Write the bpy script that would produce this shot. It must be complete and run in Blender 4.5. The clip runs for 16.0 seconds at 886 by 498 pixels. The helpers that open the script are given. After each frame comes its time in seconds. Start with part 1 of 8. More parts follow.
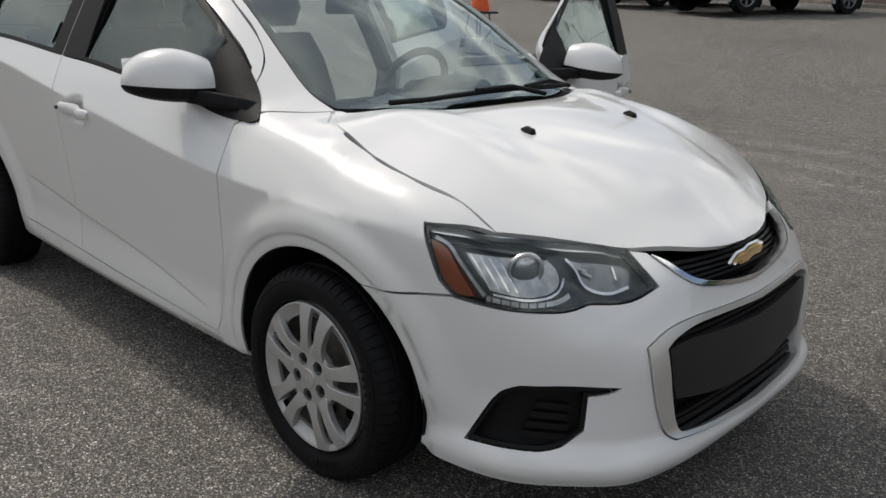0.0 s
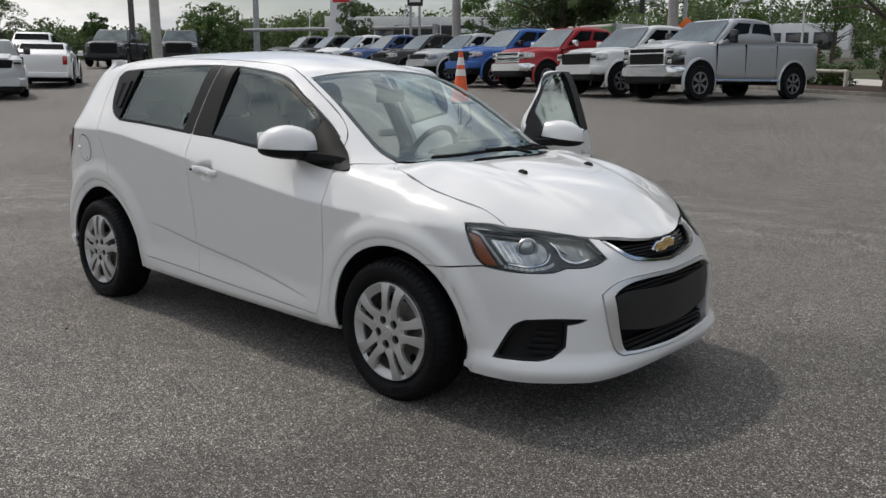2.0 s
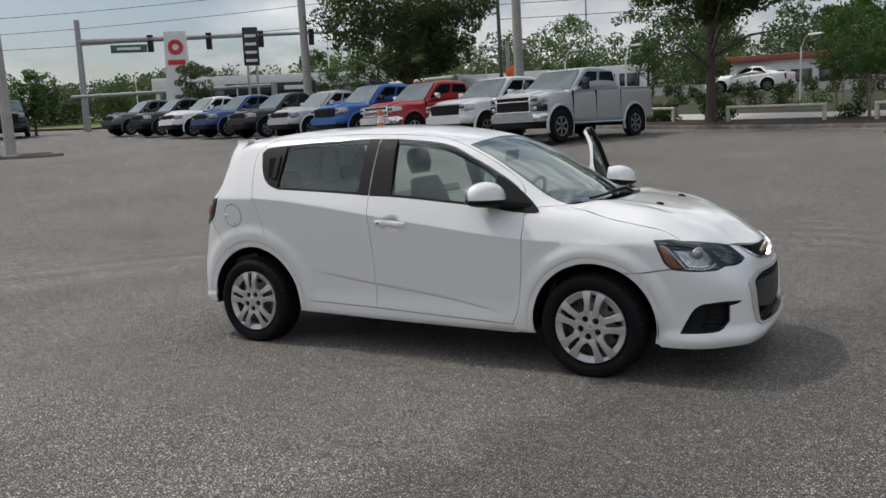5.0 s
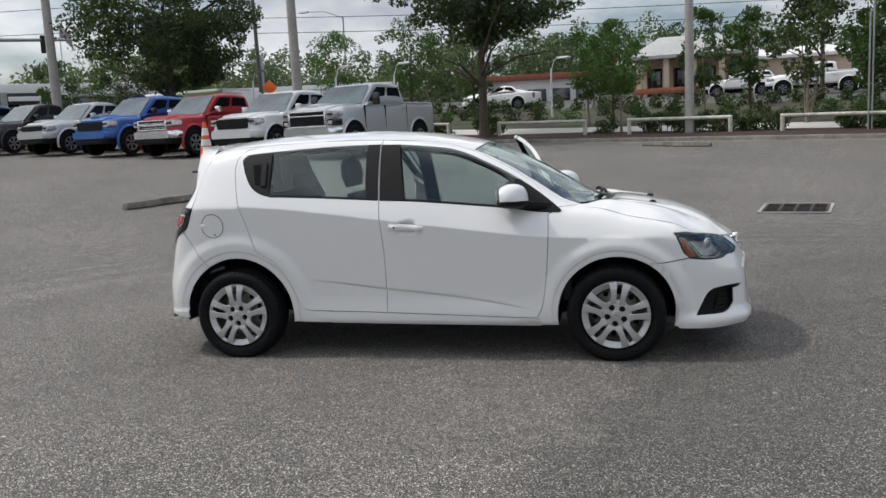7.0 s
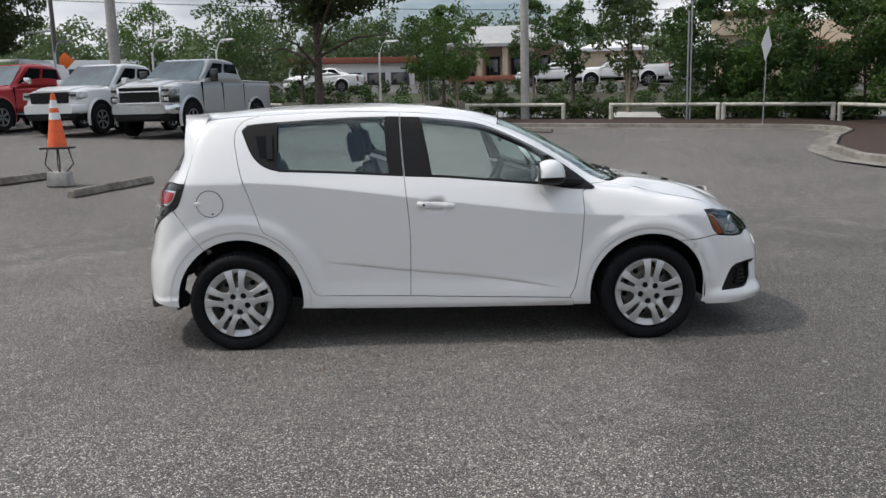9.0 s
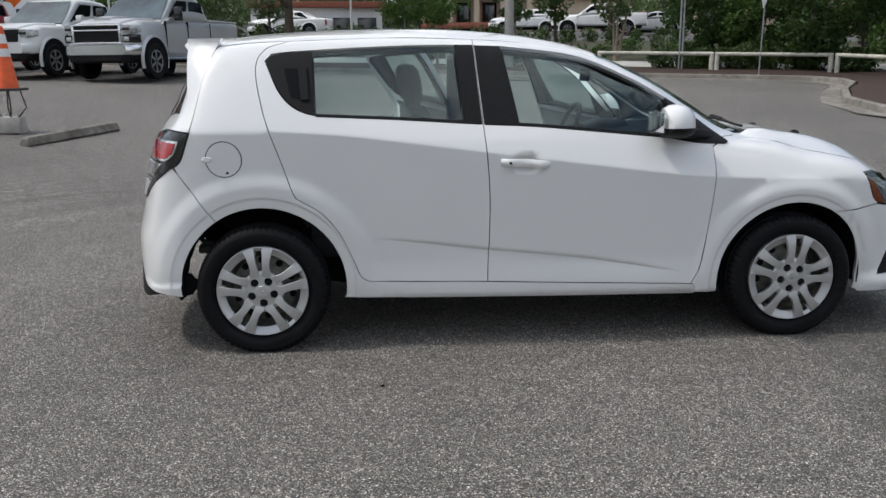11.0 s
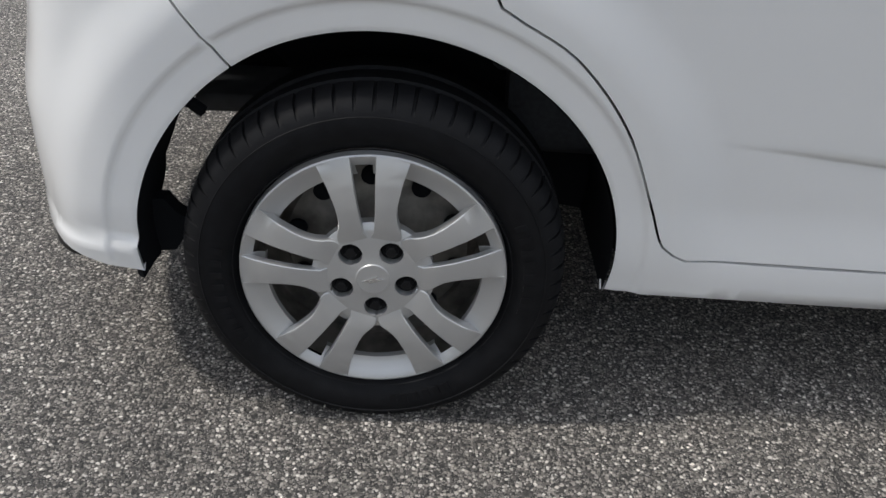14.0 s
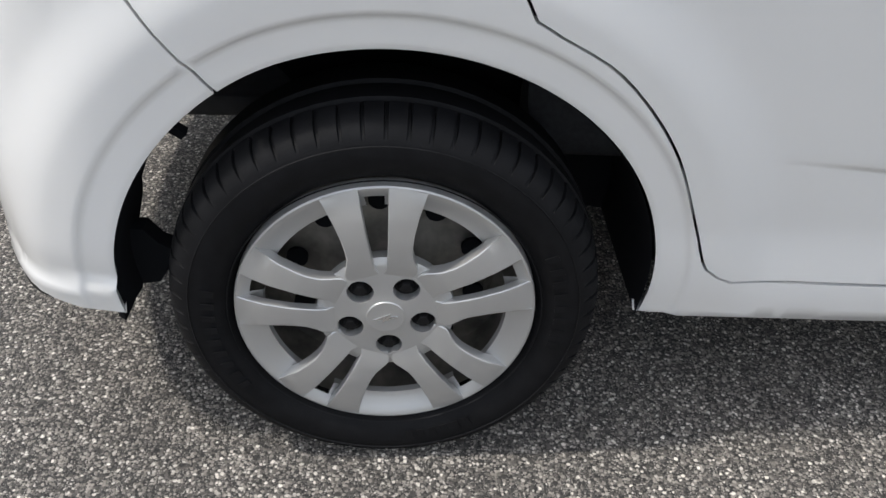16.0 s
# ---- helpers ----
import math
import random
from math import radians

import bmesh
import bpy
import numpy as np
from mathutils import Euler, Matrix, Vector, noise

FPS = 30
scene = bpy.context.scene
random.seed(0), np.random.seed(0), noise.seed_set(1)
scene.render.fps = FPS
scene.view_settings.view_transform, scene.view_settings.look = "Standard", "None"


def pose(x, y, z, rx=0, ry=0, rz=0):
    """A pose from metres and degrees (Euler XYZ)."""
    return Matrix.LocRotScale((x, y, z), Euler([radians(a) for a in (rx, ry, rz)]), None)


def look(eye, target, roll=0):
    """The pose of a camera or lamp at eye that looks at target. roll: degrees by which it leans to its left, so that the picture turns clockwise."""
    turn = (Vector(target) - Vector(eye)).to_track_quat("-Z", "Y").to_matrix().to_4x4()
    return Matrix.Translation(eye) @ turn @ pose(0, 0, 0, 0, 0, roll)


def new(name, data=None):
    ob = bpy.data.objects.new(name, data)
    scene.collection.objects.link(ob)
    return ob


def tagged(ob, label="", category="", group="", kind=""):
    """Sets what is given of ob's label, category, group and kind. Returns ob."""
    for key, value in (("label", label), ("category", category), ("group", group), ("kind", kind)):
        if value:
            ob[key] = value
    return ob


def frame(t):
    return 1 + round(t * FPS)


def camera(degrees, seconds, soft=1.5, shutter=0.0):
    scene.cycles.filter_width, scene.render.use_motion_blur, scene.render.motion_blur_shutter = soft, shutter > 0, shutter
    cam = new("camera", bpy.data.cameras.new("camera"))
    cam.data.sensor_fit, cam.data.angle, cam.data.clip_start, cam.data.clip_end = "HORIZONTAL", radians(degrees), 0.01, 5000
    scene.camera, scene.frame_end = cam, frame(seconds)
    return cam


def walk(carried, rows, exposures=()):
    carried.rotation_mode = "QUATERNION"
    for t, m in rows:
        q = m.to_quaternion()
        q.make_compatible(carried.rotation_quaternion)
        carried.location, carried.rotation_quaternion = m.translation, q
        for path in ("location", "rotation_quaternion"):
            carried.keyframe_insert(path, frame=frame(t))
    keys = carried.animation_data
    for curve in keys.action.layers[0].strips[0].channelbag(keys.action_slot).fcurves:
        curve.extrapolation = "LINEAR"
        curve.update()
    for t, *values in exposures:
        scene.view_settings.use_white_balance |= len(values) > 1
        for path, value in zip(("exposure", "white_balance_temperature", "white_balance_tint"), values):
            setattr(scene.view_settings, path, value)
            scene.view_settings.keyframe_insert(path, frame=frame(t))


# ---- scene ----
cam = camera(55.4, 16.0)
PATH = [
    (0, (2.955, -2.117, 1.316), (1.641, -0.73, 0.724), 1.5),
    (0.5, (3.162, -2.407, 1.334), (1.824, -1.004, 0.844), 0.7),
    (1, (3.325, -2.707, 1.331), (1.981, -1.29, 0.901), -0.0),
    (1.5, (3.509, -2.976, 1.319), (2.189, -1.523, 0.935), -0.2),
    (2, (3.704, -3.224, 1.326), (2.394, -1.763, 0.936), 0.5),
    (2.5, (3.799, -3.573, 1.337), (2.5, -2.1, 0.962), 0.3),
    (3, (3.814, -3.979, 1.357), (2.535, -2.484, 0.997), -0.2),
    (3.5, (3.664, -4.288, 1.367), (2.432, -2.754, 1.01), -0.5),
    (3.7, (3.581, -4.42, 1.381), (2.372, -2.866, 1.029), -0.5),
    (5.8, (2.331, -5.697, 1.468), (1.566, -3.868, 1.201), -3.5),
    (6, (2.173, -5.763, 1.449), (1.475, -3.909, 1.18), -3.3),
    (6.5, (1.762, -5.901, 1.453), (1.199, -4.002, 1.182), -3.2),
    (7, (1.316, -6.055, 1.467), (0.897, -4.119, 1.192), -2.7),
    (7.5, (0.894, -6.068, 1.459), (0.612, -4.107, 1.184), -2.3),
    (8, (0.493, -6.075, 1.459), (0.334, -4.1, 1.187), -1.9),
    (8.5, (0.119, -6.056, 1.467), (0.077, -4.08, 1.16), -1.6),
    (8.7, (0.004, -6.006, 1.457), (0.004, -4.031, 1.14), -1.5),
    (10.8, (-0.65, -4.884, 1.347), (-0.495, -2.933, 0.936), -0.3),
    (11, (-0.703, -4.657, 1.339), (-0.561, -2.711, 0.899), -0.5),
    (11.5, (-0.791, -4.127, 1.298), (-0.642, -2.196, 0.801), 0.5),
    (12, (-0.9, -3.62, 1.265), (-0.843, -1.688, 0.751), 1.4),
    (12.5, (-0.999, -3.15, 1.225), (-0.901, -1.264, 0.565), 2.0),
    (13, (-1.024, -2.682, 1.179), (-1.067, -0.844, 0.392), 1.2),
    (13.5, (-1.132, -2.279, 1.112), (-1.156, -0.497, 0.204), 1.9),
    (14, (-1.171, -1.929, 1.061), (-1.146, -0.254, -0.032), 2.5),
    (14.5, (-1.186, -1.733, 1.028), (-1.226, -0.106, -0.134), 1.1),
    (15, (-1.192, -1.68, 1.019), (-1.203, -0.105, -0.214), 1.5),
    (15.5, (-1.199, -1.676, 1.023), (-1.183, -0.127, -0.242), 1.9),
    (16, (-1.239, -1.718, 1.101), (-1.144, -0.149, -0.136), 2.3),
]
walk(cam, [(t, look(eye, target, roll)) for t, eye, target, roll in PATH], exposures=[(0, -.05, 6850, 10), (1.5, .02, 6750, 10), (3.5, -.02, 6650, 10), (6, .06, 6600, 10), (7, .2, 6550, 10), (8.5, .22, 6520, 10), (11, .18, 6400, 10), (12, .13, 6380, 10), (13, .16, 6420, 10), (13.5, .31, 6450, 10), (14, .42, 6480, 10), (14.5, .60, 6480, 10), (16, .74, 6550, 10)])

# ---- world and sun ----
world = bpy.data.worlds.new("sky")
scene.world = world
world.use_nodes = True
SUN_FROM = Vector((-.585, -.015, .85)).normalized()


def sky_nodes(nt):
    nt.nodes.clear()
    out, bg = nt.nodes.new("ShaderNodeOutputWorld"), nt.nodes.new("ShaderNodeBackground")
    sky = nt.nodes.new("ShaderNodeTexSky")
    sky.sky_type, sky.sun_disc = "NISHITA", False
    sky.sun_elevation = math.asin(SUN_FROM.z)
    sky.sun_rotation = math.atan2(SUN_FROM.x, SUN_FROM.y)
    sky.dust_density = 2.0
    geo, sep = nt.nodes.new("ShaderNodeTexCoord"), nt.nodes.new("ShaderNodeMapping")
    sep.inputs["Scale"].default_value = (1, 1, 2.6)
    cloud, ramp, mix = nt.nodes.new("ShaderNodeTexNoise"), nt.nodes.new("ShaderNodeValToRGB"), nt.nodes.new("ShaderNodeMixRGB")
    cloud.inputs["Scale"].default_value, cloud.inputs["Detail"].default_value, cloud.inputs["Roughness"].default_value = 2.3, 7, .55
    ramp.color_ramp.elements[0].position, ramp.color_ramp.elements[1].position = .40, .56
    tone, shade = nt.nodes.new("ShaderNodeTexNoise"), nt.nodes.new("ShaderNodeValToRGB")
    tone.inputs["Scale"].default_value, tone.inputs["Detail"].default_value = 3.4, 5
    shade.color_ramp.elements[0].color, shade.color_ramp.elements[1].color = (4.3, 4.7, 5.4, 1), (11.0, 11.1, 11.2, 1)
    shade.color_ramp.elements[0].position, shade.color_ramp.elements[1].position = .38, .62
    nt.links.new(geo.outputs["Generated"], sep.inputs["Vector"])
    for n in (cloud, tone):
        nt.links.new(sep.outputs["Vector"], n.inputs["Vector"])
    nt.links.new(cloud.outputs["Fac"], ramp.inputs["Fac"])
    nt.links.new(tone.outputs["Fac"], shade.inputs["Fac"])
    nt.links.new(ramp.outputs["Color"], mix.inputs["Fac"])
    nt.links.new(sky.outputs["Color"], mix.inputs["Color1"])
    nt.links.new(shade.outputs["Color"], mix.inputs["Color2"])
    nt.links.new(mix.outputs["Color"], bg.inputs["Color"])
    # the cloud deck is brighter overhead than in the haze low down
    axes, lift = nt.nodes.new("ShaderNodeSeparateXYZ"), nt.nodes.new("ShaderNodeMapRange")
    lift.inputs["From Min"].default_value, lift.inputs["From Max"].default_value = .05, .55
    lift.inputs["To Min"].default_value, lift.inputs["To Max"].default_value = .080, .130
    nt.links.new(geo.outputs["Generated"], axes.inputs["Vector"])
    nt.links.new(axes.outputs["Z"], lift.inputs["Value"])
    nt.links.new(lift.outputs["Result"], bg.inputs["Strength"])
    nt.links.new(bg.outputs["Background"], out.inputs["Surface"])


sky_nodes(world.node_tree)
sun = new("sun", bpy.data.lights.new("sun", "SUN"))
sun.data.energy, sun.data.angle, sun.data.color = 1.8, radians(3.5), (1, .96, .90)
sun.matrix_world = look(SUN_FROM * 50, (0, 0, 0))

# ---- materials ----


def shader(name, base=(.5, .5, .5), rough=.5, metal=0.0, coat=0.0, vary=0.0, scale=20.0, second=None, bump=0.0, bump_scale=60.0, stain=0.0, stain_scale=1.5, trans=0.0, island=0.0, spec=.5):
    """A principled material with colour variation at two scales and fine relief."""
    m = bpy.data.materials.new(name)
    m.use_nodes = True
    nt = m.node_tree
    p = nt.nodes["Principled BSDF"]
    p.inputs["Base Color"].default_value = (*base, 1)
    p.inputs["Roughness"].default_value, p.inputs["Metallic"].default_value = rough, metal
    p.inputs["Coat Weight"].default_value, p.inputs["Coat Roughness"].default_value = coat, .03
    p.inputs["Transmission Weight"].default_value, p.inputs["Specular IOR Level"].default_value = trans, spec
    co = nt.nodes.new("ShaderNodeTexCoord")
    colour = None
    if vary:
        n, mix = nt.nodes.new("ShaderNodeTexNoise"), nt.nodes.new("ShaderNodeMixRGB")
        n.inputs["Scale"].default_value, n.inputs["Detail"].default_value = scale, 6
        nt.links.new(co.outputs["Object"], n.inputs["Vector"])
        r = nt.nodes.new("ShaderNodeValToRGB")
        r.color_ramp.elements[0].position, r.color_ramp.elements[1].position = .36, .64
        nt.links.new(n.outputs["Fac"], r.inputs["Fac"])
        second = second or tuple(c * (1 - vary) for c in base)
        mix.inputs["Color1"].default_value, mix.inputs["Color2"].default_value = (*base, 1), (*second, 1)
        nt.links.new(r.outputs["Color"], mix.inputs["Fac"])
        colour = mix.outputs["Color"]
    if stain:
        n, mix = nt.nodes.new("ShaderNodeTexNoise"), nt.nodes.new("ShaderNodeMixRGB")
        n.inputs["Scale"].default_value, n.inputs["Detail"].default_value = stain_scale, 4
        nt.links.new(co.outputs["Object"], n.inputs["Vector"])
        r = nt.nodes.new("ShaderNodeMapRange")
        r.inputs["From Min"].default_value, r.inputs["From Max"].default_value, r.inputs["To Max"].default_value = .4, .7, stain
        nt.links.new(n.outputs["Fac"], r.inputs["Value"])
        mix.blend_type = "MULTIPLY"
        mix.inputs["Color2"].default_value = (.45, .43, .40, 1)
        nt.links.new(r.outputs["Result"], mix.inputs["Fac"])
        if colour:
            nt.links.new(colour, mix.inputs["Color1"])
        else:
            mix.inputs["Color1"].default_value = (*base, 1)
        colour = mix.outputs["Color"]
    if island:
        g, hsv = nt.nodes.new("ShaderNodeNewGeometry"), nt.nodes.new("ShaderNodeHueSaturation")
        mr = nt.nodes.new("ShaderNodeMapRange")
        mr.inputs["To Min"].default_value, mr.inputs["To Max"].default_value = 1 - island, 1 + island
        nt.links.new(g.outputs["Random Per Island"], mr.inputs["Value"])
        nt.links.new(mr.outputs["Result"], hsv.inputs["Value"])
        if colour:
            nt.links.new(colour, hsv.inputs["Color"])
        else:
            hsv.inputs["Color"].default_value = (*base, 1)
        colour = hsv.outputs["Color"]
    if colour:
        nt.links.new(colour, p.inputs["Base Color"])
    if bump:
        n, b = nt.nodes.new("ShaderNodeTexNoise"), nt.nodes.new("ShaderNodeBump")
        n.inputs["Scale"].default_value, n.inputs["Detail"].default_value = bump_scale, 4
        nt.links.new(co.outputs["Object"], n.inputs["Vector"])
        b.inputs["Strength"].default_value, b.inputs["Distance"].default_value = bump, .01
        nt.links.new(n.outputs["Fac"], b.inputs["Height"])
        nt.links.new(b.outputs["Normal"], p.inputs["Normal"])
    return m


def glass(name, tint, ior=1.5):
    """A thin pane: what lies behind it, tinted, under a reflection."""
    m = bpy.data.materials.new(name)
    m.use_nodes = True
    nt = m.node_tree
    nt.nodes.clear()
    out, mix = nt.nodes.new("ShaderNodeOutputMaterial"), nt.nodes.new("ShaderNodeMixShader")
    clear, gloss, f = nt.nodes.new("ShaderNodeBsdfTransparent"), nt.nodes.new("ShaderNodeBsdfGlossy"), nt.nodes.new("ShaderNodeFresnel")
    clear.inputs["Color"].default_value = (*tint, 1)
    gloss.inputs["Color"].default_value = (.86, .97, .97, 1)
    gloss.inputs["Roughness"].default_value, f.inputs["IOR"].default_value = .015, ior
    nt.links.new(f.outputs["Fac"], mix.inputs["Fac"])
    nt.links.new(clear.outputs["BSDF"], mix.inputs[1])
    nt.links.new(gloss.outputs["BSDF"], mix.inputs[2])
    nt.links.new(mix.outputs["Shader"], out.inputs["Surface"])
    return m


def asphalt_material():
    """Worn asphalt: pale and dark aggregate in a grey binder, broad patches, a darker overlay on one side of a seam."""
    m = bpy.data.materials.new("asphalt")
    m.use_nodes = True
    nt = m.node_tree
    N, L = nt.nodes.new, nt.links.new
    p = nt.nodes["Principled BSDF"]
    co = N("ShaderNodeTexCoord")
    big, warp = N("ShaderNodeTexNoise"), N("ShaderNodeTexNoise")
    big.inputs["Scale"].default_value, big.inputs["Detail"].default_value, big.inputs["Roughness"].default_value = .35, 6, .6
    warp.inputs["Scale"].default_value, warp.inputs["Detail"].default_value = 170, 2
    L(co.outputs["Object"], big.inputs["Vector"])
    L(co.outputs["Object"], warp.inputs["Vector"])
    bent = N("ShaderNodeVectorMath")
    bent.operation = "MULTIPLY_ADD"
    bent.inputs[1].default_value = (.0045, .0045, .0045)
    L(warp.outputs["Color"], bent.inputs[0])
    L(co.outputs["Object"], bent.inputs[2])

    def stones(scale, edge0, edge1, colours, bias, pick=0):
        """Rounded stones of random colour; returns colour, coverage and distance."""
        v, sep, ramp, mask = N("ShaderNodeTexVoronoi"), N("ShaderNodeSeparateColor"), N("ShaderNodeValToRGB"), N("ShaderNodeMath")
        v.inputs["Scale"].default_value = scale
        L(bent.outputs[0], v.inputs["Vector"])
        L(v.outputs["Color"], sep.inputs["Color"])
        e = ramp.color_ramp.elements
        e[0].position, e[0].color = 0, (*colours[0][1], 1)
        e[1].position, e[1].color = 1, (*colours[-1][1], 1)
        for pos, c in colours[1:-1]:
            e.new(pos).color = (*c, 1)
        L(sep.outputs["Red"], ramp.inputs["Fac"])
        # each stone has its own size
        mask.operation = "MULTIPLY_ADD"
        mask.inputs[1].default_value, mask.inputs[2].default_value = bias, 0
        L(sep.outputs["Green"], mask.inputs[0])
        far, cover = N("ShaderNodeMath"), N("ShaderNodeMapRange")
        L(v.outputs["Distance"], far.inputs[0])
        L(mask.outputs[0], far.inputs[1])
        cover.inputs["From Min"].default_value, cover.inputs["From Max"].default_value = edge0, edge1
        cover.inputs["To Min"].default_value, cover.inputs["To Max"].default_value = 1, 0
        L(far.outputs[0], cover.inputs["Value"])
        if not pick:
            return ramp.outputs["Color"], cover.outputs["Result"]
        some, both = N("ShaderNodeMath"), N("ShaderNodeMath")
        some.operation, some.inputs[1].default_value, both.operation = "GREATER_THAN", pick, "MULTIPLY"
        L(sep.outputs["Blue"], some.inputs[0])
        L(some.outputs[0], both.inputs[0])
        L(cover.outputs["Result"], both.inputs[1])
        return ramp.outputs["Color"], both.outputs[0]

    c1, k1 = stones(172, .56, .72, [(0, (.052, .048, .044)), (.35, (.11, .101, .090)), (.62, (.205, .187, .165)), (.88, (.30, .275, .242)), (1, (.60, .56, .505))], .25)
    c2, k2 = stones(360, .46, .66, [(0, (.035, .034, .033)), (.5, (.09, .085, .078)), (1, (.36, .335, .30))], .2)
    under, mix = N("ShaderNodeMixRGB"), N("ShaderNodeMixRGB")
    under.inputs["Color1"].default_value = (.020, .0192, .0182, 1)
    L(k2, under.inputs["Fac"])
    L(c2, under.inputs["Color2"])
    L(k1, mix.inputs["Fac"])
    L(under.outputs["Color"], mix.inputs["Color1"])
    L(c1, mix.inputs["Color2"])
    # larger pale and dark stones here and there
    for scale, colours, pick in ((92, [(0, (.36, .33, .29)), (1, (.74, .70, .63))], .80), (70, [(0, (.022, .021, .020)), (1, (.06, .056, .05))], .84)):
        c3, k3 = stones(scale, .36, .46, colours, .12, pick)
        more = N("ShaderNodeMixRGB")
        L(k3, more.inputs["Fac"])
        L(mix.outputs["Color"], more.inputs["Color1"])
        L(c3, more.inputs["Color2"])
        mix = more
    tall = N("ShaderNodeMath")
    tall.operation = "MULTIPLY_ADD"
    tall.inputs[1].default_value = .4
    L(k2, tall.inputs[0])
    L(k1, tall.inputs[2])
    broad = N("ShaderNodeMapRange")
    broad.inputs["From Min"].default_value, broad.inputs["From Max"].default_value = .3, .7
    broad.inputs["To Min"].default_value, broad.inputs["To Max"].default_value = .90, 1.32
    L(big.outputs["Fac"], broad.inputs["Value"])
    # the darker overlay beyond the seam: x - .33 y > 1.75, with a ragged edge
    xyz, edge = N("ShaderNodeSeparateXYZ"), N("ShaderNodeTexNoise")
    L(co.outputs["Object"], xyz.inputs["Vector"])
    edge.inputs["Scale"].default_value, edge.inputs["Detail"].default_value = 2.2, 8
    L(co.outputs["Object"], edge.inputs["Vector"])
    a, b, c = N("ShaderNodeMath"), N("ShaderNodeMath"), N("ShaderNodeMath")
    a.operation, a.inputs[1].default_value = "MULTIPLY", -.33
    L(xyz.outputs["Y"], a.inputs[0])
    L(xyz.outputs["X"], b.inputs[0])
    L(a.outputs[0], b.inputs[1])
    L(b.outputs[0], c.inputs[0])
    L(edge.outputs["Fac"], c.inputs[1])
    over = N("ShaderNodeMapRange")
    over.inputs["From Min"].default_value, over.inputs["From Max"].default_value = 2.12, 2.42
    over.inputs["To Min"].default_value, over.inputs["To Max"].default_value = 1.0, .72
    L(c.outputs[0], over.inputs["Value"])
    # it runs out a few steps beyond the car
    end, keep = N("ShaderNodeMapRange"), N("ShaderNodeMix")
    end.inputs["From Min"].default_value, end.inputs["From Max"].default_value = 1.5, 6
    L(xyz.outputs["Y"], end.inputs["Value"])
    L(end.outputs["Result"], keep.inputs["Factor"])
    L(over.outputs["Result"], keep.inputs["A"])
    keep.inputs["B"].default_value = .93
    m1, m2 = N("ShaderNodeMath"), N("ShaderNodeMixRGB")
    m1.operation = "MULTIPLY"
    # mottling a few hand widths across, and finer
    last = broad.outputs["Result"]
    for scale, low, high in ((7, .90, 1.10), (34, .80, 1.20)):
        n, r, f = N("ShaderNodeTexNoise"), N("ShaderNodeMapRange"), N("ShaderNodeMath")
        n.inputs["Scale"].default_value, n.inputs["Detail"].default_value = scale, 3
        L(co.outputs["Object"], n.inputs["Vector"])
        r.inputs["From Min"].default_value, r.inputs["From Max"].default_value = .33, .67
        r.inputs["To Min"].default_value, r.inputs["To Max"].default_value = low, high
        L(n.outputs["Fac"], r.inputs["Value"])
        f.operation = "MULTIPLY"
        L(last, f.inputs[0])
        L(r.outputs["Result"], f.inputs[1])
        last = f.outputs[0]
    L(last, m1.inputs[0])
    L(keep.outputs["Result"], m1.inputs[1])
    m2.blend_type, m2.inputs["Fac"].default_value = "MULTIPLY", 1
    L(mix.outputs["Color"], m2.inputs["Color1"])
    L(m1.outputs[0], m2.inputs["Color2"])
    L(m2.outputs["Color"], p.inputs["Base Color"])
    p.inputs["Roughness"].default_value = .82
    bump = N("ShaderNodeBump")
    bump.inputs["Strength"].default_value, bump.inputs["Distance"].default_value = .7, .0025
    L(tall.outputs[0], bump.inputs["Height"])
    L(bump.outputs["Normal"], p.inputs["Normal"])
    return m


WHITE = shader("white_paint", (.735, .735, .725), .30, coat=1.0, vary=.012, scale=3)
BLACK_TRIM = shader("black_trim", (.0105, .0105, .011), .55, vary=.3, scale=90, bump=.05, bump_scale=400, spec=.16)
PLATE_BLACK = shader("satin_black_panel", (.020, .020, .021), .42, vary=.15, scale=25, spec=.35)
SATIN = shader("satin_silver_trim", (.74, .73, .71), .32, metal=.7)
LAMP_DARK = shader("lamp_inside", (.105, .108, .112), .30, metal=.4, vary=.4, scale=45)
INNER_LAMP = shader("inner_lamp_bowl", (.36, .37, .38), .22, metal=.7, vary=.4, scale=60)
GLOSS_BLACK = shader("gloss_black", (.010, .010, .011), .12, coat=.5)
DARK = shader("dark_cavity", (.009, .0098, .0115), .95, spec=.1)
RUBBER = shader("tyre_rubber", (.0072, .0074, .0085), .6, vary=.35, scale=40, bump=.08, bump_scale=300, spec=.15)
SILVER = shader("silver_plastic", (.50, .50, .493), .38, metal=.6, vary=.06, scale=8)
STEEL = shader("dark_steel", (.26, .245, .22), .5, metal=.5, vary=.5, scale=25)
HOUSING = shader("lamp_housing", (.74, .75, .75), .32, metal=.6, vary=.35, scale=38)
PROJECTOR = shader("projector_lens", (.50, .51, .52), .10, metal=.7, coat=1.0)
CHROME = shader("chrome", (.78, .79, .80), .15, metal=1.0)
GOLD = shader("gold_badge", (.58, .36, .09), .42, metal=.35, vary=.15, scale=60)
AMBER = shader("amber_reflector", (.42, .09, .015), .18, coat=1.0)
RED_LENS = shader("red_lens", (.36, .010, .016), .12, coat=1.0)
LENS = glass("clear_lens", (.93, .94, .94), 1.5)
WINDOW = glass("window_glass", (.66, .82, .79), 1.65)
WINDSHIELD = glass("windshield_glass", (.80, .91, .88), 2.1)
DARK_GLASS = shader("dark_glass", (.012, .015, .015), .04, coat=1.0)
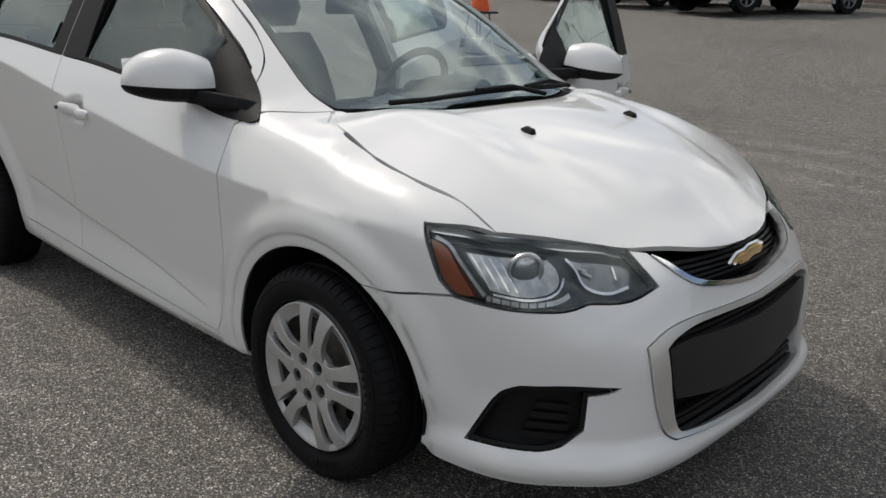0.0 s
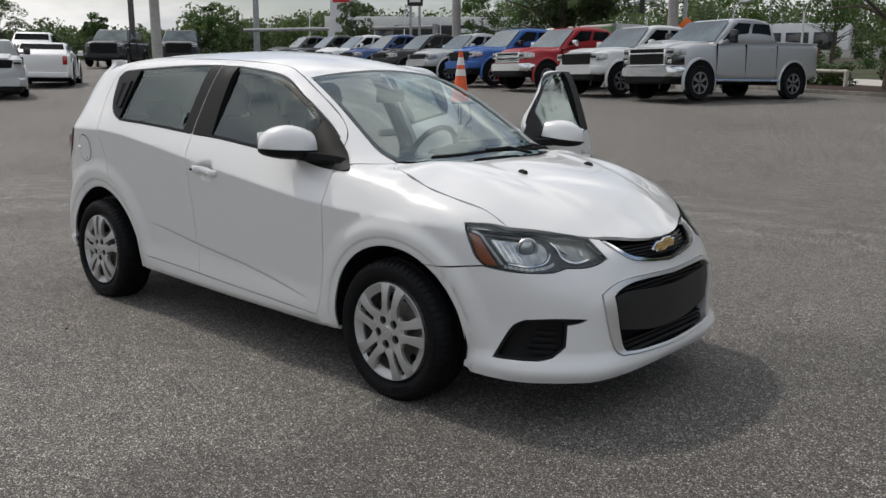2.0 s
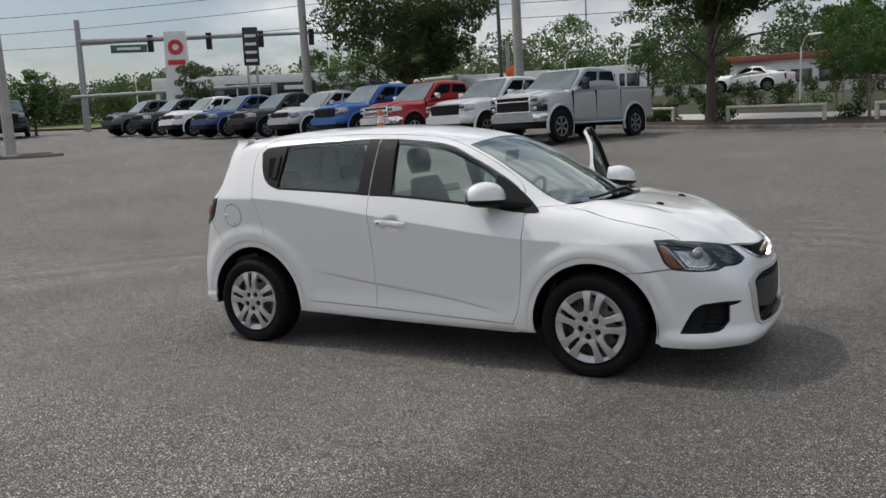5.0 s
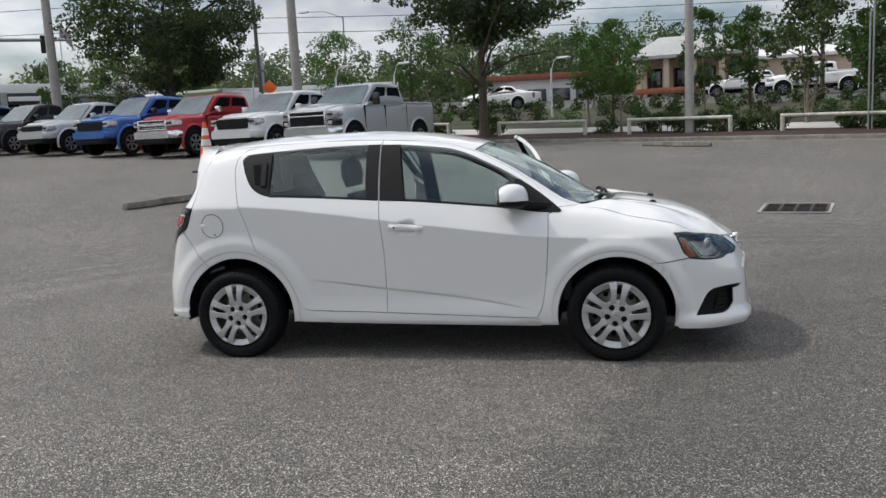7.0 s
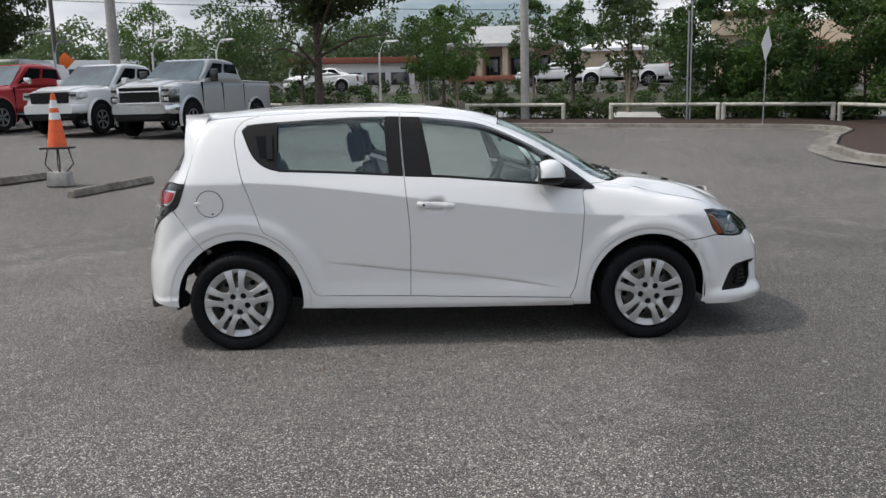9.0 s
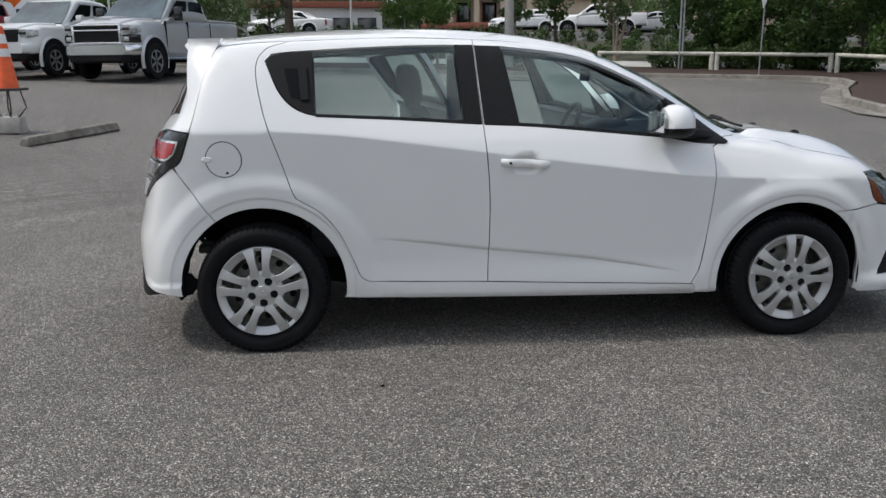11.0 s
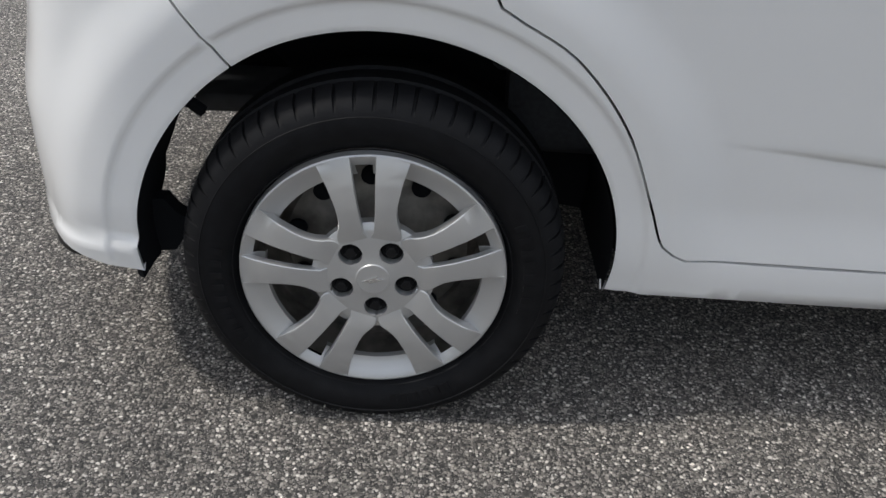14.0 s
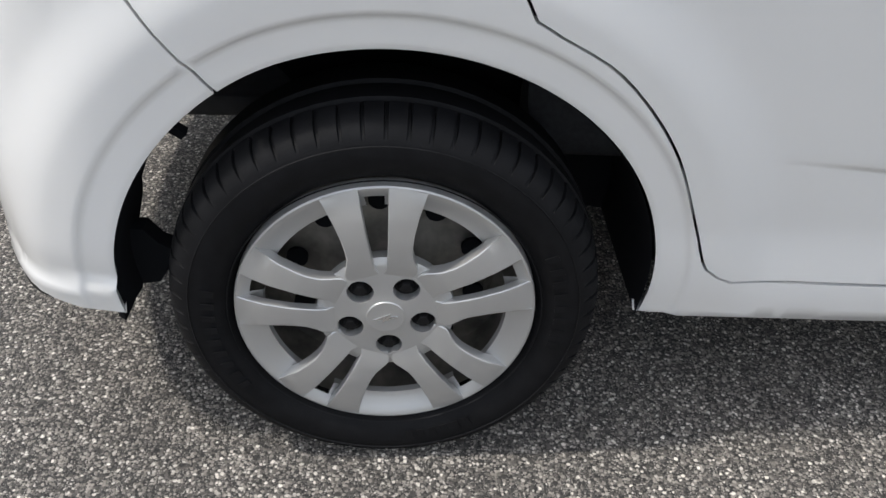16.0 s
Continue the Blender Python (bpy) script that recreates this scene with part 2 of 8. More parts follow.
CLOTH = shader("seat_cloth", (.040, .042, .046), .9, vary=.3, scale=120, bump=.15, bump_scale=500)
CABIN = shader("cabin_plastic", (.062, .065, .070), .7, vary=.2, scale=30)
CABIN_PALE = shader("cabin_lining", (.30, .30, .29), .8, vary=.1, scale=12)
PAPER = shader("paper", (.75, .76, .74), .8)
ASPHALT = asphalt_material()
CONCRETE = shader("concrete", (.42, .40, .37), .85, vary=.25, scale=6, bump=.3, bump_scale=90, stain=.5, stain_scale=.9)
CONCRETE_DARK = shader("weathered_concrete", (.24, .22, .19), .9, vary=.4, scale=9, bump=.4, bump_scale=60, stain=.7, stain_scale=2)
IRON = shader("cast_iron", (.05, .046, .042), .7, metal=.3, vary=.4, scale=30)

# ---- building helpers ----
LAID = Matrix()


def mesh_of(name, bm):
    me = bpy.data.meshes.new(name)
    bm.to_mesh(me)
    bm.free()
    return me


def part(name, bm, material, parent, label="", smooth=True):
    """Links a bmesh, or a mesh, as one object under a thing or a part."""
    me = bm if isinstance(bm, bpy.types.Mesh) else mesh_of(name, bm)
    if not me.materials:
        me.materials.append(material)
    if smooth and not me.has_custom_normals:
        me.shade_smooth()
        me.set_sharp_from_angle(angle=radians(38))
    ob = new(name, me)
    ob.parent = parent
    return tagged(ob, label)


def thing(name, label, category, group="", kind="", at=None):
    ob = new(name)
    ob.empty_display_size = .2
    ob.matrix_basis = LAID @ (at if at is not None else Matrix())
    return tagged(ob, label, category, group, kind)


def solid(name, bm, material, label="", category="", group="", kind="", at=None, smooth=True):
    """A thing of one mesh."""
    me = mesh_of(name, bm)
    me.materials.append(material)
    if smooth:
        me.shade_smooth()
        me.set_sharp_from_angle(angle=radians(38))
    ob = new(name, me)
    ob.matrix_basis = LAID @ (at if at is not None else Matrix())
    return tagged(ob, label, category, group, kind)


def ring(w0, w1, z0, z1, r, seg=3):
    """A rounded upright section, wider or narrower towards the top: (y, z) pairs."""
    pts = []
    r = min(r, .49 * (z1 - z0), .49 * min(2 * w0, 2 * w1) + 1e-4)
    for (cy, cz), a0 in (((w0 - r, z0 + r), -90), ((w1 - r, z1 - r), 0), ((-w1 + r, z1 - r), 90), ((-w0 + r, z0 + r), 180)):
        for i in range(seg + 1):
            a = radians(a0 + 90 * i / seg)
            pts.append((cy + r * math.cos(a), cz + r * math.sin(a)))
    return pts


def loft(stations, seg=3, bm=None):
    """A closed body through sections (x, w0, w1, z0, z1, r[, y]) along x."""
    bm = bm or bmesh.new()
    rows = []
    for s in stations:
        y = s[6] if len(s) > 6 else 0
        rows.append([bm.verts.new((s[0], y + a, b)) for a, b in ring(*s[1:6], seg)])
    n = len(rows[0])
    for a, b in zip(rows, rows[1:]):
        for i in range(n):
            bm.faces.new((a[i], a[(i + 1) % n], b[(i + 1) % n], b[i]))
    bm.faces.new(rows[0])
    bm.faces.new(rows[-1][::-1])
    bmesh.ops.recalc_face_normals(bm, faces=bm.faces)
    return bm


def box(bm, x0, x1, y0, y1, z0, z1, bevel=0.0, m=None):
    """Adds a box, with bevelled edges, to bm."""
    r = bmesh.ops.create_cube(bm, size=1)
    bmesh.ops.transform(bm, matrix=Matrix.Translation(((x0 + x1) / 2, (y0 + y1) / 2, (z0 + z1) / 2)) @ Matrix.Diagonal((x1 - x0, y1 - y0, z1 - z0, 1)), verts=r["verts"])
    vs = r["verts"]
    if bevel:
        es = list({e for v in vs for e in v.link_edges})
        out = bmesh.ops.bevel(bm, geom=es, offset=bevel, segments=2, affect="EDGES", profile=.5)
        vs = list({v for f in out["faces"] for v in f.verts} | {v for v in vs if v.is_valid})
    if m is not None:
        bmesh.ops.transform(bm, matrix=m, verts=[v for v in vs if v.is_valid])
    return bm


def tube(bm, path, radius, seg=8, caps=True, radii=None):
    """A round bar along a path of points."""
    path = [Vector(p) for p in path]
    rows = []
    for i, p in enumerate(path):
        d = (path[min(i + 1, len(path) - 1)] - path[max(i - 1, 0)]).normalized()
        side = d.orthogonal().normalized() if i == 0 else (side - d * side.dot(d)).normalized()
        up = d.cross(side)
        r = radii[i] if radii else radius
        rows.append([bm.verts.new(p + (side * math.cos(2 * math.pi * k / seg) + up * math.sin(2 * math.pi * k / seg)) * r) for k in range(seg)])
    for a, b in zip(rows, rows[1:]):
        for k in range(seg):
            bm.faces.new((a[k], a[(k + 1) % seg], b[(k + 1) % seg], b[k]))
    if caps:
        bm.faces.new(rows[0][::-1])
        bm.faces.new(rows[-1])
    return bm


def lathe(bm, profile, seg=48, axis="y", angle0=0.0):
    """Turns (radius, along) pairs round an axis."""
    rows = []
    for k in range(seg):
        a = angle0 + 2 * math.pi * k / seg
        c, s = math.cos(a), math.sin(a)
        rows.append([bm.verts.new((r * c, h, r * s) if axis == "y" else (r * c, r * s, h)) for r, h in profile])
    for k in range(seg):
        a, b = rows[k], rows[(k + 1) % seg]
        for i in range(len(profile) - 1):
            if profile[i][0] > 1e-6 or profile[i + 1][0] > 1e-6:
                bm.faces.new((a[i], a[i + 1], b[i + 1], b[i]))
    bmesh.ops.remove_doubles(bm, verts=bm.verts, dist=1e-6)
    bmesh.ops.recalc_face_normals(bm, faces=bm.faces)
    return bm


def plate(bm, pts, depth, m=None):
    """A flat polygon of (x, z) pairs, given thickness along y."""
    a = [bm.verts.new((x, 0, z)) for x, z in pts]
    b = [bm.verts.new((x, depth, z)) for x, z in pts]
    n = len(pts)
    fs = [bm.faces.new(a), bm.faces.new(b[::-1])] + [bm.faces.new((a[i], b[i], b[(i + 1) % n], a[(i + 1) % n])) for i in range(n)]
    bmesh.ops.recalc_face_normals(bm, faces=fs)
    if m is not None:
        bmesh.ops.transform(bm, matrix=m, verts=a + b)
    return bm


# ---- car surface ----
def curve(pts):
    """A smooth curve through points, monotone between them."""
    xs, ys = np.array([p[0] for p in pts], float), np.array([p[1] for p in pts], float)
    h, d = np.diff(xs), np.diff(ys) / np.diff(xs)
    m = np.empty(len(xs))
    m[0], m[-1] = d[0], d[-1]
    for i in range(1, len(d)):
        m[i] = 0 if d[i - 1] * d[i] <= 0 else (h[i - 1] + h[i]) * 3 / ((2 * h[i] + h[i - 1]) / d[i - 1] + (h[i] + 2 * h[i - 1]) / d[i])

    def at(x):
        x = np.asarray(x, float)
        i = np.clip(np.searchsorted(xs, x) - 1, 0, len(h) - 1)
        t = np.clip((x - xs[i]) / h[i], 0, 1)
        a, b = ys[i], ys[i + 1]
        inner = a * (1 + 2 * t) * (1 - t) ** 2 + b * t * t * (3 - 2 * t) + h[i] * (m[i] * t * (1 - t) ** 2 - m[i + 1] * t * t * (1 - t))
        return inner + np.where(x < xs[0], (x - xs[0]) * m[0], 0) + np.where(x > xs[-1], (x - xs[-1]) * m[-1], 0)
    return at


def ease(a, b, x):
    t = np.clip((x - a) / (b - a), 0, 1)
    return t * t * (3 - 2 * t)


# plan contour at the widest height, from the rear's middle along the right side to the nose
CONTOUR = [(-1.985, 0), (-1.978, -.25), (-1.952, -.50), (-1.893, -.675), (-1.80, -.768), (-1.70, -.805), (-1.52, -.832), (-1.26, -.842), (-.8, -.85), (0, -.862),
        (.8, -.855), (1.26, -.846), (1.5, -.830), (1.64, -.80), (1.775, -.757), (1.900, -.698), (2.000, -.609),
        (2.074, -.508), (2.110, -.354), (2.122, -.17), (2.126, 0)]
_k = np.array(CONTOUR)


def _catmull(P, n=24):
    P = np.vstack(([P[1][0], -P[1][1]], P, [P[-2][0], -P[-2][1]]))
    out = []
    for i in range(1, len(P) - 2):
        t = np.linspace(0, 1, n, endpoint=False)[:, None]
        a, b, c, d = P[i - 1], P[i], P[i + 1], P[i + 2]
        out.append(.5 * (2 * b + (c - a) * t + (2 * a - 5 * b + 4 * c - d) * t ** 2 + (3 * b - a - 3 * c + d) * t ** 3))
    return np.vstack(out + [P[-2][None]])


PLAN = _catmull(_k)
ARC = np.concatenate(([0], np.cumsum(np.hypot(*np.diff(PLAN, axis=0).T))))
ARC -= np.interp(0, PLAN[:, 0], ARC)
U_REAR, U_NOSE = ARC[0], ARC[-1]
_tan = np.gradient(PLAN, ARC, axis=0)
_tan /= np.linalg.norm(_tan, axis=1)[:, None]
OUTWARD = np.stack((_tan[:, 1], -_tan[:, 0]), 1)

SHOULDER = curve([(-2.6, 1.0), (-1.3, 1.03), (-.946, 1.012), (-.644, .978), (-.22, .922), (.235, .862), (.846, .79), (1.15, .775), (1.6, .76), (2.2, .72), (2.8, .70)])
CREASE = curve([(-.8, .53), (-.73, .524), (-.216, .463), (.23, .413), (.707, .333), (.8, .315)])
TOPLINE = curve([(-1.95, 1.38), (-1.735, 1.417), (-1.33, 1.472), (-.9, 1.494), (-.5, 1.496), (-.13, 1.477), (.19, 1.434), (.35, 1.397), (.47, 1.356),
                 (.71, 1.251), (.95, 1.113), (1.13, 1.005), (1.24, .970), (1.34, .961), (1.52, .933), (1.70, .893), (1.86, .838), (1.96, .785), (2.04, .722), (2.085, .665), (2.12, .58)])
BACKLINE = curve([(.2, -1.985), (.5, -1.975), (.62, -1.945), (.75, -1.915), (.90, -1.875), (1.0, -1.835), (1.1, -1.76), (1.3, -1.66), (1.45, -1.58)])
F_ARCH, R_ARCH = (1.270, .292, .366), (-1.256, .303, .377)   # x, z, radius of the wheel openings


def inset(u, z):
    """How far the side lies inside the plan contour."""
    s = SHOULDER(u)
    side = ease(1.12, .92, np.abs(u))
    up, down = np.maximum(z - s, 0), np.maximum(s - z, 0)
    belt = .98
    d = np.where(up > 0, (.44 * up) + .06 * np.maximum(z - np.maximum(belt, s), 0) + .16 * np.maximum(z - np.maximum(belt, s), 0) ** 2, 0)
    soft = .005
    d = d * (up / (up + soft))
    front, rear = ease(1.45, 1.9, u), ease(-1.45, -1.9, u)
    d = d + (.075 * down + .04 * down ** 2) * (1 - .8 * front - ease(-1.38, -1.66, u))
    # lower crease and the ledge under it
    c = CREASE(u)
    fade = ease(-.78, -.45, u) * ease(.78, .45, u)
    below = c - z
    d = d + fade * np.where(below > 0, .0105 * np.exp(-np.maximum(below, 0) / .07), .0105 * np.exp(-np.maximum(-below, 0) / .0045) - .003 * (1 - np.exp(-np.maximum(-below, 0) / .004)) * np.exp(-np.maximum(-below, 0) / .07))
    # scoop behind the door handle
    d = d + .026 * np.exp(-((u + .040) / .050) ** 4 - ((z - .872) / .034) ** 4)
    # sill tuck
    d = d - .020 * ease(.42, .27, z) * side + .03 * ease(.245, .20, z) * side
    # flares over the wheels
    for (ax, az, ar), lip, r0, r1, amt in ((F_ARCH, .404, .425, .505, .019), (R_ARCH, .424, .466, .560, .018)):
        r = np.hypot(u - ax, z - az)
        d = d - amt * ease(r1, r0, r) * ease(.24, .40, z) + .004 * ease(ar + .010, ar - .004, r) + .007 * ease(lip + .007, lip - .007, r)
    # chin, and the cut above it, at the front
    d = d - front * (.030 * ease(.30, .235, z) - .02 * ease(.225, .18, z))
    d = d + front * .008 * np.exp(-((z - .40) / .09) ** 2) * ease(2.75, 2.1, u)
    d = d + .022 * ease(1.9, 2.3, u) * ease(.53, .62, z)
    d = d - ease(-1.52, -1.78, u) * .006 * np.exp(-((z - .47) / .17) ** 2) - .013 * ease(-1.50, -1.62, u) * ease(.340, .318, z)
    return d


def outside(p):
    """Positive outside the body, negative inside; p is n x 3."""
    x, y, z = p[:, 0], p[:, 1], p[:, 2]
    a = -np.abs(y)
    q = np.stack((x, a), 1)
    near = np.empty(len(x), int)
    for i in range(0, len(x), 4000):
        e = q[i:i + 4000]
        near[i:i + 4000] = ((e[:, None, 0] - PLAN[None, :, 0]) ** 2 + (e[:, None, 1] - PLAN[None, :, 1]) ** 2).argmin(1)
    off = q - PLAN[near]
    lead = (off * _tan[near]).sum(1)
    u = ARC[near] + lead
    wall = (off * OUTWARD[near]).sum(1) + inset(u, z)
    yy = y * y
    top = z - TOPLINE(x + (.46 - .20 * ease(1.1, 1.6, x) + .06 * ease(1.6, 1.95, x)) * yy) + yy * (.03 + .13 * ease(.5, 0, x) + .035 * ease(1.2, 1.35, x) + .03 * ease(1.6, 1.8, x))
    ridge = .40 - .13 * ease(1.2, 2.0, x)
    top = top - .012 * ease(1.15, 1.35, x) * ease(2.02, 1.85, x) * ease(ridge + .05, ridge - .05, np.abs(y))
    top = top - .030 * ease(1.02, 1.25, x) * ease(1.80, 1.45, x) * np.exp(-((np.abs(y) - .48) / .13) ** 2)
    slope = .62 + .3 * ease(.95, 1.2, x) * ease(1.99, 1.8, x)
    back = (BACKLINE(z) + .295 * yy - x) * .8
    k = .035 + (.025 + .05 * ease(1.6, 1.9, x)) * ease(.95, 1.25, x) * ease(2.1, 1.9, x)
    f = smax(wall, top * slope, k)
    return smax(f, back, .05)


def smax(a, b, k):
    return .5 * (a + b + np.sqrt((a - b) ** 2 + k * k)) - .0


def meet(start, way):
    """The points where lines from outside first meet the body."""
    t = np.zeros(len(start))
    for _ in range(26):
        t = t + .8 * outside(start + way * t[:, None])
    return start + way * t[:, None]


def on_side(u, z):
    """Points of the right side at arc places u and heights z."""
    u, z = np.asarray(u, float), np.asarray(z, float)
    c = np.stack((np.interp(u, ARC, PLAN[:, 0]), np.interp(u, ARC, PLAN[:, 1])), 1)
    n = np.stack((np.interp(u, ARC, OUTWARD[:, 0]), np.interp(u, ARC, OUTWARD[:, 1])), 1)
    n /= np.linalg.norm(n, axis=1)[:, None]
    return meet(np.column_stack((c + n * .12, z)), np.column_stack((-n, np.zeros(len(u)))))


def on_top(x, y):
    x, y = np.asarray(x, float), np.asarray(y, float)
    return meet(np.column_stack((x, y, np.full(len(x), 1.7))), np.tile((0., 0., -1.), (len(x), 1)))


def slopes(p, e=.004):
    g = np.stack([outside(p + np.eye(3)[i] * e) - outside(p - np.eye(3)[i] * e) for i in range(3)], 1)
    return g / np.linalg.norm(g, axis=1)[:, None]


# ---- panels cut from the car's surface ----


def bend(pts, step=.02):
    """A smooth open line through points."""
    P = np.array(pts, float)
    if len(P) < 3:
        n = max(1, int(np.hypot(*(P[-1] - P[0])) / step))
        return [tuple(P[0] + (P[-1] - P[0]) * i / n) for i in range(n + 1)]
    Q = np.vstack((2 * P[0] - P[1], P, 2 * P[-1] - P[-2]))
    out = []
    for i in range(1, len(Q) - 2):
        a, b, c, d = Q[i - 1], Q[i], Q[i + 1], Q[i + 2]
        n = max(2, int(np.hypot(*(c - b)) / step))
        for k in range(n):
            t = k / n
            out.append(tuple(.5 * (2 * b + (c - a) * t + (2 * a - 5 * b + 4 * c - d) * t * t + (3 * b - a - 3 * c + d) * t ** 3)))
    return out + [tuple(P[-1])]


def outline(*runs, step=.02):
    """Joins runs of points into a closed outline, with a corner at each joint."""
    out = []
    for r in runs:
        for p in bend(r, step):
            if not out or math.hypot(p[0] - out[-1][0], p[1] - out[-1][1]) > 1e-4:
                out.append(p)
    if math.hypot(out[0][0] - out[-1][0], out[0][1] - out[-1][1]) < 1e-4:
        out.pop()
    return out


def arc(c, a0, a1, n=40, r=None):
    r = r or c[2]
    return [(c[0] + r * math.cos(radians(a0 + (a1 - a0) * i / n)), c[1] + r * math.sin(radians(a0 + (a1 - a0) * i / n))) for i in range(n + 1)]


def shrink(poly, gap):
    """Moves a closed outline inwards by gap."""
    P = np.array(poly)
    area = .5 * (P[:, 0] * np.roll(P[:, 1], -1) - np.roll(P[:, 0], -1) * P[:, 1]).sum()
    e0, e1 = P - np.roll(P, 1, 0), np.roll(P, -1, 0) - P
    n0, n1 = (np.stack((-e[:, 1], e[:, 0]), 1) / np.maximum(np.linalg.norm(e, axis=1), 1e-9)[:, None] for e in (e0, e1))
    n = n0 + n1
    n /= np.maximum((n * n).sum(1) / 2, .35)[:, None]
    return P + n * gap * (1 if area > 0 else -1)


def within(pts, poly):
    x, y = pts[:, 0], pts[:, 1]
    ok = np.zeros(len(pts), bool)
    for (x0, y0), (x1, y1) in zip(poly, np.roll(poly, -1, 0)):
        if y0 != y1:
            c = (y0 > y) != (y1 > y)
            ok ^= c & (x < (x1 - x0) * (y - y0) / (y1 - y0) + x0)
    return ok


def fill(outer, holes, step, lines=()):
    """Triangles over a flat outline with holes: points and triangles."""
    from mathutils.geometry import delaunay_2d_cdt
    loops = [np.array(outer)] + [np.array(h) for h in holes]
    lo, hi = loops[0].min(0), loops[0].max(0)
    gx, gy = np.meshgrid(np.arange(lo[0] + step / 2, hi[0], step), np.arange(lo[1] + step / 2, hi[1], step))
    gx[::2] += step / 2
    grid = np.stack((gx.ravel(), gy.ravel()), 1)
    keep = within(grid, loops[0])
    for h in loops[1:]:
        keep &= ~within(grid, h)
    grid = grid[keep]
    edge = np.vstack(loops)
    if len(grid):
        far = np.array([((edge - g) ** 2).sum(1).min() for g in grid])
        grid = grid[far > (.45 * step) ** 2]
    extra, strands = [], []
    for l in lines:
        l = np.array(l)
        ok = within(l, loops[0])
        for h in loops[1:]:
            ok &= ~within(l, h)
        ok &= np.array([((edge - p) ** 2).sum(1).min() for p in l]) > .006 ** 2
        l = l[ok]
        if len(l) > 1:
            strands.append((len(extra), len(l)))
            extra += list(l)
    if extra:
        X = np.array(extra)
        if len(grid):
            grid = grid[np.array([((X - g) ** 2).sum(1).min() for g in grid]) > (.35 * step) ** 2]
        grid = np.vstack((X, grid)) if len(grid) else X
    verts = [Vector(p) for p in np.vstack((edge, grid))]
    edges, i = [], 0
    for l in loops:
        edges += [(i + k, i + (k + 1) % len(l)) for k in range(len(l))]
        i += len(l)
    for a, n in strands:
        edges += [(i + a + k, i + a + k + 1) for k in range(n - 1) if np.hypot(*(extra[a + k] - extra[a + k + 1])) < .05]
    vs, _, fs, *_ = delaunay_2d_cdt(verts, edges, [], 0, 1e-6)
    V = np.array([tuple(v) for v in vs])
    F = np.array([f for f in fs if len(f) == 3])
    mid = V[F].mean(1)
    keep = within(mid, loops[0])
    for h in loops[1:]:
        keep &= ~within(mid, h)
    return V, F[keep]


def skin(name, outer, holes=(), how=on_side, step=.03, gap=.002, lift=0.0, depth=.018, sides="R", centre=None, lines=()):
    """A panel of the car's surface inside an outline, its rim turned inwards. sides: R, L, or B for both halves in one mesh that
    meet where the first coordinate (on_side) or the second (on_top) equals centre."""
    V, F = fill(shrink(outer, gap) if gap else np.array(outer), [shrink(h, -gap) if gap else np.array(h) for h in holes], step, lines)
    axis = 0 if how is on_side else 1
    if centre is not None:
        at_mid = np.abs(V[:, axis] - centre) < max(gap, .001) * 1.8
        V[at_mid, axis] = centre
    P = how(V[:, 0], V[:, 1])
    n = slopes(P)
    P = P + n * lift
    face_n = np.cross(P[F[:, 1]] - P[F[:, 0]], P[F[:, 2]] - P[F[:, 0]])
    flip = (face_n * n[F].mean(1)).sum(1) < 0
    F[flip] = F[flip][:, ::-1]
    count = {}
    for f in F:
        for a, b in ((f[0], f[1]), (f[1], f[2]), (f[2], f[0])):
            count[(a, b)] = 1
    rim = [e for e in count if (e[1], e[0]) not in count]
    if centre is not None:
        rim = [e for e in rim if not (at_mid[e[0]] and at_mid[e[1]])]
        P[at_mid, 1], n[at_mid, 1] = 0, 0
    verts, faces, norms = [], [], []
    for s in {"R": (1,), "L": (-1,), "B": (1, -1)}[sides]:
        base, m = len(verts), np.array((1, s, 1))
        verts += [tuple(p) for p in P * m]
        nn = n * m
        for f in F:
            g = f if s == 1 else f[::-1]
            faces.append(tuple(int(i) + base for i in g))
            norms += [tuple(nn[i]) for i in g]
        if depth:
            for a, b in rim:
                k = len(verts)
                quad = [P[a], P[b], P[b] - n[b] * depth, P[a] - n[a] * depth]
                q = [p * m for p in quad]
                q = [q[1], q[0], q[3], q[2]] if s == 1 else q
                verts += [tuple(p) for p in q]
                fn = np.cross(q[1] - q[0], q[2] - q[0])
                fn /= max(np.linalg.norm(fn), 1e-9)
                faces.append((k, k + 1, k + 2, k + 3))
                norms += [tuple(fn)] * 4
    me = bpy.data.meshes.new(name)
    me.from_pydata(verts, [], faces)
    me.shade_smooth()
    me.normals_split_custom_set(norms)
    return me


def flatten(me):
    """Lays a pane's points on one gently bowed sheet."""
    P = np.array([v.co for v in me.vertices])
    x, y, z = P.T
    A = np.stack((np.ones(len(x)), x, z, x * x), 1)
    fit = A @ np.linalg.lstsq(A, y, rcond=None)[0]
    for v, k in zip(me.vertices, fit):
        v.co.y = float(k) - math.copysign(.003, k)
    return me


def to_side(P):
    """(u, z) of points near the right side."""
    out = []
    for p in P:
        i = ((PLAN[:, 0] - p[0]) ** 2 + (PLAN[:, 1] + abs(p[1])) ** 2).argmin()
        lead = (np.array((p[0], -abs(p[1]))) - PLAN[i]) @ _tan[i]
        out.append((float(ARC[i] + lead), float(p[2])))
    return out


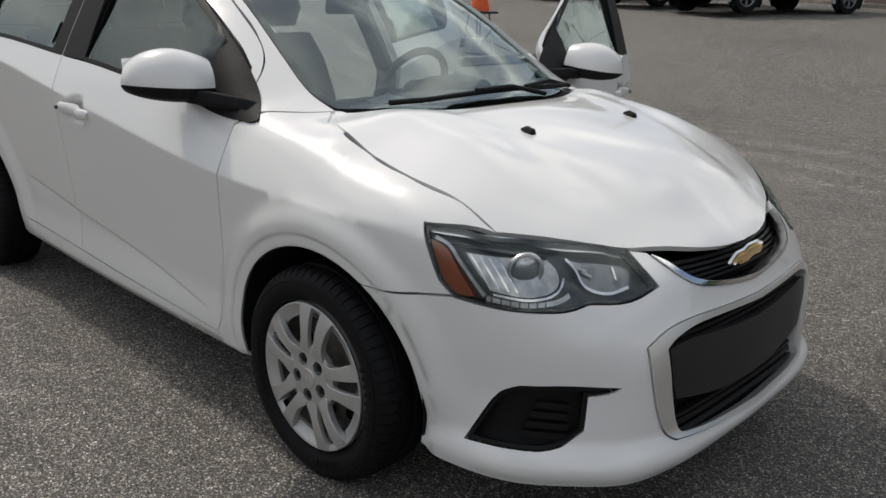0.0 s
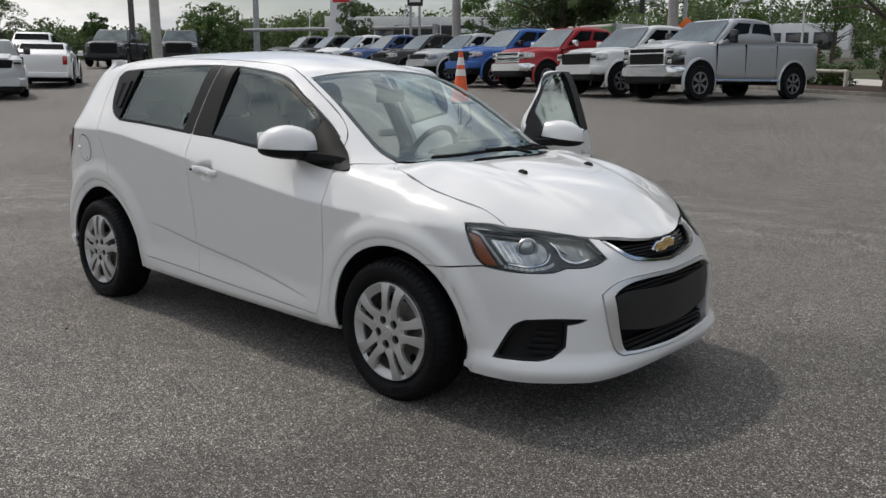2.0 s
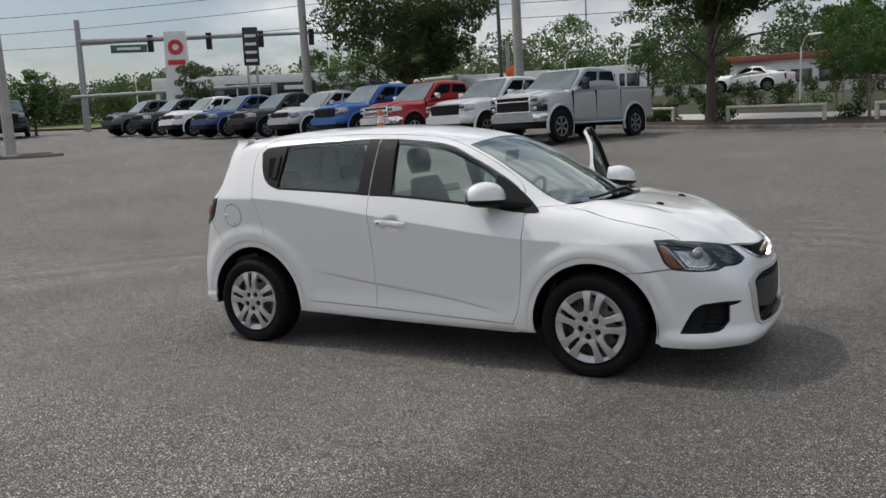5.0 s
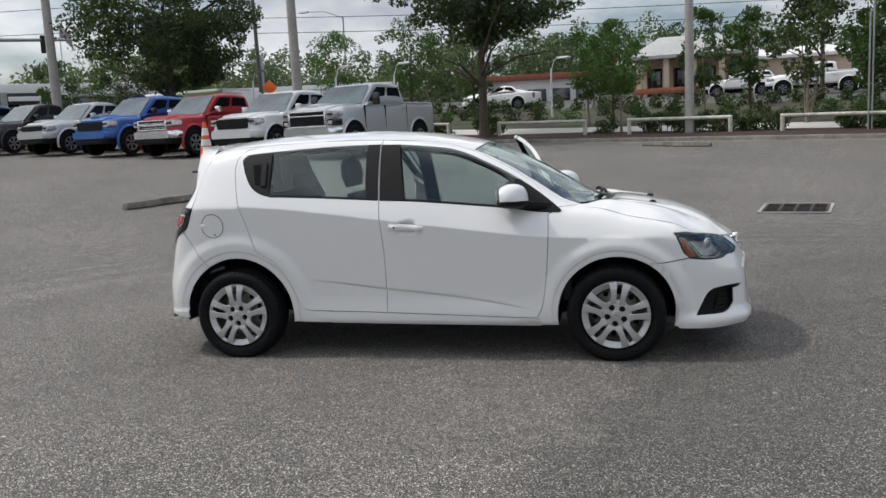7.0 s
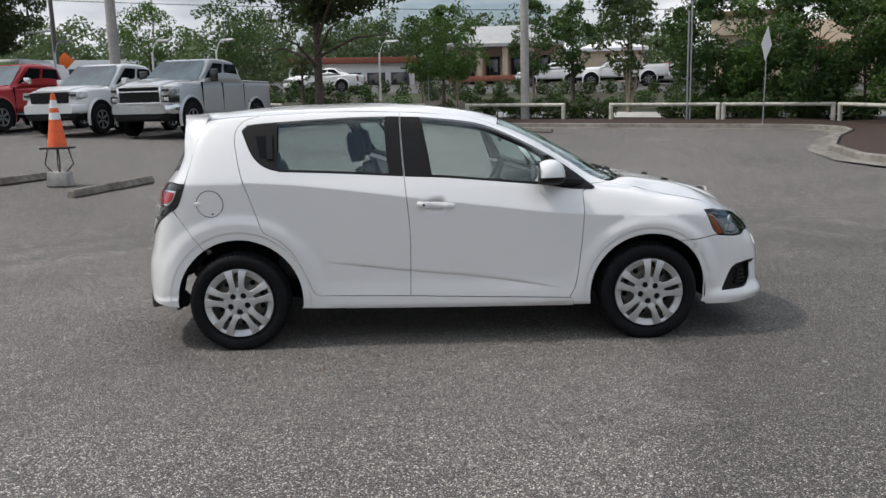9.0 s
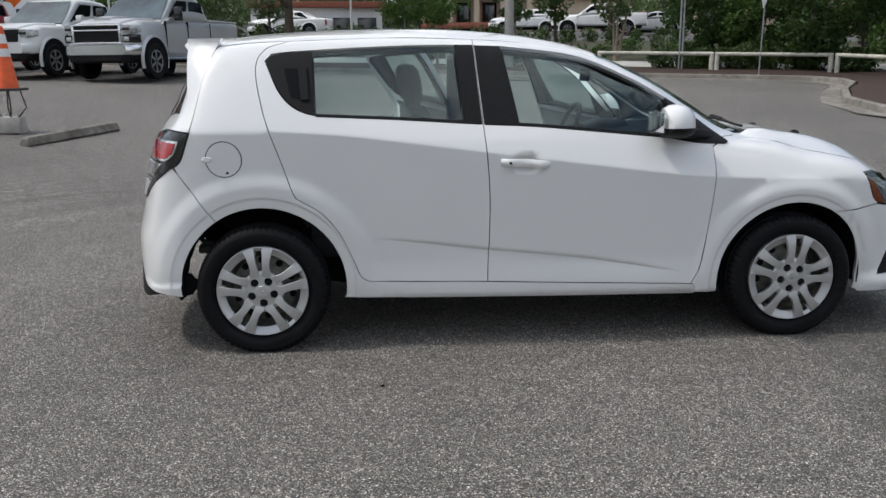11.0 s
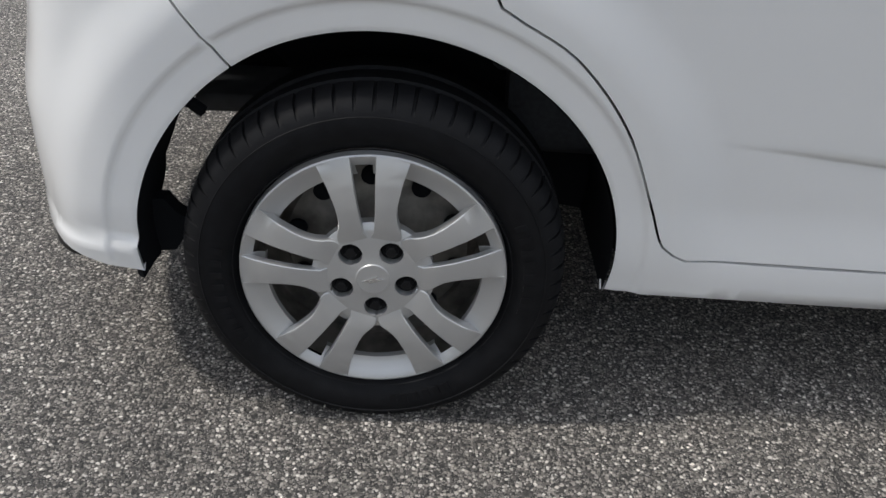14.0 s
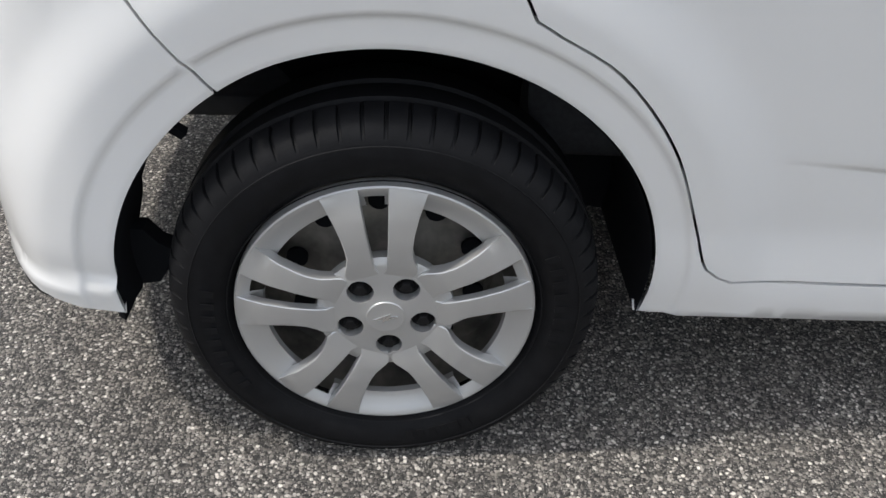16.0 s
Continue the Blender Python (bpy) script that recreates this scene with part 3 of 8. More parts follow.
SHUT = [(1.047, -.567), (1.098, -.618), (1.19, -.655), (1.35, -.685), (1.50, -.697), (1.63, -.678), (1.70, -.668), (1.745, -.662)]
SHUT_SIDE = to_side(on_top([p[0] for p in SHUT], [p[1] for p in SHUT]))
DOOR_TOP = [(-1.118, 1.424), (-.7, 1.437), (-.26, 1.430), (.1, 1.402), (.3, 1.355), (.5, 1.272), (.68, 1.170), (.79, 1.085), (.842, 1.0), (.858, .925)]
DOOR_FRONT = [(.858, .925), (.857, .788), (.842, .578), (.812, .361), (.772, .272)]
B_SEAM = [(-.26, 1.430), (-.247, 1.214), (-.231, 1.026), (-.205, .701), (-.212, .308)]
REAR_SEAM = [(-1.118, 1.424), (-1.224, 1.387), (-1.264, 1.301), (-1.229, 1.128), (-1.167, .94), (-1.104, .751), (-1.075, .715), (-.983, .657), (-.899, .554), (-.841, .425), (-.808, .345), (-.765, .318)]
NOSE, TAIL = U_NOSE, U_REAR


def line_at(f, u0, u1, offs):
    us = np.arange(u0, u1, .022)
    return [np.stack((us, f(us) + o), 1) for o in offs]


FOLDS = line_at(CREASE, -.74, .74, (.022, .010, .003, -.004, -.012, -.026)) + line_at(SHOULDER, -1.2, 1.1, (.016, .006, 0, -.006))
BELT = {"front_door": [(-.066, 1.036), (.062, 1.026), (.40, .993), (.655, .968)], "rear_door": [(-.99, 1.088), (-.96, 1.087), (-.645, 1.071), (-.32, 1.050)]}
FOLDS += [np.array(arc(c, -10, 190, 96, r)) for c, rs in ((F_ARCH, np.arange(.378, .492, .0085)), (R_ARCH, np.arange(.389, .540, .0088))) for r in rs]


def front_side(P):
    """xy of side points, for outlines drawn from above."""
    return [(float(p[0]), float(p[1])) for p in on_side([q[0] for q in P], [q[1] for q in P])]


def make_car():
    car = thing("car", "white compact hatchback with silver wheel covers and an open driver door", "car")
    W = WHITE
    shut_top = [(x, y) for x, y in SHUT]
    # hood
    part("hood", skin("hood", outline(shut_top, [(1.745, -.662), (1.852, -.525), (1.928, -.41), (1.972, -.31)], [(1.972, -.31), (2.02, -.2), (2.045, -.1), (2.052, 0)], [(2.052, 0), (1.262, 0)],
         [(1.262, 0), (1.247, -.2), (1.19, -.40), (1.10, -.53), (1.047, -.567)]), how=on_top, step=.026, sides="B", centre=0), W, car)
    # roof with the windshield pillars
    edge = front_side(DOOR_TOP[::-1])
    pillar = [(1.047, -.567), (.90, -.575), (.70, -.552), (.5, -.52), (.36, -.487)]
    roof = outline([(.392, 0), (.388, -.25), (.36, -.487)], pillar[::-1], [(1.047, -.567), (1.0, -.64), (.93, -.715)], [(.93, -.715)] + edge, [edge[-1], (-1.3, edge[-1][1] + .012), (-1.43, -.555)], [(-1.43, -.555), (-1.46, -.3), (-1.47, 0)], [(-1.47, 0), (.392, 0)])
    part("roof", skin("roof", roof, how=on_top, step=.03, sides="B", centre=0, gap=.0015), W, car)
    part("headliner", skin("headliner", outline([(.30, 0), (.27, -.40)], [(.27, -.40), (-1.3, -.45)], [(-1.3, -.45), (-1.36, 0)], [(-1.36, 0), (.30, 0)]), how=on_top, step=.1, sides="B", centre=0, lift=-.04, depth=0), CABIN_PALE, car)
    # windshield, with its dark border
    ws = outline([(1.215, 0), (1.20, -.2), (1.14, -.40), (1.03, -.555)], [(1.03, -.555), (.90, -.572), (.70, -.549), (.5, -.517), (.365, -.484)], [(.365, -.484), (.392, -.25), (.396, 0)], [(.396, 0), (1.215, 0)])
    inner = outline([(1.165, 0), (1.15, -.2), (1.09, -.38), (1.0, -.525)], [(1.0, -.525), (.88, -.545), (.70, -.523), (.5, -.492), (.41, -.468)], [(.41, -.468), (.432, -.25), (.436, 0)], [(.436, 0), (1.165, 0)])
    part("windshield", skin("windshield", ws, how=on_top, step=.05, sides="B", centre=0, lift=-.006, depth=0), WINDSHIELD, car)
    band = outline([(1.215, 0), (1.20, -.2), (1.14, -.40), (1.03, -.555)], [(1.03, -.555), (.90, -.572), (.70, -.549), (.5, -.517), (.365, -.484)], [(.365, -.484), (.392, -.25), (.396, 0)], [(.396, 0), (.436, 0)],
                   [(.436, 0), (.432, -.25), (.41, -.468)], [(.41, -.468), (.5, -.492), (.70, -.523), (.88, -.545), (1.0, -.525)], [(1.0, -.525), (1.09, -.38), (1.15, -.2), (1.165, 0)], [(1.165, 0), (1.215, 0)])
    part("windshield_border", skin("windshield_border", band, how=on_top, step=.05, sides="B", centre=0, lift=-.010, depth=0, gap=0), GLOSS_BLACK, car)
    part("cowl", skin("cowl", outline([(1.27, 0), (1.255, -.2), (1.20, -.41), (1.10, -.545), (1.05, -.575)], [(1.05, -.575), (1.02, -.56)], [(1.02, -.56), (1.13, -.40), (1.19, -.2), (1.205, 0)], [(1.205, 0), (1.27, 0)]),
         how=on_top, step=.03, sides="B", centre=0, lift=-.014, depth=.01), BLACK_TRIM, car)
    for s, mark in ((1, "R"), (-1, "L")):
        fender = outline([DOOR_FRONT[-1], (.79, .262), (.80, .222)], [(.80, .222), (.908, .218)], arc(F_ARCH, 191.5, 60, 60), [(F_ARCH[0] + .366 * .5, F_ARCH[1] + .366 * .866), (1.60, .620), (1.721, .635)],
                         [(1.721, .635), (1.684, .667), (1.656, .728), (1.629, .791)], [(1.629, .791), (1.72, .788), SHUT_SIDE[-1]], SHUT_SIDE[::-1], [SHUT_SIDE[0], *to_side(on_top([1.0, .93], [-.64, -.715]))], [to_side(on_top([.93], [-.715]))[0], DOOR_TOP[-1]], DOOR_FRONT)
        part("cowl_corner", skin("cowl_corner", outline([(1.0, -.60), (1.07, -.64), (1.18, -.70)], [(1.18, -.70), (1.20, -.61)], [(1.20, -.61), (1.12, -.56), (1.055, -.545)], [(1.055, -.545), (1.0, -.60)]), how=on_top, step=.03, sides=mark, lift=-.006, depth=0, gap=0), W, car)
        part("front_fender", skin("front_fender", fender, step=.024, sides=mark, lines=FOLDS), W, car)
        sill = outline([(-.602, .234), (.80, .216)], [(.80, .220), (.79, .262), (.772, .268)], [(.772, .268), (-.212, .304), (-.602, .311)], [(-.602, .311), (-.602, .234)])
        part("sill", skin("sill", sill, step=.03, sides=mark, lift=0, depth=.05, gap=0), W, car)
        quarter = outline(REAR_SEAM, [(-.765, .318), (-.60, .313)], [(-.60, .313), (-.60, .234)], [(-.60, .234), (-.8857, .238)], arc(R_ARCH, -10.1, 123, 56), [(R_ARCH[0] - .2053, R_ARCH[1] + .3162), (-1.54, .735), (-1.635, .872)], [(-1.635, .872), (-1.60, .90), (-1.55, 1.026)], [(-1.55, 1.026), (-1.535, 1.112), (-1.51, 1.25), (-1.46, 1.40)],
                          [(-1.46, 1.40), (-1.30, 1.417), (-1.118, 1.424)])
        part("quarter_panel", skin("quarter_panel", quarter, step=.024, sides=mark, lines=FOLDS), W, car)
        if s == 1:
            part("fuel_door", skin("fuel_door", arc((-1.405, .907, .080), 0, 354, 59), step=.03, sides=mark, lift=.0025, depth=.02), W, car)
            b = bmesh.new()
            lathe(b, [(0, -.010), (.013, -.009), (.017, 0), (.017, .012)], 20)
            p = on_side([-1.478], [.907])[0]
            bmesh.ops.transform(b, matrix=Matrix.Translation(p) @ Matrix.Diagonal((1.5, 1, .8, 1)), verts=b.verts)
            part("fuel_door_latch", b, W, car)
            part("fuel_door_seam", skin("fuel_door_seam", arc((-1.405, .907, .0822), 0, 354, 59), step=.05, sides=mark, lift=.0012, depth=0, gap=0), DARK, car)
        # doors
        for kind in ("front_door", "rear_door"):
            if kind == "front_door":
                slim = .022 if s == -1 else 0
                top = [(u, z - slim * ease(1.0, 1.2, z)) for u, z in DOOR_TOP[2:]]
                out = outline(top, DOOR_FRONT, [(.772, .272), (-.212, .308)], B_SEAM[:0:-1] + [top[0]])
                win = outline([(-.248, 1.398), (-.075, 1.389), (.246, 1.345), (.493, 1.243), (.666, 1.148), (.775, 1.075)], [(.775, 1.075), (.815, 1.02), (.822, .955)], [(.822, .955), (.624, .972), (.062, 1.027), (-.222, 1.044)], [(-.222, 1.044), (-.248, 1.398)])
                pane = outline([(-.135, 1.392), (-.06, 1.386), (.246, 1.341), (.493, 1.239), (.64, 1.158)], [(.64, 1.158), (.655, .975)], [(.655, .975), (.40, .997), (-.07, 1.041)], [(-.07, 1.041), (-.135, 1.392)])
                trims = [outline([(-.2555, 1.399), (-.13, 1.393)], [(-.13, 1.393), (-.065, 1.040)], [(-.065, 1.040), (-.2285, 1.0445)], [(-.2285, 1.0445), (-.243, 1.214), (-.2555, 1.399)])]
            else:
                out = outline(B_SEAM, [(-.212, .308), (-.765, .318)], REAR_SEAM[::-1], [(-1.118, 1.424), (-.7, 1.437), (-.26, 1.430)])
                win = outline([(-1.222, 1.335), (-1.20, 1.358), (-1.15, 1.372), (-.79, 1.392), (-.505, 1.401), (-.278, 1.400)], [(-.278, 1.400), (-.248, 1.046)], [(-.248, 1.046), (-.645, 1.073), (-.96, 1.089)], [(-.96, 1.089), (-1.04, 1.106), (-1.11, 1.145), (-1.165, 1.213), (-1.222, 1.335)])
                pane = outline([(-1.015, 1.376), (-.79, 1.388), (-.505, 1.397), (-.345, 1.397)], [(-.345, 1.397), (-.318, 1.054)], [(-.318, 1.054), (-.645, 1.077), (-1.0, 1.094)], [(-1.0, 1.094), (-1.015, 1.376)])
                trims = [outline([(-.35, 1.402), (-.2625, 1.401)], [(-.2625, 1.401), (-.251, 1.214), (-.2365, 1.045)], [(-.2365, 1.045), (-.32, 1.052)], [(-.32, 1.052), (-.35, 1.402)]),
                         outline([(-1.216, 1.333), (-1.196, 1.354), (-1.15, 1.368), (-1.01, 1.376)], [(-1.01, 1.376), (-.995, 1.094)], [(-.995, 1.094), (-1.04, 1.110), (-1.107, 1.149), (-1.161, 1.215), (-1.216, 1.333)])]
            door = part(kind, skin(kind, out, [win], step=.024, sides=mark, depth=.03, lines=FOLDS), W, car)
            glazing = part("window_glass", skin("window_glass", pane, step=.08, sides=mark, lift=-.008, depth=0, gap=0), WINDOW, door)
            flatten(glazing.data)
            for t in trims:
                part("window_trim", skin("window_trim", t, step=.06, sides=mark, lift=.0015, depth=.008, gap=0), BLACK_TRIM, door)
            belt = BELT[kind]
            part("belt_strip", skin("belt_strip", outline(belt, [belt[-1], (belt[-1][0], belt[-1][1] + .014)], [(u, z + .014) for u, z in belt[::-1]], [(belt[0][0], belt[0][1] + .014), belt[0]]), step=.05, sides=mark, lift=.001, depth=.012, gap=0), BLACK_TRIM, door)
            # black channel round the glass
            edge_in = shrink(pane, .012)
            part("window_seal", skin("window_seal", shrink(win, .001), [edge_in], step=.08, sides=mark, lift=-.012, depth=.02, gap=0), BLACK_TRIM, door)
            lower = outline([(-.13, .36), (.70, .34)], [(.70, .34), (.80, .95)], [(.80, .95), (-.16, 1.03)], [(-.16, 1.03), (-.13, .36)]) if kind == "front_door" else outline([(-.70, .38), (-.28, .36)], [(-.28, .36), (-.28, 1.035)], [(-.28, 1.035), (-1.05, 1.08)], [(-1.05, 1.08), (-1.0, .75)], [(-1.0, .75), (-.70, .38)])
            part("door_card", skin("door_card", lower, step=.15, sides=mark, lift=-.055, depth=0), CABIN, door)
            if kind == "front_door":
                add_mirror(door, s)
                add_handle(door, s)
                if s == -1:
                    door.matrix_basis = Matrix.Translation((.80, .80, .70)) @ Matrix.Rotation(radians(OPEN), 4, Vector((.14, -.07, 1)).normalized()) @ Matrix.Translation((-.80, -.80, -.70))
            else:
                pocket = outline([(-1.135, 1.300), (-1.06, 1.302)], [(-1.06, 1.302), (-1.045, 1.165)], [(-1.045, 1.165), (-1.10, 1.172)], [(-1.10, 1.172), (-1.135, 1.300)])
                # raised dark sheet that paints the recess's shade behind the grip
                part("handle_pocket", skin("handle_pocket", pocket, step=.04, sides=mark, lift=.0035, depth=0, gap=0), DARK, door)
                grip = outline([(-1.072, 1.306), (-1.034, 1.308)], [(-1.034, 1.308), (-1.020, 1.160)], [(-1.020, 1.160), (-1.056, 1.160)], [(-1.056, 1.160), (-1.072, 1.306)])
                part("door_handle", skin("door_handle", grip, step=.03, sides=mark, lift=.012, depth=.012, gap=0), BLACK_TRIM, door, "black door handle hidden in the window trim")
                if s == -1:
                    door.matrix_basis = Matrix.Translation((-.21, .80, 0)) @ Matrix.Rotation(radians(OPEN_REAR), 4, "Z") @ Matrix.Translation((.21, -.80, 0))
        post = outline([(-.285, .34), (-.275, .9), (-.29, 1.40)], [(-.29, 1.40), (-.185, 1.395)], [(-.185, 1.395), (-.165, .9), (-.14, .34)], [(-.14, .34), (-.285, .34)])
        part("centre_pillar", skin("centre_pillar", post, step=.08, sides=mark, lift=-.055, depth=.03, gap=0), CABIN, car)
        headlight(car, mark)
        tail_light(car, mark)
        fog_bezel(car, mark)
        for c, a0, a1 in ((F_ARCH, -8, 188), (R_ARCH, -10.3, 132)):
            b = bmesh.new()
            rows = []
            for i in range(25):
                a = radians(a0 + (a1 - a0) * i / 24)
                x, z = c[0] + (c[2] - .0006) * math.cos(a), c[1] + (c[2] - .0006) * math.sin(a)
                rim = abs(float(on_side([x], [z])[0][1])) - .004
                rows.append([b.verts.new((x, -s * y, z)) for y in (max(rim, .78), .50)] + [b.verts.new((c[0] + .10 * math.cos(a), -s * .50, c[1] + .1 * math.sin(a)))])
            for p, q in zip(rows, rows[1:]):
                b.faces.new((p[0], p[1], q[1], q[0]))
                b.faces.new((p[1], p[2], q[2], q[1]))
            part("wheel_liner", b, DARK, car)
    front_bumper(car)
    rear_end(car)
    cabin(car)
    # under the body
    b = bmesh.new()
    box(b, -1.62, -1.05, -.34, .34, .32, .50, .05)
    box(b, -.86, .86, -.66, .66, .235, .34, .02)
    box(b, 1.0, 1.9, -.48, .48, .20, .45, .04)
    part("underbody", b, DARK, car)
    # hood washer nozzles
    for y in (-.262, .262):
        b = bmesh.new()
        loft([(-.022, .006, .004, -.004, .006, .003), (-.005, .014, .009, -.004, .016, .006), (.018, .013, .010, -.004, .013, .006), (.024, .008, .006, -.004, .006, .003)], bm=b)
        bmesh.ops.transform(b, matrix=Matrix.Translation(on_top([1.51], [y])[0]) @ Matrix.Rotation(radians(10), 4, "Y"), verts=b.verts)
        part("washer_nozzle", b, BLACK_TRIM, car)
    wipers(car)
    wheel(car)
    return car


OPEN, OPEN_REAR = -72, -66


def add_mirror(door, s):
    """Outside mirror: white cap over a black base on a black corner plate."""
    plate_out = outline([(.66, 1.146), (.775, 1.072), (.93, .953)], [(.93, .953), (.938, .943), (.92, .936)], [(.92, .936), (.78, .944), (.657, .965)], [(.657, .965), (.66, 1.146)])
    part("mirror_plate", skin("mirror_plate", plate_out, step=.03, sides="R" if s == 1 else "L", lift=.005, depth=.012, gap=0), BLACK_TRIM, door)
    for top in (True, False):
        b, rows = bmesh.new(), []
        for k in range(13):
            t = k / 12
            f = (max(1 - ((t - .42) / .585) ** 2, 0)) ** .5 if t > .42 else .80 + .20 * math.sin(math.pi / 2 * t / .42)
            y, cx, z0 = -.762 - .226 * t, .655 - .050 * t * t, 1.016 + .012 * t
            row = []
            for a in range(11):
                c, q = math.cos(math.pi * a / 10), math.sin(math.pi * a / 10)
                wx = .094 * f * (abs(c) ** .8) * (1 if c > 0 else -1)
                row.append(b.verts.new((cx + max(wx, -.062 * f), s * y, z0 + (.108 * f * q ** .85 if top else -.002 - .044 * f * q ** .6))))
            rows.append(row)
        for p, q in zip(rows, rows[1:]):
            for a in range(11):
                b.faces.new((p[a], p[(a + 1) % 11], q[(a + 1) % 11], q[a]))
        b.faces.new(rows[0])
        b.faces.new(rows[-1])
        bmesh.ops.recalc_face_normals(b, faces=b.faces)
        if top:
            part("mirror_cap", b, WHITE, door, "white mirror cap")
        else:
            part("mirror_base", b, BLACK_TRIM, door, "black mirror base")
    arm = loft_y([(-.70, .83, .085, .942, .982, .014), (-.75, .79, .085, .950, 1.0, .016), (-.80, .72, .08, .968, 1.012, .016), (-.84, .67, .07, .975, 1.012, .014)], s)
    part("mirror_arm", arm, BLACK_TRIM, door)
    b = bmesh.new()
    box(b, -.003, .003, -.078, .078, -.045, .045, .003, Matrix.Translation((.548, -s * .885, 1.052)) @ Matrix.Rotation(radians(8 * s), 4, "Z"))
    part("mirror_glass", b, CHROME, door)


def loft_y(stations, s):
    """A rounded body along y: (y, x centre, x half, z0, z1, r)."""
    b = bmesh.new()
    rows = []
    for y, x, w, z0, z1, r in stations:
        rows.append([b.verts.new((x + a, y * s, c)) for a, c in ring(w, w * .86, z0, z1, r, 4)])
    n = len(rows[0])
    for p, q in zip(rows, rows[1:]):
        for i in range(n):
            b.faces.new((p[i], p[(i + 1) % n], q[(i + 1) % n], q[i]))
    b.faces.new(rows[0])
    b.faces.new(rows[-1])
    bmesh.ops.recalc_face_normals(b, faces=b.faces)
    return b


def add_handle(door, s):
    """A pull handle bowed over its scoop."""
    b = bmesh.new()
    rows = []
    for i in range(15):
        t = i / 14
        u = -.158 + .224 * t
        z = .878 - .014 * t
        base = on_side([u], [z])[0]
        bow = .004 + .030 * math.sin(math.pi * min(max((t - .02) / .96, 0), 1)) ** .6
        h = .013 + .007 * math.sin(math.pi * t) ** .5
        y = -(abs(base[1])) - bow
        rows.append([b.verts.new((base[0], s * (y + dy), z + dz)) for dy, dz in ((.012, -h), (0, -h * .9), (-.006, -h * .3), (-.006, h * .4), (0, h * .9), (.012, h))])
    for p, q in zip(rows, rows[1:]):
        for i in range(6):
            b.faces.new((p[i], p[(i + 1) % 6], q[(i + 1) % 6], q[i]))
    b.faces.new(rows[0])
    b.faces.new(rows[-1])
    bmesh.ops.recalc_face_normals(b, faces=b.faces)
    part("door_handle", b, WHITE, door)
    b = bmesh.new()
    lathe(b, [(0, -.004), (.006, -.003), (.007, .006)], 14)
    base = on_side([-.118], [.876])[0]
    bmesh.ops.transform(b, matrix=Matrix.Translation((base[0], s * (base[1] - .036), .876)), verts=b.verts)
    part("key_cylinder", b, GLOSS_BLACK, door)


HOOD_EDGE = to_side(on_top([1.75, 1.852, 1.928, 1.960], [-.662, -.525, -.41, -.338]))
HEAD = [[(1.632, .788), (1.72, .784)] + [(u, z - .003) for u, z in HOOD_EDGE[:3]] + [(2.266, .722)], [(2.266, .722), (2.280, .69), (2.300, .649)], [(2.300, .649), (2.223, .630), (2.146, .624), (2.062, .626)], [(2.062, .626), (2.003, .612), (1.919, .612), (1.824, .617), (1.725, .630)], [(1.725, .630), (1.688, .662), (1.66, .725), (1.632, .788)]]


def oriented(u, z, lift=0.0):
    """A frame at a place of the right side: its y points inwards, z up."""
    p = on_side([u], [z])
    n = slopes(p)[0]
    flat = Vector((n[0], n[1], 0)).normalized()
    right = Vector((-flat.y, flat.x, 0))
    m = Matrix((right, -flat, (0, 0, 1))).transposed().to_4x4()
    return Matrix.Translation(Vector(p[0]) + flat * lift) @ m


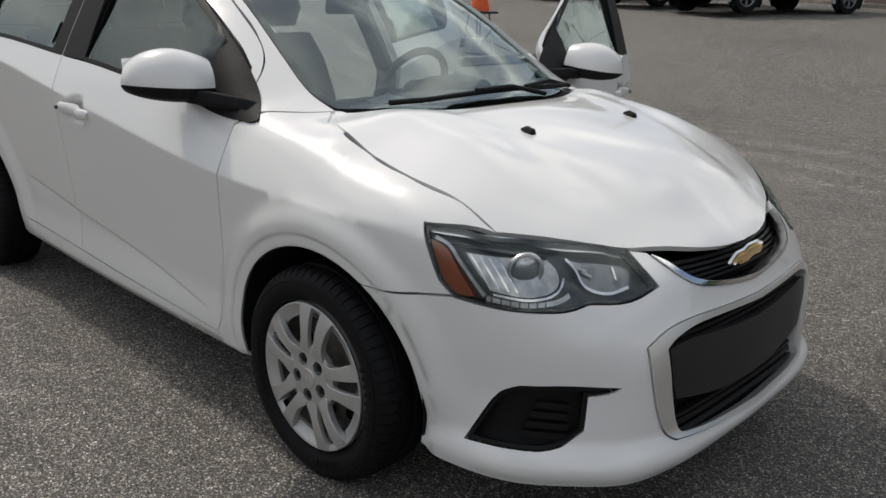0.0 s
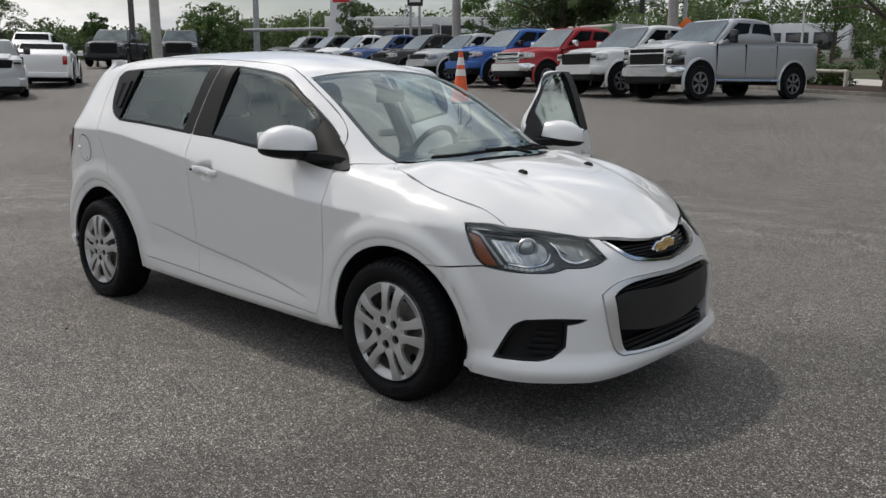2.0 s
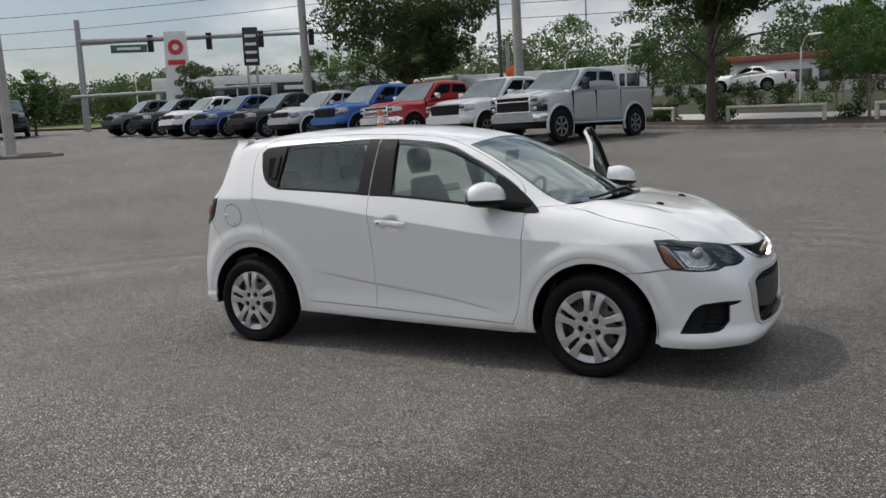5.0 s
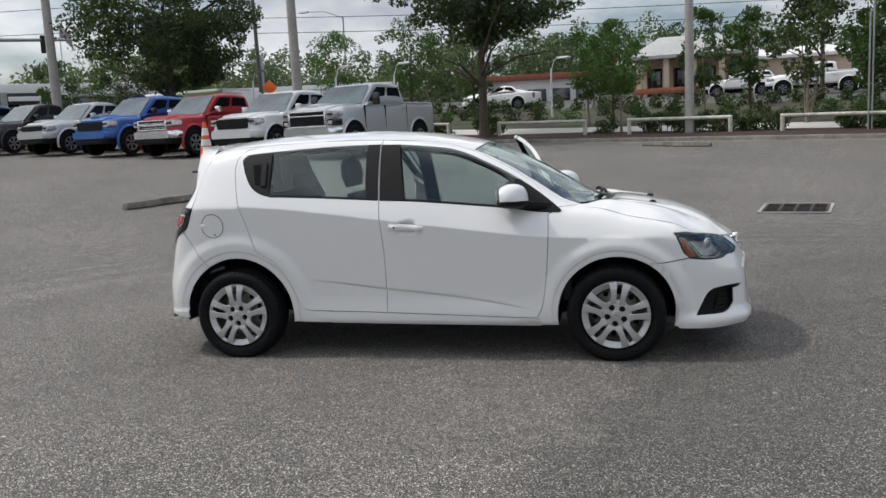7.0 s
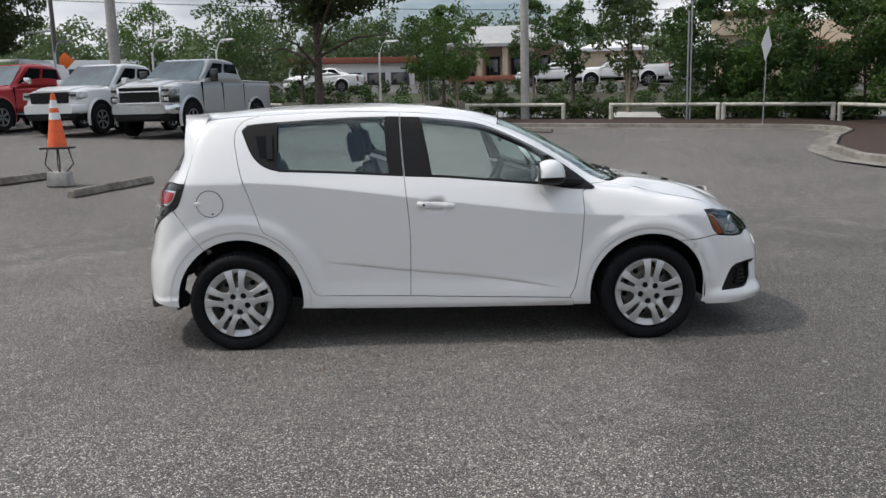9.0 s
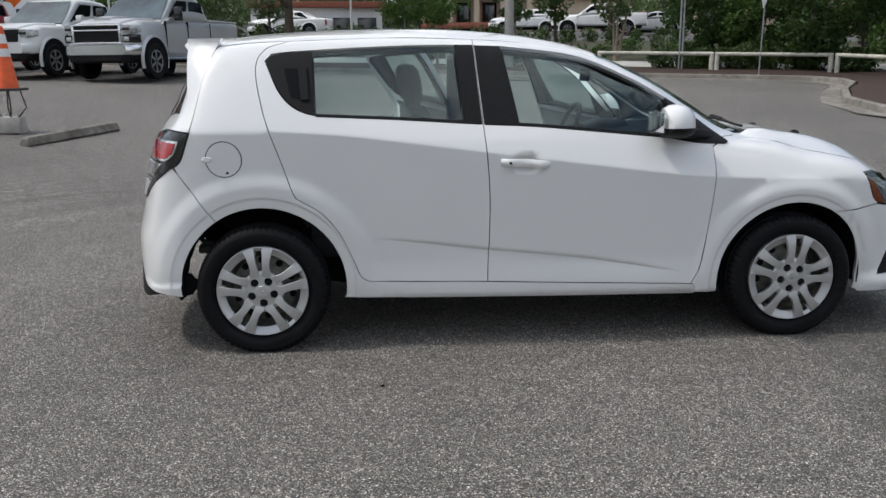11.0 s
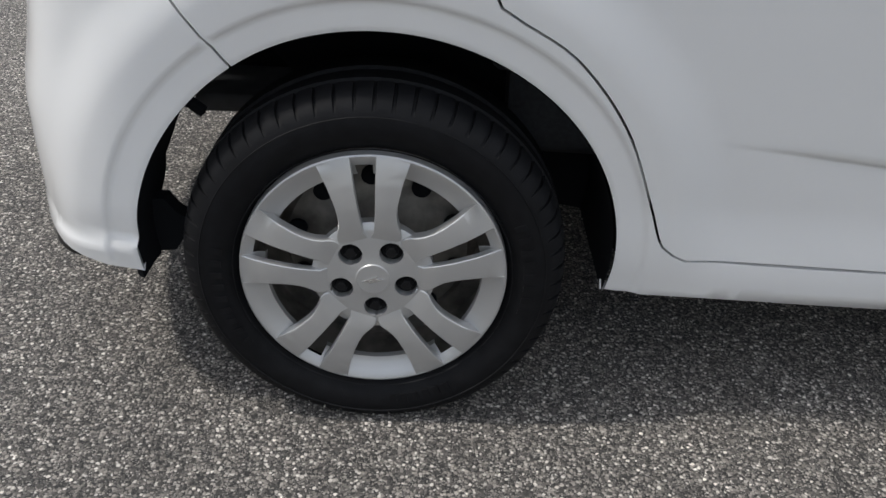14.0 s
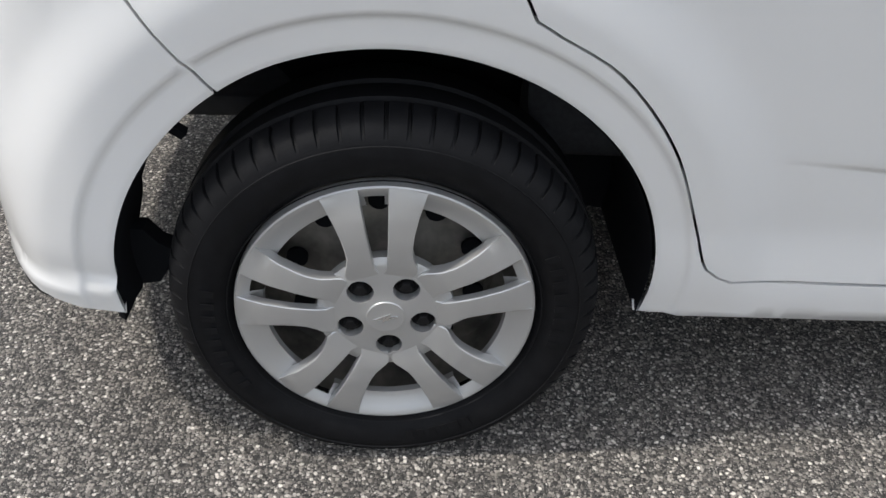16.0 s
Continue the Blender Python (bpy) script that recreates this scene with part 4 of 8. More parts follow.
def headlight(car, mark):
    """Clear lens over a dark inside: amber corner, silver bowl with a projector, dark divider, inner lamp, chrome lines."""
    s = 1 if mark == "R" else -1
    whole = outline(*HEAD)
    lens = part("headlight", skin("headlight", whole, step=.03, sides=mark, lift=.001, depth=.012), LENS, car, "clear headlight lens with amber corner")
    part("headlight_border", skin("headlight_border", shrink(whole, .002), [shrink(whole, .0075)], step=.04, sides=mark, lift=-.003, depth=.012, gap=0), GLOSS_BLACK, lens)
    part("headlight_housing", skin("headlight_housing", shrink(whole, .006), step=.03, sides=mark, lift=-.030, depth=.03, gap=0), LAMP_DARK, lens)
    amber = outline([(1.654, .760), (1.672, .757), (1.700, .744)], [(1.700, .744), (1.727, .703), (1.776, .637)], [(1.776, .637), (1.744, .634), (1.712, .640)], [(1.712, .640), (1.683, .672), (1.654, .760)])
    part("side_reflector", skin("side_reflector", amber, step=.03, sides=mark, lift=-.006, depth=.02), AMBER, lens, "amber side reflector")

    def line(name, pts, wide, material, lift=-.009, deep=.012):
        P = np.array(bend(pts, .015))
        t = np.gradient(P, axis=0)
        n = np.stack((-t[:, 1], t[:, 0]), 1) / np.linalg.norm(t, axis=1)[:, None] * wide / 2
        part(name, skin(name, [tuple(p) for p in P + n] + [tuple(p) for p in (P - n)[::-1]], step=.03, sides=mark, lift=lift, depth=deep, gap=0), material, lens)

    line("chrome_strip", [(1.650, .782), (1.730, .775), (1.806, .765), (1.989, .743), (2.10, .732), (2.236, .717)], .0095, CHROME)
    line("dark_strip", [(1.70, .757), (1.806, .746), (1.95, .730)], .006, GLOSS_BLACK, -.014)
    line("chrome_line", [(1.664, .768), (1.700, .752), (1.730, .716), (1.795, .640)], .008, HOUSING)
    if s == -1:
        return
    bowl = outline([(1.738, .742), (1.84, .735), (1.952, .728)], [(1.952, .728), (1.982, .708), (1.993, .682), (1.984, .662), (1.960, .650)], [(1.960, .650), (1.90, .642), (1.812, .650)], [(1.812, .650), (1.770, .695), (1.738, .742)])
    part("reflector", skin("reflector", bowl, step=.03, sides=mark, lift=-.022, depth=.012), HOUSING, lens)
    for k in range(4):
        u0 = 1.752 + .022 * k
        line("reflector_fin", [(u0, .736 - .003 * k), (u0 + .030, .696 - .002 * k), (u0 + .056, .655)], .0045, CHROME, -.018, .008)
    line("reflector_edge", [(1.815, .646), (1.90, .638), (1.965, .646), (1.992, .664), (1.999, .684)], .0055, CHROME, -.012)
    line("marker_strip", [(1.800, .634), (1.90, .626), (1.985, .634), (2.015, .648)], .011, HOUSING, -.013)
    for k in range(7):
        u0 = 1.812 + .023 * k
        line("marker_rib", [(u0, .640 - .05 * (u0 - 1.81)), (u0 + .001, .618 + .02 * abs(u0 - 1.9))], .0035, LAMP_DARK, -.0115, .003)
    b = bmesh.new()
    lathe(b, [(.044, -.001), (.042, -.006), (.038, -.007), (.035, -.003)], 32)
    bmesh.ops.transform(b, matrix=oriented(1.890, .696, -.020), verts=b.verts)
    part("projector_ring", b, HOUSING, lens)
    b = bmesh.new()
    lathe(b, [(0, -.010), (.014, -.009), (.026, -.006), (.034, -.001), (.036, .004)], 28)
    bmesh.ops.transform(b, matrix=oriented(1.890, .696, -.020), verts=b.verts)
    part("projector", b, PROJECTOR, lens)
    inner = outline([(2.020, .720), (2.12, .712), (2.240, .703)], [(2.240, .703), (2.252, .685), (2.225, .662)], [(2.225, .662), (2.14, .648), (2.075, .656)], [(2.075, .656), (2.052, .682), (2.020, .720)])
    part("inner_lamp", skin("inner_lamp", inner, step=.03, sides=mark, lift=-.024, depth=.01), INNER_LAMP, lens)
    line("chrome_hook", [(2.006, .722), (2.035, .700), (2.050, .672), (2.075, .655), (2.125, .648), (2.214, .658)], .006, CHROME, -.012)
    for k in range(3):
        line("reflector_fin", [(2.022 + .016 * k, .716 - .010 * k), (2.055 + .012 * k, .708 - .012 * k)], .006, HOUSING, -.016, .006)
    line("turn_bulb", [(2.172, .674), (2.176, .700)], .012, CHROME, -.014)


FOG = [[(1.765, .275), (1.829, .388), (1.86, .418), (1.895, .432)], [(1.895, .432), (2.02, .437), (2.145, .434)], [(2.145, .434), (2.115, .421), (2.062, .413)], [(2.062, .413), (2.060, .37), (2.057, .327)], [(2.057, .327), (2.007, .288), (1.95, .276)], [(1.95, .276), (1.765, .275)]]


def fog_bezel(car, mark):
    body = part("fog_bezel", skin("fog_bezel", outline(*FOG), step=.03, sides=mark, lift=-.034, depth=0), BLACK_TRIM, car)
    part("bezel_edge", skin("bezel_edge", outline(*FOG), [shrink(outline(*FOG), .012)], step=.03, sides=mark, lift=-.002, depth=.04), BLACK_TRIM, body)
    for k in range(4):
        z0 = .300 + .025 * k
        part("bezel_slat", skin("bezel_slat", outline([(1.90 + .012 * k, z0), (2.02, z0 - .004)], [(2.02, z0 - .004), (2.022, z0 + .010)], [(2.022, z0 + .010), (1.905 + .012 * k, z0 + .014)], [(1.905 + .012 * k, z0 + .014), (1.90 + .012 * k, z0)]), step=.03, sides=mark, lift=-.016, depth=.02, gap=0), BLACK_TRIM, body)


UP = [(2.322, .713), (2.352, .684), (2.394, .652), (2.450, .630), (2.575, .611)]
LOW_TOP, LOW_SIDE, LOW_BOT = [(2.222, .522), (2.291, .552), (2.383, .566), (2.521, .566)], [(2.222, .522), (2.231, .460), (2.260, .355), (2.292, .290), (2.323, .270)], [(2.323, .270), (2.469, .259)]


def front_bumper(car):
    top = [(F_ARCH[0] + .366 * .5, F_ARCH[1] + .366 * .866), (1.60, .618), (1.727, .633)]
    out = outline(top, HEAD[3][::-1], HEAD[2][::-1], HEAD[1][::-1], [(2.266, .722), (2.322, .714)], UP + [(NOSE, .600)], [(NOSE, .600), (NOSE, .562)], [(NOSE, .562)] + LOW_TOP[::-1], LOW_SIDE, LOW_BOT + [(NOSE, .250)], [(NOSE, .250), (NOSE, .192)],
                  [(NOSE, .192), (2.40, .188), (2.1, .186), (1.85, .186), (1.66, .192)], [(1.66, .192), (1.648, .205)], arc(F_ARCH, -13, 60, 30))
    bumper = part("front_bumper", skin("front_bumper", out, [outline(*FOG)], step=.022, sides="B", centre=NOSE, depth=.025), WHITE, car)
    # upper grille
    hood_edge = to_side(on_top([1.972, 2.02, 2.045], [-.31, -.2, -.1]))
    upper = outline([(2.322, .712)] + UP[1:] + [(NOSE, .601)], [(NOSE, .601), (NOSE, .690)], [(NOSE, .690)] + hood_edge[::-1])
    grille = part("upper_grille", skin("upper_grille", upper, step=.03, sides="B", centre=NOSE, lift=-.062, depth=0), DARK, car)
    lip = outline([(2.328, .707)] + UP[1:] + [(NOSE, .601)], [(NOSE, .601), (NOSE, .613)], [(NOSE, .613), (2.575, .622), (2.456, .641), (2.404, .661), (2.364, .690), (2.328, .707)])
    part("chrome_lip", skin("chrome_lip", lip, step=.02, sides="B", centre=NOSE, lift=.006, depth=.03, gap=0), CHROME, grille)
    for k in range(5):
        z0 = .632 + .0145 * k
        u0 = 2.414 - .019 * k
        part("grille_slat", skin("grille_slat", outline([(u0, z0 + .006), (NOSE, z0 - .004)], [(NOSE, z0 - .004), (NOSE, z0 + .004)], [(NOSE, z0 + .004), (u0, z0 + .013)], [(u0, z0 + .013), (u0, z0 + .006)]), step=.03, sides="B", centre=NOSE, lift=-.034, depth=.02, gap=0), BLACK_TRIM, grille)
    b = bmesh.new()
    m = Matrix.Translation((2.066, 0, .662)) @ Matrix.Rotation(radians(90), 4, "Z") @ Matrix.Rotation(radians(22), 4, "X")
    plate(b, [(-.088, -.016), (-.030, -.016), (-.038, -.032), (.026, -.032), (.034, -.016), (.088, -.016), (.076, .018), (.030, .018), (.038, .032), (-.026, .032), (-.034, .018), (-.076, .018)], .007, m)
    badge = part("badge", b, CHROME, car, "gold and chrome badge")
    b = bmesh.new()
    plate(b, [(-.078, -.011), (-.024, -.011), (-.030, -.026), (.022, -.026), (.029, -.011), (.078, -.011), (.068, .013), (.024, .013), (.031, .026), (-.022, .026), (-.028, .013), (-.068, .013)], .006, m @ Matrix.Translation((0, -.007, 0)))
    part("badge_face", b, GOLD, badge)
    # lower grille
    whole = outline([(NOSE, .562)] + LOW_TOP[::-1], LOW_SIDE, LOW_BOT + [(NOSE, .250)], [(NOSE, .250), (NOSE, .562)])
    low = part("lower_grille", skin("lower_grille", whole, step=.03, sides="B", centre=NOSE, lift=-.045, depth=0), DARK, car)
    inner = [(NOSE, .548), (2.55, .552), (2.403, .551), (2.317, .533), (2.280, .512)], [(2.280, .512), (2.287, .466), (2.321, .323), (2.345, .279)], [(2.345, .279), (2.469, .268), (NOSE, .262)]
    frame_out = outline([(NOSE, .562)] + LOW_TOP[::-1], LOW_SIDE, LOW_BOT + [(NOSE, .250)], [(NOSE, .250), (NOSE, .262)], inner[2][::-1], inner[1][::-1], inner[0][::-1], [(NOSE, .548), (NOSE, .562)])
    part("chrome_surround", skin("chrome_surround", frame_out, step=.02, sides="B", centre=NOSE, lift=.008, depth=.04, gap=0), SATIN, low)
    for z0 in (.274, .290, .306, .508, .524):
        u0 = 2.335 if z0 > .45 else 2.345 - .05 * (z0 - .28)
        part("grille_slat", skin("grille_slat", outline([(u0, z0), (NOSE, z0 + .004)], [(NOSE, z0 + .004), (NOSE, z0 + .014)], [(NOSE, z0 + .014), (u0, z0 + .010)], [(u0, z0 + .010), (u0, z0)]), step=.04, sides="B", centre=NOSE, lift=-.014, depth=.02, gap=0), BLACK_TRIM, low)
    plate_out = outline([(2.293, .508), (2.370, .519), (2.54, .508), (NOSE, .500)], [(NOSE, .500), (NOSE, .330)], [(NOSE, .330), (2.54, .336), (2.329, .372)], [(2.329, .372), (2.305, .44), (2.293, .508)])
    part("plate_panel", skin("plate_panel", plate_out, step=.05, sides="B", centre=NOSE, lift=.001, depth=.03, gap=0), PLATE_BLACK, low, "blank black plate panel")


LAMP = [[(-1.553, 1.024), (-1.60, .903), (-1.645, .868)], [(-1.645, .868), (-1.75, .805), (-1.975, .708)], [(-1.975, .708), (-2.15, .712), (-2.20, .80), (-2.18, .93), (-2.12, 1.005)], [(-2.12, 1.005), (-1.70, 1.03), (-1.553, 1.024)]]


def tail_light(car, mark):
    lamp = part("tail_light", skin("tail_light", outline(*LAMP), step=.025, sides=mark, lift=.006, depth=.03), GLOSS_BLACK, car, "tail light with red and clear lenses")
    red = outline([(-1.600, .988), (-1.630, .925), (-1.672, .898)], [(-1.672, .898), (-1.93, .898)], [(-1.93, .898), (-1.97, .925), (-1.94, .988)], [(-1.94, .988), (-1.600, .988)])
    part("chrome_frame", skin("chrome_frame", red, step=.03, sides=mark, lift=.011, depth=.01, gap=0), CHROME, lamp, "chrome frame round the red lens")
    part("red_lens", skin("red_lens", shrink(red, .0075), step=.03, sides=mark, lift=.014, depth=.006), RED_LENS, lamp, "red lens")
    # ribbed clear lens over the plain lower one
    for name, z1, z0, u1, u0, coat in (("clear_lens", .884, .826, -1.688, -1.765, HOUSING), ("lower_lens", .792, .724, -1.830, -1.965, HOUSING), ("side_marker", .884, .832, -1.688, -1.757, CHROME), ("chrome_line", .813, .803, -1.79, -1.81, CHROME)):
        back = -1.745 if name == "side_marker" else -1.93 if name == "chrome_line" else -2.06
        rise = .0135 if name == "side_marker" else .010
        low = back - (u1 - u0 if name == "side_marker" else 0)
        part(name, skin(name, outline([(u1, z1), (u0, z0)], [(u0, z0), (low, z0)], [(low, z0), (back, z1)], [(back, z1), (u1, z1)]), step=.03, sides=mark, lift=rise, depth=.006, gap=0), coat, lamp)
    for k in range(7):
        z = .832 + .0072 * k
        u = -1.757 + (z - .832) * 1.3 - .06
        part("lens_rib", skin("lens_rib", outline([(u, z), (-2.05, z)], [(-2.05, z), (-2.05, z + .003)], [(-2.05, z + .003), (u, z + .003)], [(u, z + .003), (u, z)]), step=.04, sides=mark, lift=.0125, depth=.004, gap=0), GLOSS_BLACK, lamp)


def rear_end(car):
    seam = [(R_ARCH[0] - .2053, R_ARCH[1] + .3162), (-1.54, .735), (-1.64, .868)]
    out = outline(seam, LAMP[1], [(-1.975, .706), (-2.15, .708), (-2.25, .700), (TAIL, .700)], [(TAIL, .700), (TAIL, .43)], [(TAIL, .43), (-2.08, .43), (-1.955, .40)], [(-1.955, .40), (-1.91, .345), (-1.86, .316), (-1.78, .296), (-1.69, .281), (-1.632, .272)], arc(R_ARCH, 184.7, 123, 30))
    part("rear_bumper", skin("rear_bumper", out, step=.025, sides="B", centre=TAIL, depth=.03, lines=FOLDS), WHITE, car)
    low = outline([(-1.74, .290), (-1.78, .297), (-1.86, .317), (-1.91, .346), (-1.955, .401)], [(-1.955, .401), (-2.08, .431), (TAIL, .431)], [(TAIL, .431), (TAIL, .235)], [(TAIL, .235), (-1.95, .247), (-1.82, .268), (-1.74, .282)], [(-1.74, .282), (-1.74, .290)])
    part("rear_valance", skin("rear_valance", low, step=.03, sides="B", centre=TAIL, lift=-.004, depth=.02), BLACK_TRIM, car)
    for s in (1, -1):
        b = bmesh.new()
        rows = []
        for i in range(19):
            a = radians(131 + 56 * i / 18)
            deep = .125 - .055 * max(0, (i - 12) / 6)
            wave = .010 * math.sin(i * 1.7) + .006 * math.sin(i * 3.1)
            x, z = R_ARCH[0] + (R_ARCH[2] + .003) * math.cos(a), R_ARCH[1] + (R_ARCH[2] + .003) * math.sin(a)
            rows.append([b.verts.new((x - o, -s * y, z)) for o, y in ((.002, .815), (.0, .80 - deep * .5), (-.004, .80 - deep - wave), (.012, .80 - deep - wave), (.014, .806))])
        for p, q in zip(rows, rows[1:]):
            for k in range(5):
                b.faces.new((p[k], p[(k + 1) % 5], q[(k + 1) % 5], q[k]))
        b.faces.new(rows[0])
        b.faces.new(rows[-1])
        bmesh.ops.recalc_face_normals(b, faces=b.faces)
        part("bumper_liner", b, DARK, car)
        b = bmesh.new()
        plate(b, [(-1.640, .36), (-1.612, .36), (-1.594, .335), (-1.572, .322), (-1.568, .296), (-1.590, .284), (-1.604, .262), (-1.636, .258)], .03, Matrix.Translation((0, -s * .735, 0)))
        part("splash_flap", b, DARK, car)
        b = bmesh.new()
        tube(b, [(-1.600, -s * .74, .525), (-1.575, -s * .73, .540), (-1.548, -s * .73, .530), (-1.535, -s * .72, .512)], .011, 6)
        part("liner_clip", b, DARK, car)
    hatch = outline([(-1.46, 1.395), (-1.51, 1.25), (-1.535, 1.112), (-1.553, 1.028)], [(-1.553, 1.028), (-1.70, 1.033), (-2.12, 1.009)], [(-2.12, 1.009), (-2.184, .93), (-2.204, .80), (-2.156, .711)], [(-2.156, .711), (-2.25, .703), (TAIL, .703)], [(TAIL, .703), (TAIL, 1.395)], [(TAIL, 1.395), (-1.46, 1.395)])
    lid = part("hatch", skin("hatch", hatch, step=.03, sides="B", centre=TAIL), WHITE, car)
    pane = outline([(-1.60, 1.36), (-1.64, 1.10)], [(-1.64, 1.10), (TAIL, 1.06)], [(TAIL, 1.06), (TAIL, 1.36)], [(TAIL, 1.36), (-1.60, 1.36)])
    part("rear_window", skin("rear_window", pane, step=.06, sides="B", centre=TAIL, lift=.004, depth=.006), DARK_GLASS, lid)
    # roof spoiler with fins beside the window
    b = bmesh.new()
    rows = []
    ys = np.linspace(-.535, .535, 23)
    tops = on_top(np.full(23, -1.40), ys)[:, 2]
    for y, z in zip(ys, tops):
        bow = .10 * (y / .535) ** 2
        z -= .004 + .004 * abs(y / .535) ** 4
        rows.append([b.verts.new(p) for p in ((-1.40, y, z + .004), (-1.50, y, z + .001), (-1.60 + bow * .6, y, z - .008), (-1.672 + bow, y, z - .016), (-1.682 + bow, y, z - .026), (-1.67 + bow, y, z - .036), (-1.48, y, z - .06))])
    for p, q in zip(rows, rows[1:]):
        for k in range(7):
            b.faces.new((p[k], p[(k + 1) % 7], q[(k + 1) % 7], q[k]))
    b.faces.new(rows[0])
    b.faces.new(rows[-1])
    bmesh.ops.recalc_face_normals(b, faces=b.faces)
    spoiler = part("spoiler", b, WHITE, lid)
    for s in (1, -1):
        b = bmesh.new()
        lean = []
        for z, u, x1 in ((1.440, -1.425, -1.590), (1.425, -1.440, -1.590), (1.402, -1.462, -1.588), (1.36, -1.478, -1.585), (1.30, -1.495, -1.582), (1.20, -1.52, -1.576), (1.122, -1.534, -1.570)):
            p = on_side([u], [min(z, 1.402)])[0]
            x0, y = float(p[0]) - max(z - 1.402, 0) * .3, max(abs(float(p[1])), .590 - .35 * max(z - 1.36, 0))
            lean.append([b.verts.new((x, -s * v, z)) for x, v in ((x0, y - .001), (x0 + (x1 - x0) * .5, y - .012), (x1 + .012, y - .040), (x1, y - .055), (x1 + .015, y - .07), (x0, y - .07))])
        for p, q in zip(lean, lean[1:]):
            for k in range(6):
                b.faces.new((p[k], p[(k + 1) % 6], q[(k + 1) % 6], q[k]))
        b.faces.new(lean[0])
        b.faces.new(lean[-1])
        bmesh.ops.recalc_face_normals(b, faces=b.faces)
        part("spoiler_fin", b, WHITE, spoiler)
    b = bmesh.new()
    tube(b, [(-1.18, 0, 1.445), (-1.20, 0, 1.462), (-1.30, 0, 1.53)], .004, 6, radii=[.012, .006, .002])
    part("antenna", b, BLACK_TRIM, car)


def cabin(car):
    """Seats, dashboard, wheel and lining, seen through the glass."""
    for y in (-.36, .36):
        seat = part("front_seat", loft([(-.38, .24, .22, .36, .50, .06, y), (-.20, .25, .23, .36, .54, .07, y), (.10, .25, .24, .38, .58, .07, y), (.22, .23, .22, .40, .56, .06, y)]), CLOTH, car)
        b = bmesh.new()
        loft([(0, .23, .22, -.05, .05, .05), (.25, .25, .24, -.07, .06, .06), (.45, .22, .21, -.06, .05, .05), (.58, .17, .16, -.045, .04, .04)], bm=b)
        bmesh.ops.transform(b, matrix=Matrix.Translation((-.36, y, .52)) @ Matrix.Rotation(radians(-105), 4, "Y"), verts=b.verts)
        part("backrest", b, CLOTH, seat)
        b = bmesh.new()
        loft([(0, .10, .09, -.04, .04, .035), (.08, .135, .125, -.055, .05, .045), (.16, .12, .11, -.05, .045, .04), (.19, .08, .07, -.03, .03, .025)], bm=b)
        bmesh.ops.transform(b, matrix=Matrix.Translation((-.535, y, 1.12)) @ Matrix.Rotation(radians(-98), 4, "Y"), verts=b.verts)
        part("headrest", b, CLOTH, seat)
    bench = part("rear_seat", loft([(-1.05, .60, .58, .38, .56, .07), (-.80, .62, .60, .38, .60, .08), (-.62, .62, .60, .38, .58, .07)]), CLOTH, car)
    b = bmesh.new()
    loft([(0, .60, .58, -.07, .06, .06), (.3, .60, .58, -.08, .07, .07), (.55, .56, .54, -.06, .05, .05)], bm=b)
    bmesh.ops.transform(b, matrix=Matrix.Translation((-1.02, 0, .55)) @ Matrix.Rotation(radians(-110), 4, "Y"), verts=b.verts)
    part("backrest", b, CLOTH, bench)
    for y in (-.38, .38):
        b = bmesh.new()
        loft([(0, .10, .09, -.04, .04, .03), (.07, .13, .12, -.05, .045, .04), (.13, .09, .08, -.035, .03, .03)], bm=b)
        bmesh.ops.transform(b, matrix=Matrix.Translation((-1.21, y, 1.06)) @ Matrix.Rotation(radians(-104), 4, "Y"), verts=b.verts)
        part("headrest", b, CLOTH, bench)
    dash = part("dashboard", loft([(.52, .66, .62, .62, .86, .05), (.62, .68, .64, .58, .93, .07), (.80, .69, .62, .55, .955, .08), (1.0, .66, .52, .55, .965, .06), (1.12, .55, .40, .6, .955, .05)]), CABIN, car)
    part("cluster_hood", loft([(.50, .13, .12, .84, .95, .04, .36), (.60, .15, .13, .84, .985, .05, .36), (.75, .13, .11, .84, .975, .05, .36)]), CABIN, dash)
    b = bmesh.new()
    path = [(.185 * math.cos(2 * math.pi * i / 36), .185 * math.sin(2 * math.pi * i / 36), 0) for i in range(37)]
    tube(b, path, .016, 8, caps=False)
    box(b, -.17, .17, -.02, .02, -.02, 0, .006)
    box(b, -.02, .02, -.17, 0, -.02, 0, .006)
    lathe(b, [(0, .012), (.05, .008), (.065, -.02), (.04, -.12)], 20, "z")
    bmesh.ops.transform(b, matrix=Matrix.Translation((.40, .36, .90)) @ Matrix.Rotation(radians(-66), 4, "Y") @ Matrix.Rotation(radians(-90), 4, "Z"), verts=b.verts)
    part("steering_wheel", b, CABIN, car)
    b = bmesh.new()
    box(b, -.84, .62, -.66, .66, .335, .38, .01)
    box(b, -1.62, -.80, -.48, .48, .40, .44, .01)
    box(b, -.45, .55, -.10, .10, .38, .62, .04)
    box(b, .93, .98, -.64, .64, .35, .92)
    part("cabin_floor", b, CABIN, car)
    b = bmesh.new()
    box(b, .36, .375, -.10, .10, -.035, .035, .012, Matrix.Translation((.06, 0, 1.285)) @ Matrix.Rotation(radians(6), 4, "Y"))
    part("rear_view_mirror", b, CABIN, car)
    for y, w in ((-.30, .14), (.28, .10)):
        b = bmesh.new()
        m = Matrix.Translation((1.02, y, .972)) @ Matrix.Rotation(radians(8), 4, "Y") @ Matrix.Rotation(radians(20), 4, "Z")
        box(b, -.07, .07, -w / 2, w / 2, -.001, .001, 0, m)
        part("paper", b, PAPER, dash)


